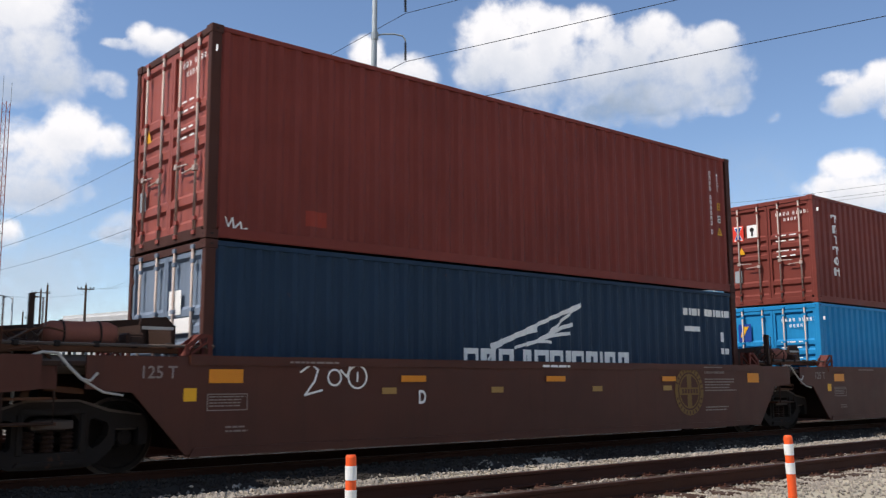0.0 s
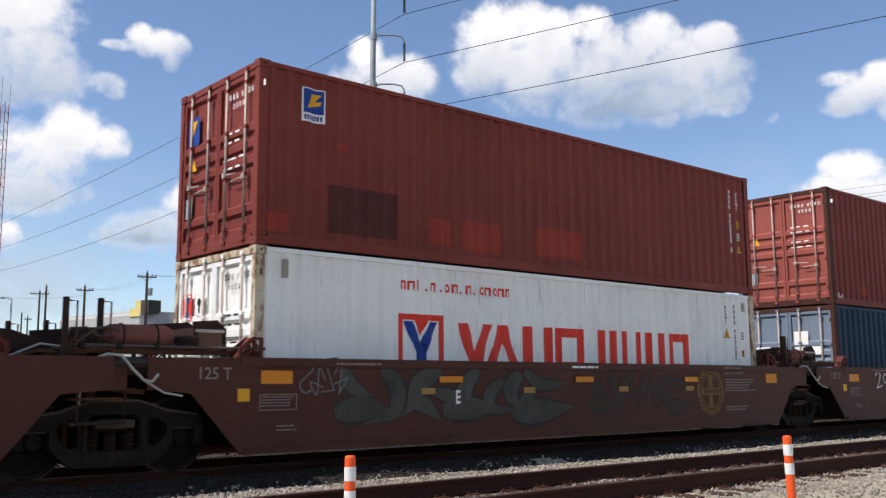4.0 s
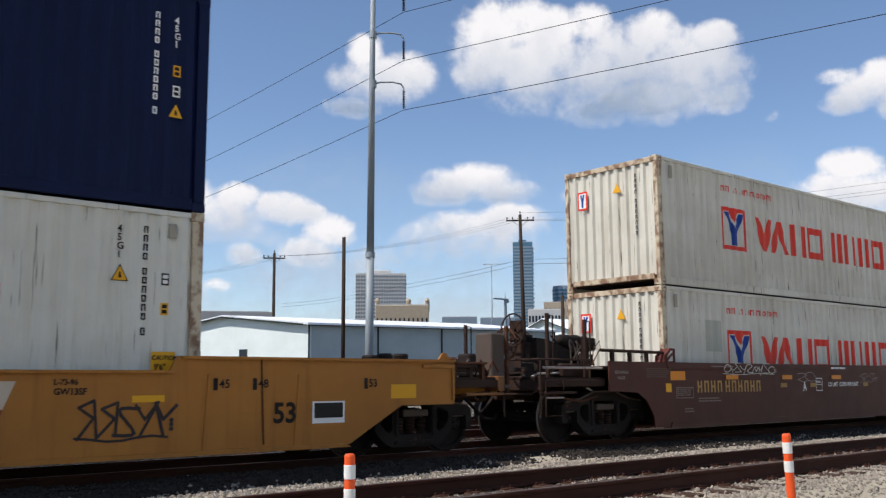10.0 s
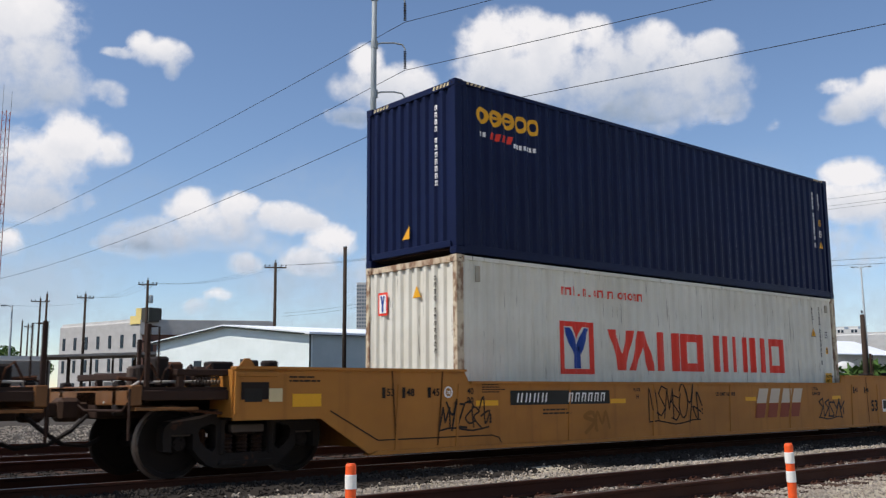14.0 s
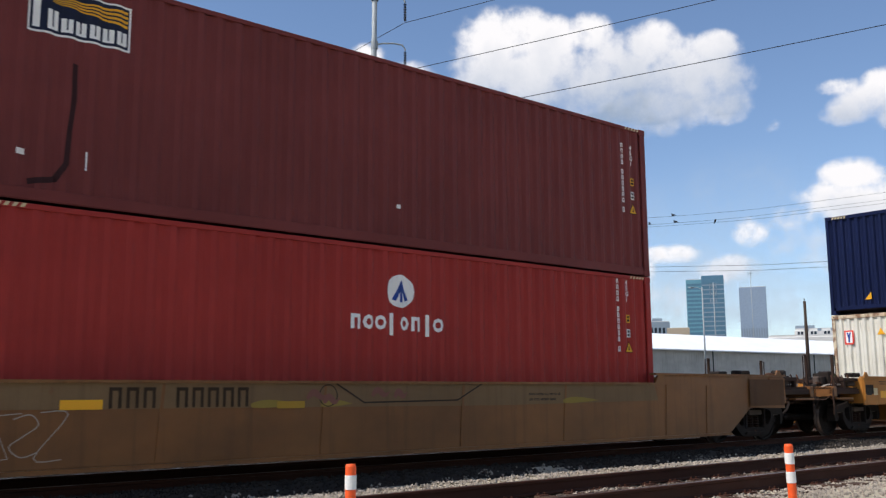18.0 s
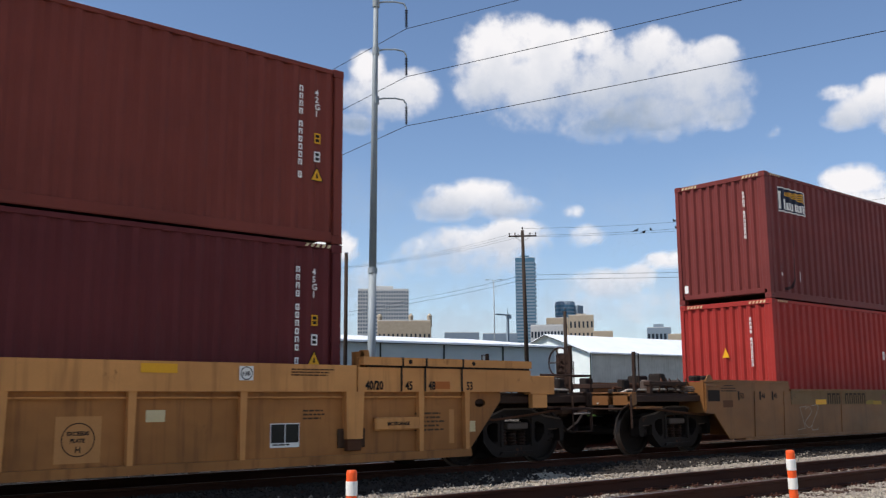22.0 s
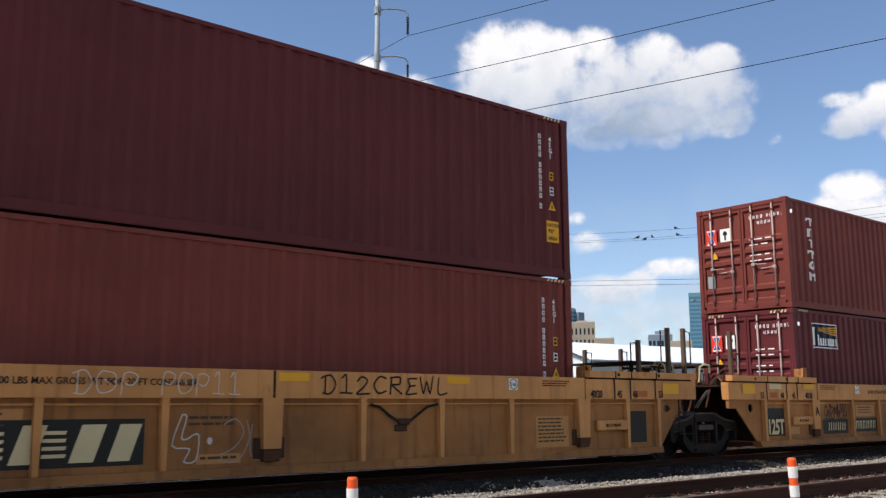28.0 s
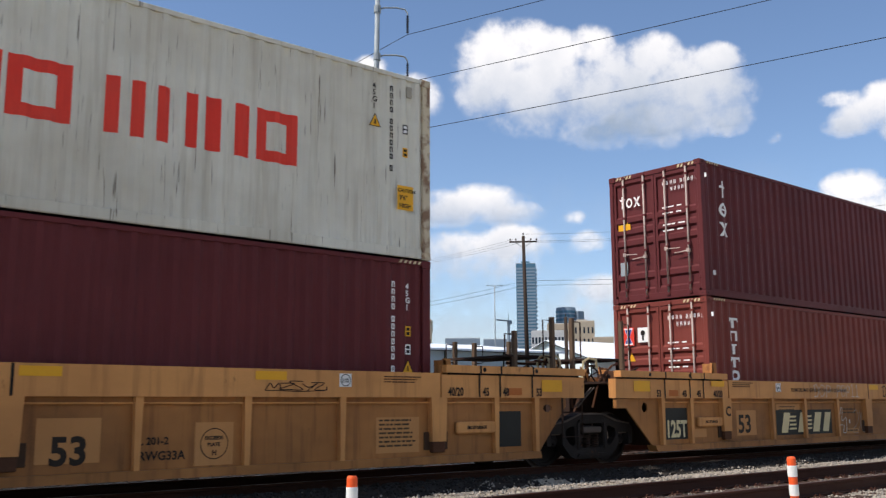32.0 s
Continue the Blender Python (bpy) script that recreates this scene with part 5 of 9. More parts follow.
        if sg > 0:
            part("grab_iron", Shape().pipe([(14.93, -1.50, 1.40), (14.93, -1.50, 0.52), (15.42, -1.50, 0.52), (15.42, -1.50, 1.40)], 0.016).pipe([(14.93, -1.50, 0.92), (15.42, -1.50, 0.92)], 0.014).pipe([(14.93, -1.50, 1.20), (15.42, -1.50, 1.20)], 0.014), DARK, c)
        else:
            part("corner_bracket", Shape().box(-3.20, -2.88, -1.50, -1.42, 0.98, 1.158, 0.01), TAN_LOW, c)
    if front_end:
        end_platform(c, 14.2, 17.3, 1, DARK, True, ((16.9, -1.3, 1.95), (17.2, 1.1, 1.92)))
        part("corner_box", Shape().box(15.7, 16.28, -1.50, -1.20, 1.12, 1.42, 0.01), TAN, c)
        part("corner_foot", Shape().box(15.75, 16.1, -1.50, -1.40, 0.90, 1.12, 0.01), TAN, c)
        bogie(c, 15.75)
    # marks
    for sx, w, zz in ((-2.73, 0.47, 1.28), (-0.32, 0.45, 1.39), (6.27, 0.46, 1.38), (9.15, 0.46, 1.38), (14.42, 0.48, 1.26)):
        if not (front_end and sx > 14):
            sticker(c, sx, sx + w, zz, zz + 0.11 if zz > 1.35 else zz + 0.19, YELLOW, y=-1.526)
    for tx, s in ((-2.09, "53"), (-1.30, "48"), (-0.83, "45"), (-0.28, "40/20"), (12.37, "40/20"), (13.08, "45"), (13.51, "48"), (14.26, "53")):
        words(c, s, tx + 0.03, 1.19, 0.17, BLACK_MARK, y=-1.519, squeeze=0.8, bold=0.005)
    for tx in (-1.83, -1.04, -0.60, 6.19, 13.02, 13.46, 14.18):
        sticker(c, tx, tx + 0.035, 1.165, 1.515, BLACK_MARK, "gauge_stripe", y=-1.523)
    for tx in (-1.69, 13.67):
        sticker(c, tx, tx + 0.29, 1.20, 1.31, surface("orange_brown_plate", rgb("b5652c"), rgb("8f4f24"), 0.6), "orange_plate", y=-1.519)
    small_print(c, 0.42, 1.48, 3, 0.022, 0.9, DARK, y=-1.524, seed=11)
    small_print(c, 11.2, 1.46, 3, 0.022, 0.8, DARK, y=-1.524, seed=12)
    return c
# ---- the train ----
FLOOR = 0.34
X_C, X_D, X_E, X_A, X_S, X_F, X_T, X_X, X_B = 21.20, 5.50, -10.24, -25.90, -47.75, -71.74, -95.44, -115.11, -134.64
CARS, BOXES = [], []
STD, HIGH = 2.591, 2.896

car_c = brown_unit(X_C, "C")
car_d = brown_unit(X_D, "D")
car_e = brown_unit(X_E, "E")
car_a = brown_unit(X_A, "A", end=True, tank=False)
car_s = yellow_single(X_S, MUSTARD, "mustard yellow smooth-sided well car with graffiti and stencils")
car_f = yellow_single(X_F, OCHRE, "grimy ochre smooth-sided well car with worn stencils", dirty=True)
car_t = ribbed_unit(X_T, "faded tan ribbed well car unit with black stencils", True)
car_x = ribbed_unit(X_X - 0.13, "faded tan ribbed well car unit with black panel and graffiti")
car_b = ribbed_unit(X_B - 0.13, "faded tan ribbed well car unit with round stencil")
part("brake_stand", Shape().box(17.36, 17.66, -1.12, -0.72, 1.02, 1.86, 0.02).box(17.2, 17.72, -1.2, -0.3, 0.96, 1.02, 0.01), PIPE_GREY, car_s, "grey-brown brake stand box")
part("grab_post", Shape().box(17.66, 17.72, -1.16, -1.10, 0.9, 1.98, 0.008), RUST, car_s)
w = Shape().ring((17.86, -0.92, 1.69), 0.27, 0.016, "x", 20).tube((17.66, -0.92, 1.69), (17.86, -0.92, 1.69), 0.03, 8)
for k in range(5):
    w.tube((17.86, -0.92, 1.69), (17.86, -0.92 + 0.27 * math.cos(1.2566 * k), 1.69 + 0.27 * math.sin(1.2566 * k)), 0.012, 5)
part("brake_wheel", w, RUST, car_s)
part("brake_gear_case", Shape().lathe([(0.02, 17.66), (0.15, 17.67), (0.16, 17.76), (0.05, 17.80)], 14, "x", (0, -0.92, 1.66)), DUSTY, car_s, "dusty red-brown gear case")
part("cushion_drum", Shape().lathe([(0.03, 16.3), (0.11, 16.32), (0.115, 17.6), (0.09, 17.64), (0.02, 17.65)], 14, "x", (0, -1.0, 0.985)), MUSTARD, car_s, "grimy yellow drum", smooth=True)
part("deck_plank", Shape().box(16.25, 17.0, -1.40, -0.9, 1.34, 1.375, 0.006).box(16.3, 16.36, -1.38, -1.30, 1.1, 1.34).box(16.9, 16.96, -1.38, -1.30, 1.1, 1.34), RUST, car_s)
CARS += [car_c, car_d, car_e, car_a, car_s, car_f, car_t, car_x, car_b]
bogie(car_t, -3.5)
bogie(car_x, -3.45)
bogie(car_b, -3.45)
bogie(car_c, 13.92)


def stack(x, low_h, low, high_h, high):
    a = container(x, FLOOR, low_h, **low)
    b = container(x, FLOOR + low_h + 0.012, high_h, **high)
    BOXES.extend((a, b))
    return a, b


c_low, c_top = stack(X_C, STD, dict(paint=AZURE, label="bright blue shipping container in a brown well car"),
                     STD, dict(paint=CHEST, label="brown steel shipping container stacked on a blue one"))
# both door paints are paler than the sides: sunlight put into the colour
d_low, d_top = stack(X_D, STD, dict(paint=NAVY_GREY, label="slate blue shipping container with a white wing emblem", door_paint=surface("sunlit_slate_paint", rgb("74808f"), rgb("4e5a68"), 0.5, spots=0.1, streak=0.3), post=GRIMY_POST),
                     HIGH, dict(paint=RUST_RED, label="faded rust red high shipping container, galvanised door bars", door_paint=surface("sunlit_faded_red_paint", rgb("9a5247"), rgb("6e352c"), 0.55, spots=0.15, streak=0.35), post=GRIMY_POST))
e_low, e_top = stack(X_E, STD, dict(paint=CLEAN_WHITE, label="white shipping container with red block shapes", post=RUSTY_WHITE),
                     STD, dict(paint=OXIDE, label="red oxide shipping container with patches of fresh red paint"))
a_low, a_top = stack(X_A, STD, dict(paint=GREY_BOX, label="weathered white shipping container with rusty posts, red shapes", post=RUSTY_WHITE, doors=False),
                     STD, dict(paint=GREY_BOX, label="streaked white shipping container, rusty posts, stacked on its twin", post=RUSTY_WHITE, doors=False))
s_low, s_top = stack(X_S, HIGH, dict(paint=WHITE_BOX, label="white high shipping container with peeling red shapes", post=RUSTY_WHITE, doors=False),
                     HIGH, dict(paint=DEEP_BLUE, label="deep navy high shipping container with round yellow marks", doors=False))
f_low, f_top = stack(X_F, HIGH, dict(paint=SCARLET, label="faded scarlet high shipping container with round white emblem", doors=False),
                     HIGH, dict(paint=MAROON, label="maroon high shipping container with blue and yellow sign", doors=False))
t_low, t_top = stack(X_T, HIGH, dict(paint=WINE, label="wine brown high shipping container with blue and yellow sign"),
                     STD, dict(paint=CHEST, label="chestnut brown shipping container with upright row of white blocks"))
x_low, x_top = stack(X_X, HIGH, dict(paint=CHEST, label="chestnut brown high shipping container with white blocks"),
                     HIGH, dict(paint=TEXB, label="dark wine red high shipping container with three white marks"))
b_low, b_top = stack(X_B, HIGH, dict(paint=WINE, label="wine brown high shipping container with hazard stripes"),
                     HIGH, dict(paint=GREY_BOX, label="weathered white high shipping container with red shapes", post=RUSTY_WHITE, doors=False))


# ---- paint on the boxes ----
def block_word(c, spans, z0, z1, material, name="block_lettering"):
    """Brand lettering as plain solid shapes: spans of (from, to, kind)."""
    p, t = [], 0.17
    for a, b, kind in spans:
        m = (a + b) / 2
        if kind == "funnel":
            p += [[(a, z1), (a + 0.21, z1), (m, z0 + 0.30), (m - 0.10, z0)], [(b - 0.21, z1), (b, z1), (m + 0.10, z0), (m, z0 + 0.30)], [(m - 0.10, z0), (m, z0 + 0.30), (m + 0.10, z0)]]
        elif kind == "peak":
            p += [[(a, z0), (a + 0.20, z0), (m, z1 - 0.30), (m - 0.10, z1)], [(b - 0.20, z0), (b, z0), (m + 0.10, z1), (m, z1 - 0.30)], [(m - 0.10, z1), (m, z1 - 0.30), (m + 0.10, z1)]]
        elif kind == "pair":
            p += [rect(a, a + t * 1.3, z0, z1), rect(b - t * 1.3, b, z0, z1)]
        elif kind == "frame":
            p += [rect(a, a + t, z0, z1), rect(a + t, b - t, z1 - 0.16, z1), rect(a + t, b - t, z0, z0 + 0.16), rect(b - t, b, z0, z1)]
        elif kind == "triple":
            p += [rect(a, a + t, z0, z1), rect(b - t, b, z0, z1), rect(m - t / 2, m + t / 2, z0, z1)]
        else:
            p.append(rect(a, b, z0, z1))
        paint_side(c, name, flat_bm(p), material)
        p = []


LINE_WORD = ((3.54, 4.30, "funnel"), (4.15, 4.93, "peak"), (5.03, 5.74, "pair"), (5.81, 6.56, "frame"), (6.98, 7.83, "triple"), (8.05, 8.22, "bar"), (8.33, 9.0, "pair"), (9.10, 9.77, "frame"))


def line_marks(c, z0, z1, url_z, a=2.25, b=3.20, pitch=0.127, start=0.0):
    """The red lettering, square emblem and small line of a white box."""
    block_word(c, [(p + start * (9.77 - p) / 6.2, q + start * (9.77 - q) / 6.2, k) for p, q, k in LINE_WORD], z0, z1, RED_MARK)
    lo, hi = z0 - 0.08, z1 + 0.10
    paint_side(c, "square_emblem", flat_bm([rect(a, b, hi - 0.09, hi), rect(a, b, lo, lo + 0.09), rect(a, a + 0.09, lo + 0.09, hi - 0.09), rect(b - 0.09, b, lo + 0.09, hi - 0.09),
                                            [(a + 0.30, hi - 0.09), (b - 0.30, hi - 0.09), ((a + b) / 2, hi - 0.32)]]), RED_MARK, label="red square emblem frame")
    m = (a + b) / 2
    paint_side(c, "emblem_chevron", flat_bm([[(a + 0.11, hi - 0.11), (a + 0.27, hi - 0.11), (m + 0.0, z0 + 0.42), (m - 0.10, z0 + 0.26)], [(b - 0.11, hi - 0.11), (m + 0.10, z0 + 0.26), (m, z0 + 0.42), (b - 0.27, hi - 0.11)], rect(m - 0.10, m + 0.10, lo + 0.10, z0 + 0.40)]), BLUE_MARK, proud=0.006, label="blue chevron emblem")
    p = marks_line(a + 0.05, url_z, 16, pitch - 0.005, pitch, 5)
    paint_side(c, "small_red_line", flat_bm(p), RED_MARK)


PIPE_PALE = surface("dull_putty_paint", rgb("a49c8c"), rgb("7d7464"), 0.7, spots=0.2)
line_marks(a_top, 0.98, 1.72, 2.16)
line_marks(a_low, 0.94, 1.68, 2.12)
line_marks(e_low, 0.94, 1.68, 2.14, 2.43, 3.32, 0.146, 0.08)
line_marks(s_low, 1.10, 1.84, 2.40, 2.40, 3.28, 0.143, 0.17)
line_marks(b_top, 1.11, 1.84, 2.42, 2.40, 3.28, 0.143, 0.12)
for c, h in ((a_top, STD), (a_low, STD), (e_low, STD), (s_low, HIGH), (b_top, HIGH)):
    code_marks(c, h, BLACK_MARK, "45G1" if h == HIGH else "42G1", 11.44, caution=h == HIGH)
    # latch pocket near the rear post
    part("vent_cover", Shape().box(0.42, 0.52, -WIDE / 2 + 0.004, -WIDE / 2 + 0.03, h - 0.42, h - 0.16, 0.006), PIPE_PALE, c)
    part("vent_cover", Shape().box(11.72, 11.82, -WIDE / 2 + 0.004, -WIDE / 2 + 0.03, h - 0.36, h - 0.18, 0.006), PIPE_PALE, c)
for c, h in ((a_top, STD), (a_low, STD), (s_low, HIGH)):
    paint_end(c, "end_emblem", flat_bm([rect(0.35, 0.62, h - 0.86, h - 0.46)]), RED_MARK, x=0.02)
    paint_end(c, "end_emblem_field", flat_bm([rect(0.39, 0.58, h - 0.82, h - 0.50)]), WHITE_MARK, x=0.016)
    paint_end(c, "end_emblem_chevron", flat_bm([[(0.42, h - 0.52), (0.47, h - 0.52), (0.485, h - 0.62), (0.50, h - 0.52), (0.55, h - 0.52), (0.51, h - 0.68), (0.51, h - 0.80), (0.46, h - 0.80), (0.46, h - 0.68)]]), BLUE_MARK, x=0.012)
    paint_end(c, "warning_label", flat_bm([[(1.30, h - 0.62), (1.52, h - 0.62), (1.41, h - 0.42)]]), YELLOW, x=0.02)
    paint_end(c, "number_marking", flat_bm(bars(1.86, h - 0.3, [0.08] * 4 + [-0.05] + [0.08] * 7, 0.05, 0.03, True)), BLACK_MARK, x=0.02)
paint_side(a_low, "painted_patch", flat_bm([rect(1.49, 2.07, 1.32, 1.96)]), surface("grey_patch_paint", rgb("b3b1a2"), rgb("a3a091"), 0.6), label="dull grey paint patch")

# the slate blue box: a wing of feathers over a row of blocks
wing_p = []
for k, (x0, z0, x1, z1, w) in enumerate(((5.07, 1.33, 7.26, 2.10, 0.06), (5.4, 1.42, 7.10, 2.02, 0.05), (6.5, 1.62, 7.26, 2.08, 0.05), (6.2, 1.45, 7.05, 1.74, 0.07), (5.9, 1.36, 6.95, 1.58, 0.06), (5.6, 1.30, 6.5, 1.42, 0.05), (5.0, 1.1, 5.3, 1.42, 0.07), (5.1, 1.3, 6.1, 1.62, 0.09))):
    pts = [(x0 + (x1 - x0) * i / 6, z0 + (z1 - z0) * (i / 6) ** 1.25 + 0.06 * math.sin(i / 6 * 3.14)) for i in range(7)]
    wing_p += stroke(pts, w)
paint_side(d_low, "wing_emblem", flat_bm(wing_p), WHITE_MARK, label="white feathered wing emblem")
x = 4.46
wing_p = []
for w in (0.34, 0.32, 0.34, -0.12, 0.22, 0.36, 0.34, 0.12, 0.32, 0.30, 0.12, 0.30, 0.30):
    if w > 0:
        wing_p += [rect(x, x + 0.10, 0.88, 1.28), rect(x + w - 0.09, x + w, 0.88, 1.28)] + ([rect(x + 0.1, x + w - 0.09, 1.19, 1.28)] if w > 0.2 else [])
    x += abs(w) + 0.05
paint_side(d_low, "block_row", flat_bm(wing_p), WHITE_MARK)
paint_side(d_low, "number_marking", flat_bm(bars(10.36, 2.06, [0.12, 0.12, 0.12, 0.12, -0.06, 0.12, 0.12, 0.12, 0.12, 0.12, 0.12, -0.03, 0.1], 0.14, 0.03)), WHITE_MARK)
paint_side(d_low, "small_panel", flat_bm([rect(10.39, 10.90, 1.74, 1.84), rect(11.6, 11.72, 1.55, 1.75), rect(11.6, 11.7, 1.30, 1.42), rect(11.78, 11.88, 1.30, 1.42)]), WHITE_MARK)
for q in (rect(1.35, 1.72, 1.65, 1.98), rect(1.35, 2.05, 1.40, 1.60), rect(0.30, 0.70, 1.42, 1.62)):
    paint_end(d_low, "number_panel", flat_bm([q]), WHITE_MARK, x=0.026)

# rust red and oxide boxes
FRESH = surface("fresh_red_patch", rgb("9a3826"), rgb("803126"), 0.55)
paint_side(d_top, "paint_patch", flat_bm([rect(1.53, 1.86, 0.31, 0.53)]), FRESH)
paint_side(d_top, "chalk_scribble", flat_bm(stroke([(0.28, 0.30), (0.34, 0.18), (0.40, 0.30), (0.42, 0.16), (0.50, 0.25), (0.52, 0.15), (0.62, 0.18)], 0.022)), WHITE_MARK)
code_marks(d_top, HIGH, WHITE_MARK, "45G1", 11.42)
code_marks(e_top, STD, WHITE_MARK, "42G1", 11.42)
for q in (rect(3.05, 3.5, 0.28, 0.70), rect(3.75, 4.6, 0.25, 0.72), rect(5.45, 6.6, 0.30, 0.80), rect(1.3, 1.5, 1.5, 1.6), rect(0.15, 0.5, 0.2, 0.45)):
    paint_side(e_top, "paint_patch", flat_bm([q]), FRESH, label="patch of fresh red paint")
paint_side(e_top, "dark_patch", flat_bm([rect(1.18, 2.42, 0.27, 0.97)]), surface("darker_brown_patch", rgb("55261f"), rgb("47201b"), 0.6))


def flash_sign(c, x, z, s):
    """A small blue sign with yellow flashes."""
    paint_side(c, "sign_border", flat_bm([rect(x, x + 0.38 * s, z, z + 0.50 * s)]), WHITE_MARK)
    paint_side(c, "sign_field", flat_bm([rect(x + 0.02, x + 0.36 * s, z + 0.13 * s, z + 0.48 * s)]), BLUE_MARK, proud=0.007)
    paint_side(c, "sign_flash", flat_bm([[(x + 0.08 * s, z + 0.20 * s), (x + 0.12 * s, z + 0.20 * s), (x + 0.32 * s, z + 0.42 * s), (x + 0.16 * s, z + 0.42 * s)], [(x + 0.14 * s, z + 0.22 * s), (x + 0.30 * s, z + 0.26 * s), (x + 0.32 * s, z + 0.32 * s), (x + 0.18 * s, z + 0.30 * s)]]), YELLOW, proud=0.010)
    paint_side(c, "sign_foot", flat_bm([rect(x + 0.03 + 0.045 * i, x + 0.06 + 0.045 * i, z + 0.03, z + 0.10) for i in range(7)]), BLUE_MARK, proud=0.007)


flash_sign(e_top, 0.71, 1.83, 1.0)


def beam_sign(c, x0, x1, z0, z1):
    """A blue sign with a fan of yellow beams over a row of white blocks."""
    paint_side(c, "sign_border", flat_bm([rect(x0, x1, z0, z1)]), WHITE_MARK)
    paint_side(c, "sign_field", flat_bm([rect(x0 + 0.025, x1 - 0.025, z0 + 0.025, z1 - 0.025)]), surface("dark_sign_blue", rgb("161c33"), rgb("101426"), 0.5), proud=0.007)
    w, h = x1 - x0, z1 - z0
    p = []
    for i in range(4):
        z = z1 - 0.06 - 0.062 * i
        p.append([(x0 + w * 0.22, z1 - 0.11 - 0.018 * i), (x1 - 0.04, z), (x1 - 0.04, z - 0.036), (x0 + w * 0.22, z1 - 0.12 - 0.018 * i)])
    paint_side(c, "sign_beam_fan", flat_bm(p), YELLOW, proud=0.010)
    q = [rect(x0 + 0.06, x0 + 0.14, z0 + 0.06, z1 - 0.16), rect(x0 + 0.05, x0 + 0.15, z1 - 0.16, z1 - 0.10)]
    for i in range(6):
        a = x0 + w * (0.18 + 0.135 * i)
        q += [rect(a, a + w * 0.045, z0 + 0.06, z0 + 0.06 + h * (0.42 if i == 0 else 0.30)), rect(a + w * 0.06, a + w * 0.105, z0 + 0.06, z0 + 0.06 + h * (0.42 if i == 0 else 0.30)), rect(a + w * 0.045, a + w * 0.06, z0 + 0.06, z0 + 0.06 + h * 0.06)]
    paint_side(c, "sign_block_marking", flat_bm(q), WHITE_MARK, proud=0.010)


beam_sign(f_top, 0.57, 1.81, 2.04, 2.62)
beam_sign(t_low, 0.84, 2.06, 2.02, 2.60)

# the deep navy box: yellow rings and a small red and white line
p = []
for i, (kx, r) in enumerate(((0.62, 0.145), (0.92, 0.15), (1.22, 0.15), (1.53, 0.15), (1.84, 0.15))):
    paint_side(s_top, "yellow_ring", flat_bm(hoop(kx, 2.38, r, 0.075, 20) + ([rect(kx - 0.10, kx + 0.10, 2.36, 2.41)] if i in (1, 2) else [])), YELLOW, label="golden yellow painted ring")
paint_side(s_top, "white_block_marking", flat_bm([rect(0.56 + 0.09 * i, 0.62 + 0.09 * i, 2.02, 2.10) for i in range(2)] + [rect(1.34 + 0.082 * i, 1.395 + 0.082 * i, 1.93, 2.01) for i in range(7)]), WHITE_MARK)
paint_side(s_top, "red_block_marking", flat_bm([[(0.78 + 0.14 * i, 1.99), (0.87 + 0.14 * i, 1.99), (0.91 + 0.14 * i, 2.12), (0.82 + 0.14 * i, 2.12)] for i in range(4)]), RED_MARK)
code_marks(s_top, HIGH, WHITE_MARK, "45G1", 11.44)
hazard_stripes(s_top, HIGH)
paint_end(s_top, "number_marking", flat_bm(bars(1.90, HIGH - 0.35, [0.09] * 4 + [-0.05] + [0.09] * 7, 0.06, 0.03, True)), WHITE_MARK, x=0.02)
paint_end(s_top, "warning_label", flat_bm([[(1.02, 0.38), (1.22, 0.38), (1.22, 0.60)]]), YELLOW, x=0.02)

# maroon over scarlet
hazard_stripes(f_top, HIGH)
hazard_stripes(f_low, HIGH)
code_marks(f_top, HIGH, WHITE_MARK, "45G1", 11.44)
code_marks(f_low, HIGH, WHITE_MARK, "45G1", 11.17, top=2.80)
paint_side(f_top, "dark_scrape", flat_bm(stroke([(1.15, 1.72), (1.16, 1.3), (1.12, 0.9), (1.10, 0.5), (0.98, 0.3), (0.7, 0.24)], 0.07)), surface("dark_scrape_mark", rgb("35191a"), rgb("2a1415"), 0.7), label="long dark scrape")
paint_side(f_top, "white_label", flat_bm([rect(0.53, 0.63, 0.54, 0.61), rect(6.03, 6.10, 0.58, 0.64), rect(1.32, 1.34, 0.45, 0.68)]), WHITE_MARK)
p = hoop(6.11, 2.23, 0.25, 0.035, 26) + [disc(6.11, 2.23, 0.215, 24)]
paint_side(f_low, "round_emblem", flat_bm(p), WHITE_MARK, label="round white emblem")
paint_side(f_low, "emblem_device", flat_bm([[(6.11, 2.40), (5.96, 2.10), (6.02, 2.08), (6.11, 2.28)], [(6.11, 2.40), (6.11, 2.28), (6.20, 2.08), (6.26, 2.10)], rect(6.085, 6.135, 2.06, 2.30)]), BLUE_MARK, proud=0.008)
p = marks_line(5.20, 1.64, 8, 0.215, 0.222, 9)
paint_side(f_low, "white_block_marking", flat_bm(p), WHITE_MARK)
for c in (f_top, f_low):
    paint_end(c, "number_marking", flat_bm(bars(1.84, HIGH - 0.4, [0.07] * 4 + [-0.05] + [0.07] * 7, 0.05, 0.025, True)), WHITE_MARK, x=0.02)
paint_end(f_low, "warning_label", flat_bm([[(1.10, 1.62), (1.28, 1.62), (1.19, 1.84)]]), YELLOW, x=0.02)
paint_end(f_top, "white_label", flat_bm([rect(0.16, 0.26, 0.28, 0.46)]), WHITE_MARK, x=0.02)


def slash(x, z, w, h, lean):
    return [(x, z), (x + w, z), (x + w + lean, z + h), (x + lean, z + h)]


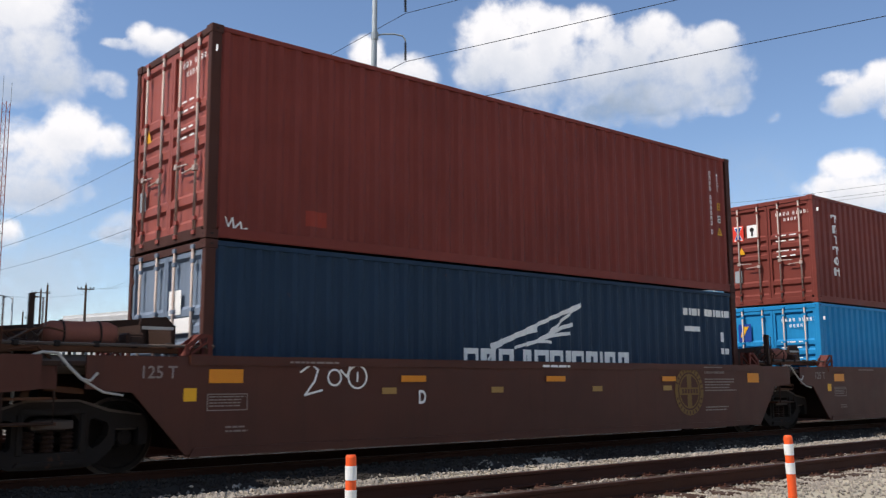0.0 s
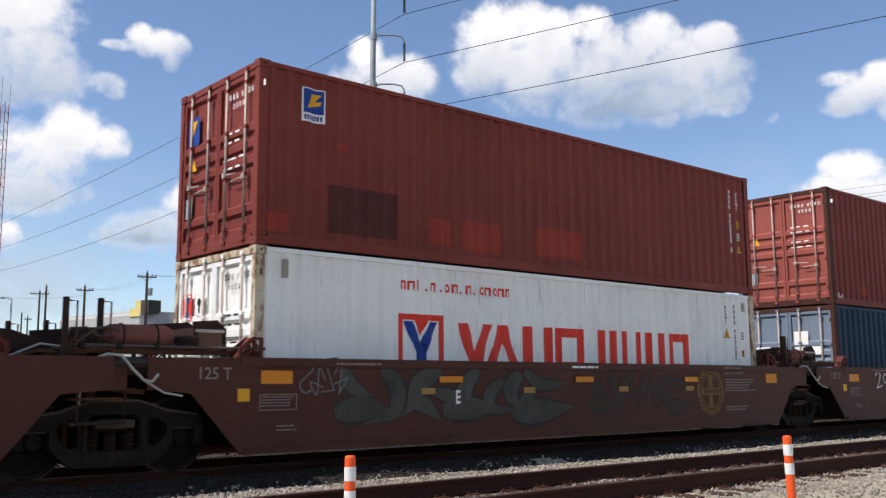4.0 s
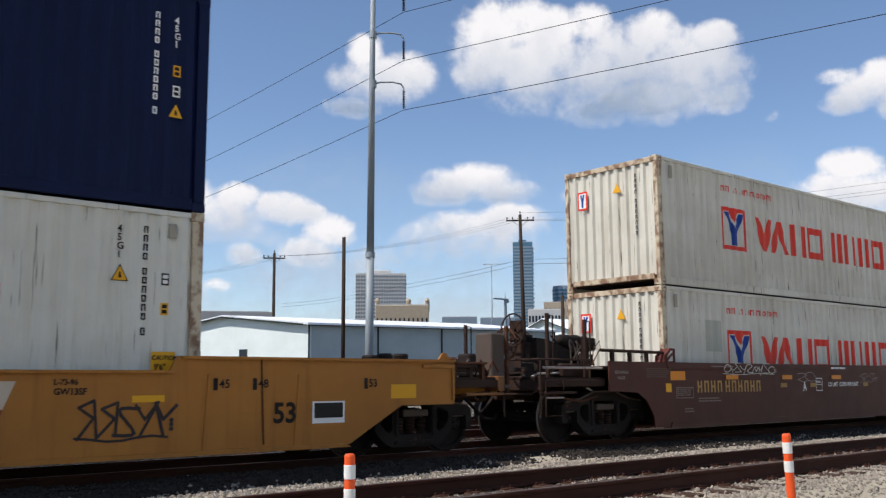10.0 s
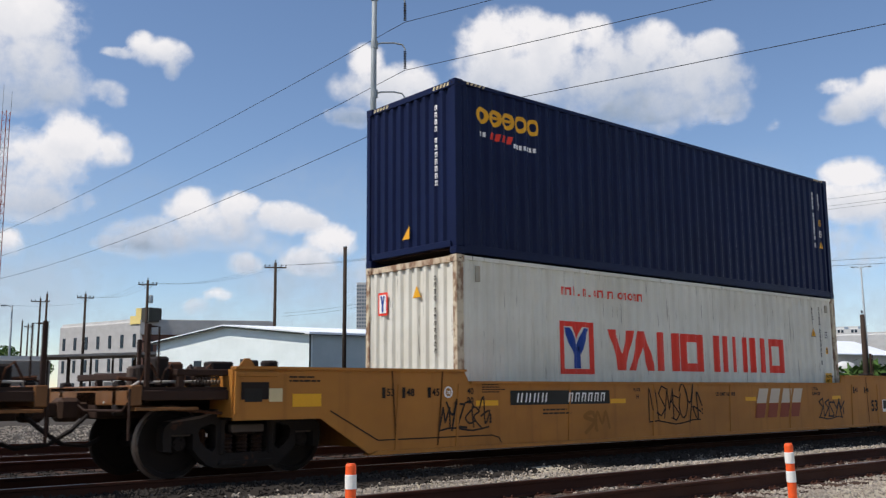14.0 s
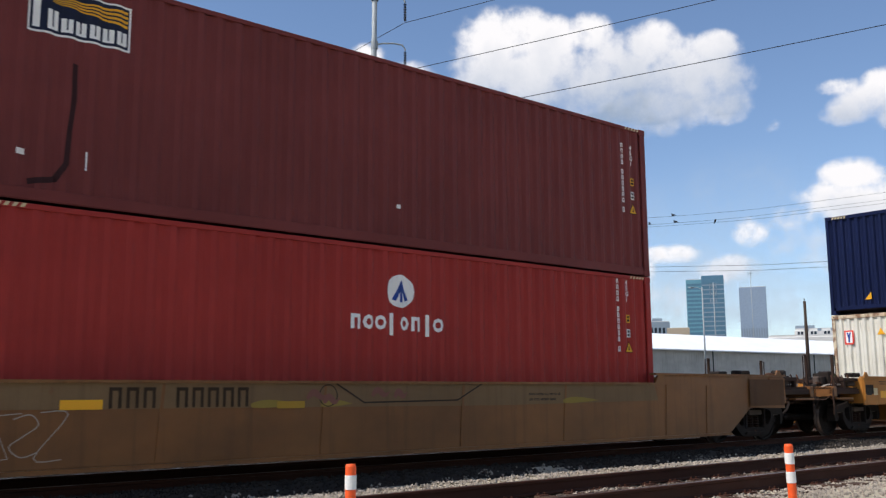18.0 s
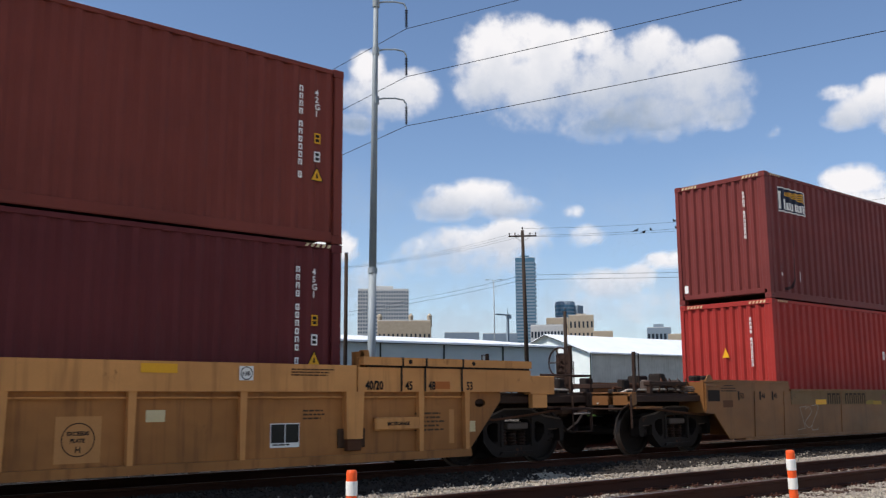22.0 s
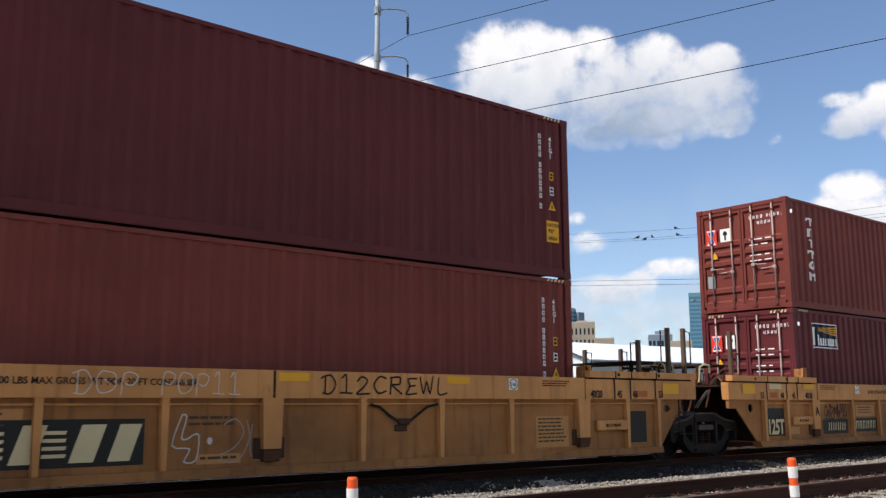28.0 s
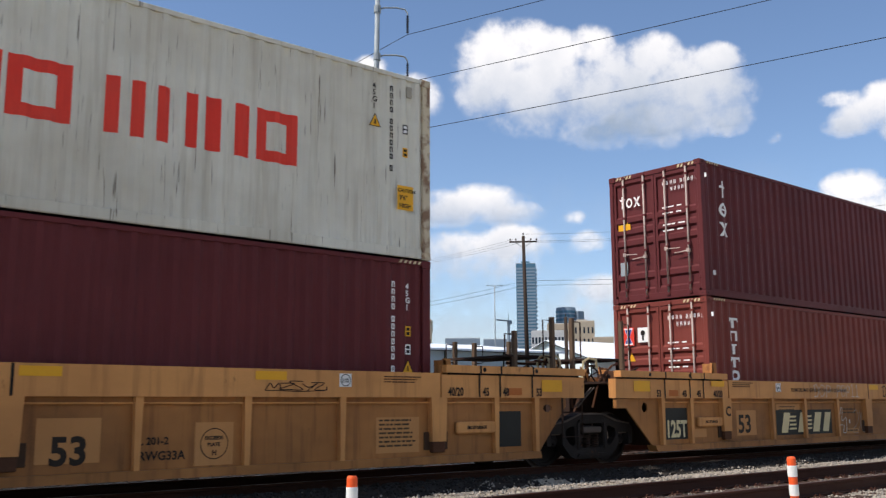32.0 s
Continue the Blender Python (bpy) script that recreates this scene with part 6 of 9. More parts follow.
def upright_blocks(c, x, z, n, w, h, step, odd=False):
    """A column of white marks, read from above."""
    p = []
    for i in range(n):
        b = z - step * i
        if odd:
            mid = x + w / 2
            if i == 0:
                p += [rect(mid - 0.04, mid + 0.04, b - h, b + 0.06), rect(x + 0.04, mid - 0.04, b - 0.09, b - 0.04), rect(mid + 0.04, x + w - 0.04, b - 0.09, b - 0.04)]
            elif i == 1:
                p += hoop(mid, b - h / 2, h * 0.52, 0.06, 18, 0.9) + [rect(x + 0.06, x + w - 0.06, b - h * 0.55, b - h * 0.42)]
            else:
                p += [slash(x, b - h, 0.09, h, w - 0.09)] + [[(x, b), (x + 0.09, b), (mid, b - h * 0.38), (mid - 0.05, b - h * 0.46)], [(mid + 0.05, b - h * 0.54), (mid, b - h * 0.62), (x + w - 0.09, b - h), (x + w, b - h)]]
        else:
            k = i % 6
            mid, t = x + w / 2, 0.075
            if k in (0, 3):
                p += [rect(x, x + w, b - 0.05, b), rect(x, x + 0.04, b - 0.085, b - 0.05), rect(x + w - 0.04, x + w, b - 0.085, b - 0.05), rect(mid - t / 2, mid + t / 2, b - h, b - 0.05)]
            elif k == 1:
                p += [rect(x + 0.03, x + 0.03 + t, b - h, b), rect(x + 0.03 + t, x + w - 0.06, b - 0.04, b), rect(x + w - 0.11, x + w - 0.05, b - h, b - 0.04)]
            elif k == 2:
                p += [rect(mid - t / 2, mid + t / 2, b - h, b), rect(mid - 0.08, mid - t / 2, b - 0.035, b), rect(mid + t / 2, mid + 0.08, b - 0.035, b)]
            elif k == 4:
                p += hoop(mid, b - h / 2, h * 0.54, 0.06, 18, 1.15)
            else:
                p += [rect(x + 0.01, x + 0.07, b - h, b), rect(x + w - 0.07, x + w - 0.01, b - h, b), rect(x + 0.07, x + w - 0.07, b - h * 0.5, b - h * 0.5 + 0.05)]
    paint_side(c, "white_mark_column", flat_bm(p), WHITE_MARK, label="column of white painted marks")


upright_blocks(c_top, 0.95, 2.20, 6, 0.29, 0.20, 0.262)
upright_blocks(t_top, 0.94, 2.20, 6, 0.29, 0.20, 0.262)
upright_blocks(x_low, 0.80, 2.50, 6, 0.32, 0.21, 0.275)
upright_blocks(x_top, 0.68, 2.46, 3, 0.30, 0.30, 0.42, True)
for c, h in ((t_top, STD), (t_low, HIGH), (x_top, HIGH), (x_low, HIGH), (b_low, HIGH), (c_top, STD)):
    code_marks(c, h, WHITE_MARK, "45G1" if h == HIGH else "42G1", 11.44, caution=c is x_top)
    if h == HIGH:
        hazard_stripes(c, h)
paint_side(x_top, "white_label", flat_bm([rect(0.36, 0.44, 0.46, 0.56)]), WHITE_MARK)


def door_labels(c, h, seed, emblem=True, dark=False):
    """Number bars, weights and small labels of a door end."""
    ink = BLACK_MARK if dark else WHITE_MARK
    r = random.Random(seed)
    x = 0.028
    paint_end(c, "number_marking", flat_bm(bars(1.45, h - 0.42, [0.016, 0.016, -0.02] * 4 + [-0.04] + [0.014, 0.014, -0.018] * 6 + [-0.03, 0.05], 0.085, 0.016)), ink, x=x)
    paint_end(c, "size_marking", flat_bm(bars(1.66, h - 0.56, [0.014, 0.014, -0.018] * 4, 0.08, 0.016)), ink, x=x)
    for k in range(4):
        zz = h - 0.92 - 0.13 * k - (0.12 if k > 1 else 0)
        paint_end(c, "weight_marking", flat_bm(bars(1.42, zz, [r.uniform(0.1, 0.2), r.uniform(0.08, 0.16), -0.04, r.uniform(0.1, 0.2)], 0.028, 0.02)), ink, x=x)
    paint_end(c, "warning_label", flat_bm([[(0.36, h - 1.26), (0.56, h - 1.26), (0.46, h - 1.08)]]), YELLOW, x=x)
    paint_end(c, "door_plate", flat_bm([rect(0.24, 0.44, 0.62, 0.92)]), GALV, x=x)
    if emblem:
        paint_end(c, "door_emblem", flat_bm([rect(0.24, 0.54, h - 0.92, h - 0.52)]), RED_MARK, x=x)
        for q, (m, k) in enumerate(((WHITE_MARK, 0.0), (BLUE_MARK, 0.03))):
            paint_end(c, "emblem_hourglass", flat_bm([[(0.27 + k, h - 0.54 - k), (0.51 - k, h - 0.54 - k), (0.42, h - 0.72)], [(0.36, h - 0.72), (0.42, h - 0.72), (0.51 - k, h - 0.90 + k), (0.27 + k, h - 0.90 + k)], [(0.27 + k, h - 0.54 - k), (0.42, h - 0.72), (0.36, h - 0.72)]]), m, x=x - 0.003 - 0.002 * q)
        paint_end(c, "door_label", flat_bm([rect(0.64, 0.92, h - 0.86, h - 0.54)]), WHITE_MARK, x=x)
        paint_end(c, "label_device", flat_bm([disc(0.78, h - 0.66, 0.06, 12), rect(0.755, 0.805, h - 0.82, h - 0.72)]), BLACK_MARK, x=x - 0.004)


door_labels(c_top, STD, 1)
door_labels(c_low, STD, 2, False)
door_labels(d_top, HIGH, 3, False)
door_labels(e_top, STD, 4, False)
door_labels(e_low, STD, 5, True, True)
door_labels(t_top, STD, 6)
door_labels(t_low, HIGH, 7)
door_labels(x_top, HIGH, 8, False)
door_labels(x_low, HIGH, 9)
for c, h in ((e_top, STD), (c_low, STD)):
    paint_end(c, "door_sign", flat_bm([rect(0.26, 0.62, h - 0.86, h - 0.42)]), BLUE_MARK, x=0.027)
    paint_end(c, "door_sign_flash", flat_bm([[(0.32, h - 0.74), (0.40, h - 0.74), (0.56, h - 0.48), (0.40, h - 0.48)]]), YELLOW, x=0.022)
paint_end(x_top, "white_mark_column", flat_bm([rect(0.33, 0.38, HIGH - 0.76, HIGH - 0.48), rect(0.28, 0.33, HIGH - 0.58, HIGH - 0.54), rect(0.38, 0.43, HIGH - 0.58, HIGH - 0.54), slash(0.66, HIGH - 0.76, 0.05, 0.22, 0.13), slash(0.79, HIGH - 0.76, 0.05, 0.22, -0.13)] + hoop(0.54, HIGH - 0.65, 0.11, 0.045, 14, 0.8)), WHITE_MARK, x=0.027)
paint_end(x_top, "yellow_plate", flat_bm([rect(0.22, 0.55, HIGH - 1.26, HIGH - 1.12)]), YELLOW, x=0.027)

# ---- paint on the cars ----
TEAL = surface("grey_teal_spray_paint", rgb("54544d"), rgb("2f2c29"), 0.75, spots=0.5, streak=0.8, stain=1.0, scale=2.0)
FAINT = surface("faint_chalk", rgb("a39a90"), rgb("6e645b"), 0.8)
CHALK = surface("chalky_white_spray", rgb("cdc6ba"), rgb("a0978b"), 0.8)
INK = surface("black_spray_paint", rgb("2a221d"), rgb("40342a"), 0.75)
FADED_INK = surface("faded_brown_stencil", rgb("4e3a26"), rgb("5e462c"), 0.7)
PANEL = surface("black_number_panel", rgb("26241f"), rgb("1a1816"), 0.55)
ASH = surface("dark_grey_spray_paint", rgb("3a3230"), rgb("2c2524"), 0.75)


def blade(pts, width, x0, z0, sx, sz):
    """One sprayed blade: a curve that swells in the middle and runs out to points."""
    c = smooth([(x0 + u * sx, z0 + v * sz) for u, v in pts], 6)
    n, edge = len(c), ([], [])
    for i, (u, v) in enumerate(c):
        (a, b), (p, q) = c[max(0, i - 1)], c[min(n - 1, i + 1)]
        l = math.hypot(p - a, q - b) or 1.0
        w = width * (0.12 + 0.88 * math.sin(math.pi * min(1.0, 0.12 + 0.95 * i / (n - 1))))
        edge[0].append((u - (q - b) / l * w / 2, v + (p - a) / l * w / 2))
        edge[1].append((u + (q - b) / l * w / 2, v - (p - a) / l * w / 2))
    return [[edge[0][i], edge[0][i + 1], edge[1][i + 1], edge[1][i]] for i in range(n - 1)]


BLADES = (((0.03, 0.98), (0.06, 0.70), (0.13, 0.55)), ((0.17, 0.98), (0.22, 0.70), (0.21, 0.30), (0.10, 0.12)), ((0.0, 0.30), (0.10, 0.36), (0.20, 0.30)),
          ((0.26, 0.50), (0.33, 0.38), (0.39, 0.14)), ((0.39, 0.96), (0.31, 0.75), (0.28, 0.45), (0.24, 0.22)), ((0.36, 0.62), (0.46, 0.50), (0.52, 0.56)),
          ((0.55, 1.0), (0.50, 0.72), (0.46, 0.40), (0.42, 0.06)), ((0.40, 0.30), (0.52, 0.32), (0.62, 0.30)), ((0.66, 0.80), (0.60, 0.55), (0.61, 0.30), (0.72, 0.28)),
          ((0.74, 0.92), (0.69, 0.60), (0.74, 0.30)), ((0.76, 0.95), (0.84, 0.72), (0.96, 0.74)), ((0.80, 0.62), (0.76, 0.36), (0.90, 0.28), (1.0, 0.30)), ((0.70, 0.22), (0.82, 0.20), (0.95, 0.22)))


def burner(car, x0, x1, z0, z1, material, width, pick):
    """A wide sprayed piece: dark-edged blades of dull paint laid over one another."""
    for k, (m, w) in enumerate(((ASH, width * 1.35), (material, width))):
        p = []
        for i, pts in enumerate(BLADES):
            if i % pick != pick - 1 or pick == 1:
                p += blade(pts, w * (0.75 + 0.5 * ((i * 7) % 5) / 4), x0, z0, x1 - x0, z1 - z0)
        paint_side(car, "graffiti", flat_bm(p), m, y=-1.503, wavy=False, proud=0.001 + 0.0028 * k, label="broad sprayed graffiti piece")


# slate unit D: chalk loops
paint_side(car_d, "chalk_scribble", flat_bm(stroke([(1.28, 1.22), (1.45, 1.33), (1.55, 1.25), (1.50, 1.1), (1.35, 0.92), (1.62, 0.98)], 0.028) + hoop(1.82, 1.15, 0.12, 0.028, 16) + stroke([(1.92, 1.25), (2.02, 1.16), (2.08, 1.32)], 0.028) + hoop(2.2, 1.16, 0.17, 0.028, 20) + stroke([(2.2, 1.1), (2.2, 1.22)], 0.028)), WHITE_MARK, y=-1.504, wavy=False, label="chalked loops and rings")
burner(car_e, 1.10, 5.95, 0.42, 1.30, TEAL, 0.27, 1)
burner(car_e, 6.35, 9.45, 0.45, 1.27, surface("umber_spray_paint", rgb("483a30"), rgb("382b24"), 0.75), 0.20, 4)
scrawl(car_e, 0.50, 0.92, 0.75, 0.40, surface("dull_blue_grey_spray", rgb("6a6f70"), rgb("55595a"), 0.8), 0.024, 13, 4, tail=False)
scrawl(car_a, 4.4, 1.05, 0.8, 0.22, FAINT, 0.012, 16, 2, tail=False)
scrawl(car_a, 7.3, 1.02, 0.9, 0.2, FAINT, 0.01, 17, 4, tail=False)
scrawl(car_a, 1.5, 1.22, 1.9, 0.17, CHALK, 0.016, 15, 9, y=-1.534)
p = []
for k in range(10):
    gx = 0.64 + 0.228 * k + (0.05 if k > 3 else 0)
    p += [rect(gx, gx + 0.045, 0.84, 1.07), rect(gx + 0.11, gx + 0.155, 0.84, 1.07), rect(gx + 0.045, gx + 0.11, 1.03 if k % 2 else 0.935, 1.07 if k % 2 else 0.975)]
paint_side(car_a, "number_marking", flat_bm(p), surface("gold_stencil_paint", rgb("b8925a"), rgb("8a6a3e"), 0.7), y=-1.504, wavy=False)
small_print(car_a, 0.66, 0.74, 2, 0.03, 0.9, DIM_MARK, seed=21)
words(car_a, "LD LMT 122700 PER UNIT", 5.78, 0.93, 0.13, WHITE_MARK)
paint_side(car_a, "plate_frame", flat_bm([rect(5.22, 5.5, 1.10, 1.115), rect(5.22, 5.5, 0.83, 0.845), rect(5.22, 5.235, 0.845, 1.10), rect(5.485, 5.5, 0.845, 1.10), rect(5.235, 5.485, 0.965, 0.975)]), WHITE_MARK, y=-1.504, wavy=False)
words(car_a, "PLATE", 5.25, 1.01, 0.06, WHITE_MARK)
for c, ld in ((car_e, "LOAD LIMIT 122400 PER UNIT"), (car_d, "LOAD LIMIT 122300 PER UNIT")):
    words(c, "2 INCH H F COMP SHOES", 10.5, 1.24, 0.06, DIM_MARK)
words(car_a, "RETAINING", -1.85, 1.20, 0.075, DIM_MARK)
words(car_a, "VALVE", -1.78, 1.10, 0.075, DIM_MARK)
DULL = surface("worn_grey_stencil", rgb("6a5a50"), rgb("4a3b33"), 0.8)
small_print(car_a, -0.95, 1.30, 5, 0.022, 0.8, DULL, seed=23)

# the mustard car
sticker(car_s, 0.86, 3.30, 0.85, 1.08, PANEL, "number_panel", label="black number panel")
paint_side(car_s, "number_marking", flat_bm([slash(1.0 + 0.19 * i + k, 0.89, 0.03, 0.15, 0.03) for i in range(4) for k in (0, 0.085)] + [slash(2.22 + 0.165 * i + k, 0.89, 0.028, 0.15, 0.03) for i in range(6) for k in (0, 0.075)] + [rect(2.25 + 0.165 * i, 2.33 + 0.165 * i, 1.015, 1.04) for i in range(6)]), WHITE_MARK, y=-1.508, wavy=False)
for tx, tw in ((0.12, 0.47), (3.32, 0.42), (7.6, 0.4), (11.2, 0.4)):
    sticker(car_s, tx, tx + tw, 0.85, 0.93, YELLOW)
for tx, tt in ((-1.66, "53"), (-1.30, "48"), (-0.82, "45"), (12.25, "45"), (12.8, "48"), (14.55, "53")):
    words(car_s, tt, tx + 0.06, 1.01, 0.15, BLACK_MARK)
    sticker(car_s, tx - 0.02, tx + 0.04, 0.98, 1.13, BLACK_MARK, "gauge_stripe")
words(car_s, "40", -0.06, 1.03, 0.13, BLACK_MARK)
words(car_s, "20", -0.06, 0.89, 0.13, BLACK_MARK)
words(car_s, "53", 13.08, 0.56, 0.36, BLACK_MARK, bold=0.01)
sticker(car_s, 13.68, 14.2, 0.53, 0.82, WHITE_MARK, "window_label")
sticker(car_s, 13.71, 14.17, 0.60, 0.80, PANEL, "window_label_field", y=-1.508)
sticker(car_s, 15.0, 15.46, 0.84, 1.04, YELLOW)
sticker(car_s, -3.15, -2.7, 0.88, 1.05, YELLOW)
sticker(car_s, -3.5, -3.3, 0.95, 1.12, CREAM, "defect_card_holder")
sticker(car_s, -3.85, -3.6, 0.95, 1.12, PANEL, "dark_plate")
paint_side(car_s, "round_plate", flat_bm(hoop(-0.44, 1.06, 0.085, 0.014) + hoop(-0.44, 1.06, 0.068, 0.008)), WHITE_MARK, y=-1.504, wavy=False)
words(car_s, "110", -0.51, 1.03, 0.075, WHITE_MARK)
TWO = surface("faded_white_red_emblem", rgb("c9b9a4"), rgb("a08a72"), 0.65)
TWO_RED = surface("faded_red_emblem", rgb("8a4430"), rgb("74402c"), 0.65)
for a in (8.02, 8.50, 8.98, 9.42):
    paint_side(car_s, "emblem_upper", flat_bm([slash(a, 0.80, 0.36, 0.30, 0.12)]), TWO, y=-1.504, wavy=False)
    paint_side(car_s, "emblem_lower", flat_bm([slash(a - 0.10, 0.50, 0.36, 0.29, 0.10)]), TWO_RED, y=-1.507, wavy=False)
scrawl(car_s, -0.62, 0.55, 1.0, 0.36, INK, 0.032, 31, 6)
scrawl(car_s, 4.4, 0.55, 1.6, 0.55, INK, 0.03, 32, 7)
scrawl(car_s, 10.55, 0.48, 1.1, 0.36, ASH, 0.035, 33, 5)
scrawl(car_s, 2.6, 0.42, 0.6, 0.34, surface("faded_brown_spray", rgb("8d5f28"), rgb("7a5224"), 0.7), 0.06, 34, 2)
small_print(car_s, 0.25, 1.18, 4, 0.022, 0.5, INK, seed=31)
small_print(car_s, 1.6, 0.78, 2, 0.035, 0.8, INK, seed=32)
words(car_s, "LD LMT 161,900", 6.55, 0.96, 0.10, INK)
words(car_s, "L-73-96", 10.3, 1.06, 0.085, INK)
words(car_s, "GW13SF", 10.3, 0.95, 0.10, INK)
small_print(car_s, -3.2, 1.28, 2, 0.03, 0.5, INK, seed=36)
words(car_s, "PLATE", 3.97, 1.06, 0.07, INK)
words(car_s, "H", 4.05, 0.93, 0.10, INK)
# welded seams and a patch plate
for sx, lean in ((-1.5, 0.08), (-0.55, -0.1), (12.9, 0.05)):
    paint_side(car_s, "weld_seam", flat_bm(stroke([(sx, 1.36), (sx + lean * 0.4, 0.9), (sx + lean, 0.3)], 0.03)), surface("seam_grime", rgb("5f3a18"), rgb("4a2d14"), 0.8), y=-1.503, wavy=False)
paint_side(car_s, "patch_edge", flat_bm(stroke([(-2.55, 0.82), (-1.75, 0.40), (0.45, 0.40), (0.6, 0.36), (0.65, 0.28)], 0.018)), INK, y=-1.503, wavy=False)

# the grimy ochre car
# flat strake; the light on the tilted upper side is put into its colour
profile_both("upper_strake", car_f, [(0.05, 0.90), (4.4, 0.88), (7.9, 0.86), (11.9, 0.90), (11.8, 1.19), (0.05, 1.19)], surface("lit_ochre_paint", rgb("7a6144"), rgb("53402a"), 0.7, spots=0.3, streak=0.5), 1.508, 0.01)
# a darker sheet over the front corner paints the shade at this end
sticker(car_f, 14.95, 16.28, 0.76, 1.30, surface("shaded_ochre_paint", rgb("5c3e24"), rgb("38261a"), 0.7, spots=0.3, streak=0.5), "shade_panel", y=-1.534, label="end panel darkened with painted shade")
sticker(car_f, 1.07, 1.55, 0.89, 1.0, YELLOW, y=-1.512)
sticker(car_f, 3.83, 4.25, 0.87, 0.96, surface("worn_yellow_film", rgb("a8842c"), rgb("8a6a24"), 0.6), y=-1.512)
paint_side(car_f, "number_marking", flat_bm([q for i in range(9) if i != 3 for q in (rect(1.62 + 0.205 * i, 1.66 + 0.205 * i, 0.90, 1.14), rect(1.73 + 0.205 * i, 1.77 + 0.205 * i, 0.90, 1.14), rect(1.66 + 0.205 * i, 1.73 + 0.205 * i, 1.10, 1.14))]), surface("faded_black_stencil", rgb("2e2114"), rgb("3c2b18"), 0.7), y=-1.512, wavy=False)
for tx, tt in ((-1.98, "53"), (-1.18, "48"), (-0.70, "45"), (0.08, "40")):
    words(car_f, tt, tx + 0.05, 1.04, 0.14, INK)
    sticker(car_f, tx - 0.03, tx + 0.03, 1.0, 1.18, INK, "gauge_stripe")
scrawl(car_f, 0.25, 0.36, 0.8, 0.45, FAINT, 0.012, 41, 3, y=-1.512, tail=False)
PINK = surface("dull_pink_spray", rgb("7d5048"), rgb("64463a"), 0.7)
for bx, bz, bw in ((4.28, 1.02, 0.22), (4.55, 0.96, 0.16), (5.35, 1.05, 0.2), (5.75, 1.03, 0.14)):
    paint_side(car_f, "graffiti", flat_bm(blade([(0, 0.2), (0.3, 0.8), (0.7, 0.3), (1, 0.7)], 0.09, bx, bz - 0.06, bw * 1.6, 0.14)), PINK, y=-1.512, wavy=False, label="faded pink sprayed smudge")
paint_side(car_f, "round_stencil", flat_bm(hoop(4.62, 1.03, 0.15, 0.014, 24)), INK, y=-1.512, wavy=False)
for bx, bw in ((3.45, 0.75), (4.5, 0.5), (9.3, 0.9)):
    paint_side(car_f, "graffiti", flat_bm(blade([(0, 0.4), (0.4, 0.65), (1, 0.5)], 0.10, bx, 0.88, bw, 0.08)), surface("dusty_yellow_film", rgb("8f7a38"), rgb("6d5a2c"), 0.7), y=-1.511, wavy=False, label="smeared dusty yellow paint")
paint_side(car_f, "patch_edge", flat_bm(stroke([(4.75, 1.19), (5.22, 0.93), (6.95, 0.95), (7.45, 1.19)], 0.022)), INK, y=-1.511, wavy=False)
small_print(car_f, -2.6, 1.30, 3, 0.03, 0.6, INK, seed=43)
small_print(car_f, 8.5, 1.05, 2, 0.05, 0.9, INK, seed=44)
sticker(car_f, -2.55, -2.2, 0.86, 1.0, surface("brown_plate", rgb("5c3a22"), rgb("4a2f1c"), 0.7), "brown_plate")

# the tan units
for c, letter in ((car_t, "A"), (car_x, "C"), (car_b, "B")):
    sticker(c, -1.72, -1.02, 0.40, 0.98, PANEL, "black_panel", y=-1.424, label="black painted panel")
    words(c, "125T", -1.70, 0.45, 0.42, CREAM, y=-1.428, squeeze=0.74, bold=0.015)
    for px, pw, pz, ph in ((2.2, 0.95, 0.78, 0.26), (11.14, 0.78, 0.38, 0.50) if c is not car_t else (13.42, 0.7, 0.40, 0.5), (-0.9, 0.5, 0.42, 0.16), (5.2, 0.6, 0.36, 0.12)):
        sticker(c, px, px + pw, pz, pz + ph, TAN_CLEAN, "clean_patch", y=-1.4215)
    small_print(c, 2.3, 1.0, 3, 0.035, 0.75, FADED_INK, y=-1.424, seed=61)
    small_print(c, 5.25, 0.45, 1, 0.045, 0.5, FADED_INK, y=-1.424, seed=62)
    words(c, letter, 0.13, 0.82, 0.26, BLACK_MARK, y=-1.529, bold=0.008)
    words(c, "52,900 LBS MAX GROSS WT FOR 20 FT CONTAINER", 2.66, 1.31, 0.108, BLACK_MARK, y=-1.524, bold=0.002)
    sticker(c, 13.42, 14.02, 0.40, 0.95, PANEL if c is not car_t else TAN_LOW, "black_panel", y=-1.424)
    if c is not car_t:
        small_print(c, 11.19, 0.85, 7, 0.035, 0.68, FADED_INK, y=-1.424, seed=50)
    for qx in (2.05, 10.44):
        paint_side(c, "round_plate", flat_bm([rect(qx, qx + 0.20, 1.30, 1.48)]), WHITE_MARK, y=-1.524, wavy=False)
        words(c, "110", qx + 0.035, 1.36, 0.075, BLACK_MARK, y=-1.529)
        paint_side(c, "round_plate_ring", flat_bm(hoop(qx + 0.10, 1.39, 0.085, 0.012)), BLACK_MARK, y=-1.529, wavy=False)
words(car_t, "53", 6.68, 0.47, 0.50, BLACK_MARK, y=-1.424, bold=0.012)
words(car_b, "53", 6.67, 0.41, 0.43, BLACK_MARK, y=-1.424, bold=0.014)
words(car_x, "53", 0.70, 0.48, 0.50, BLACK_MARK, y=-1.424, bold=0.012)
words(car_b, "L 201-2", 7.69, 0.60, 0.12, BLACK_MARK, y=-1.424)
words(car_b, "RWG33A", 7.69, 0.42, 0.145, BLACK_MARK, y=-1.424)
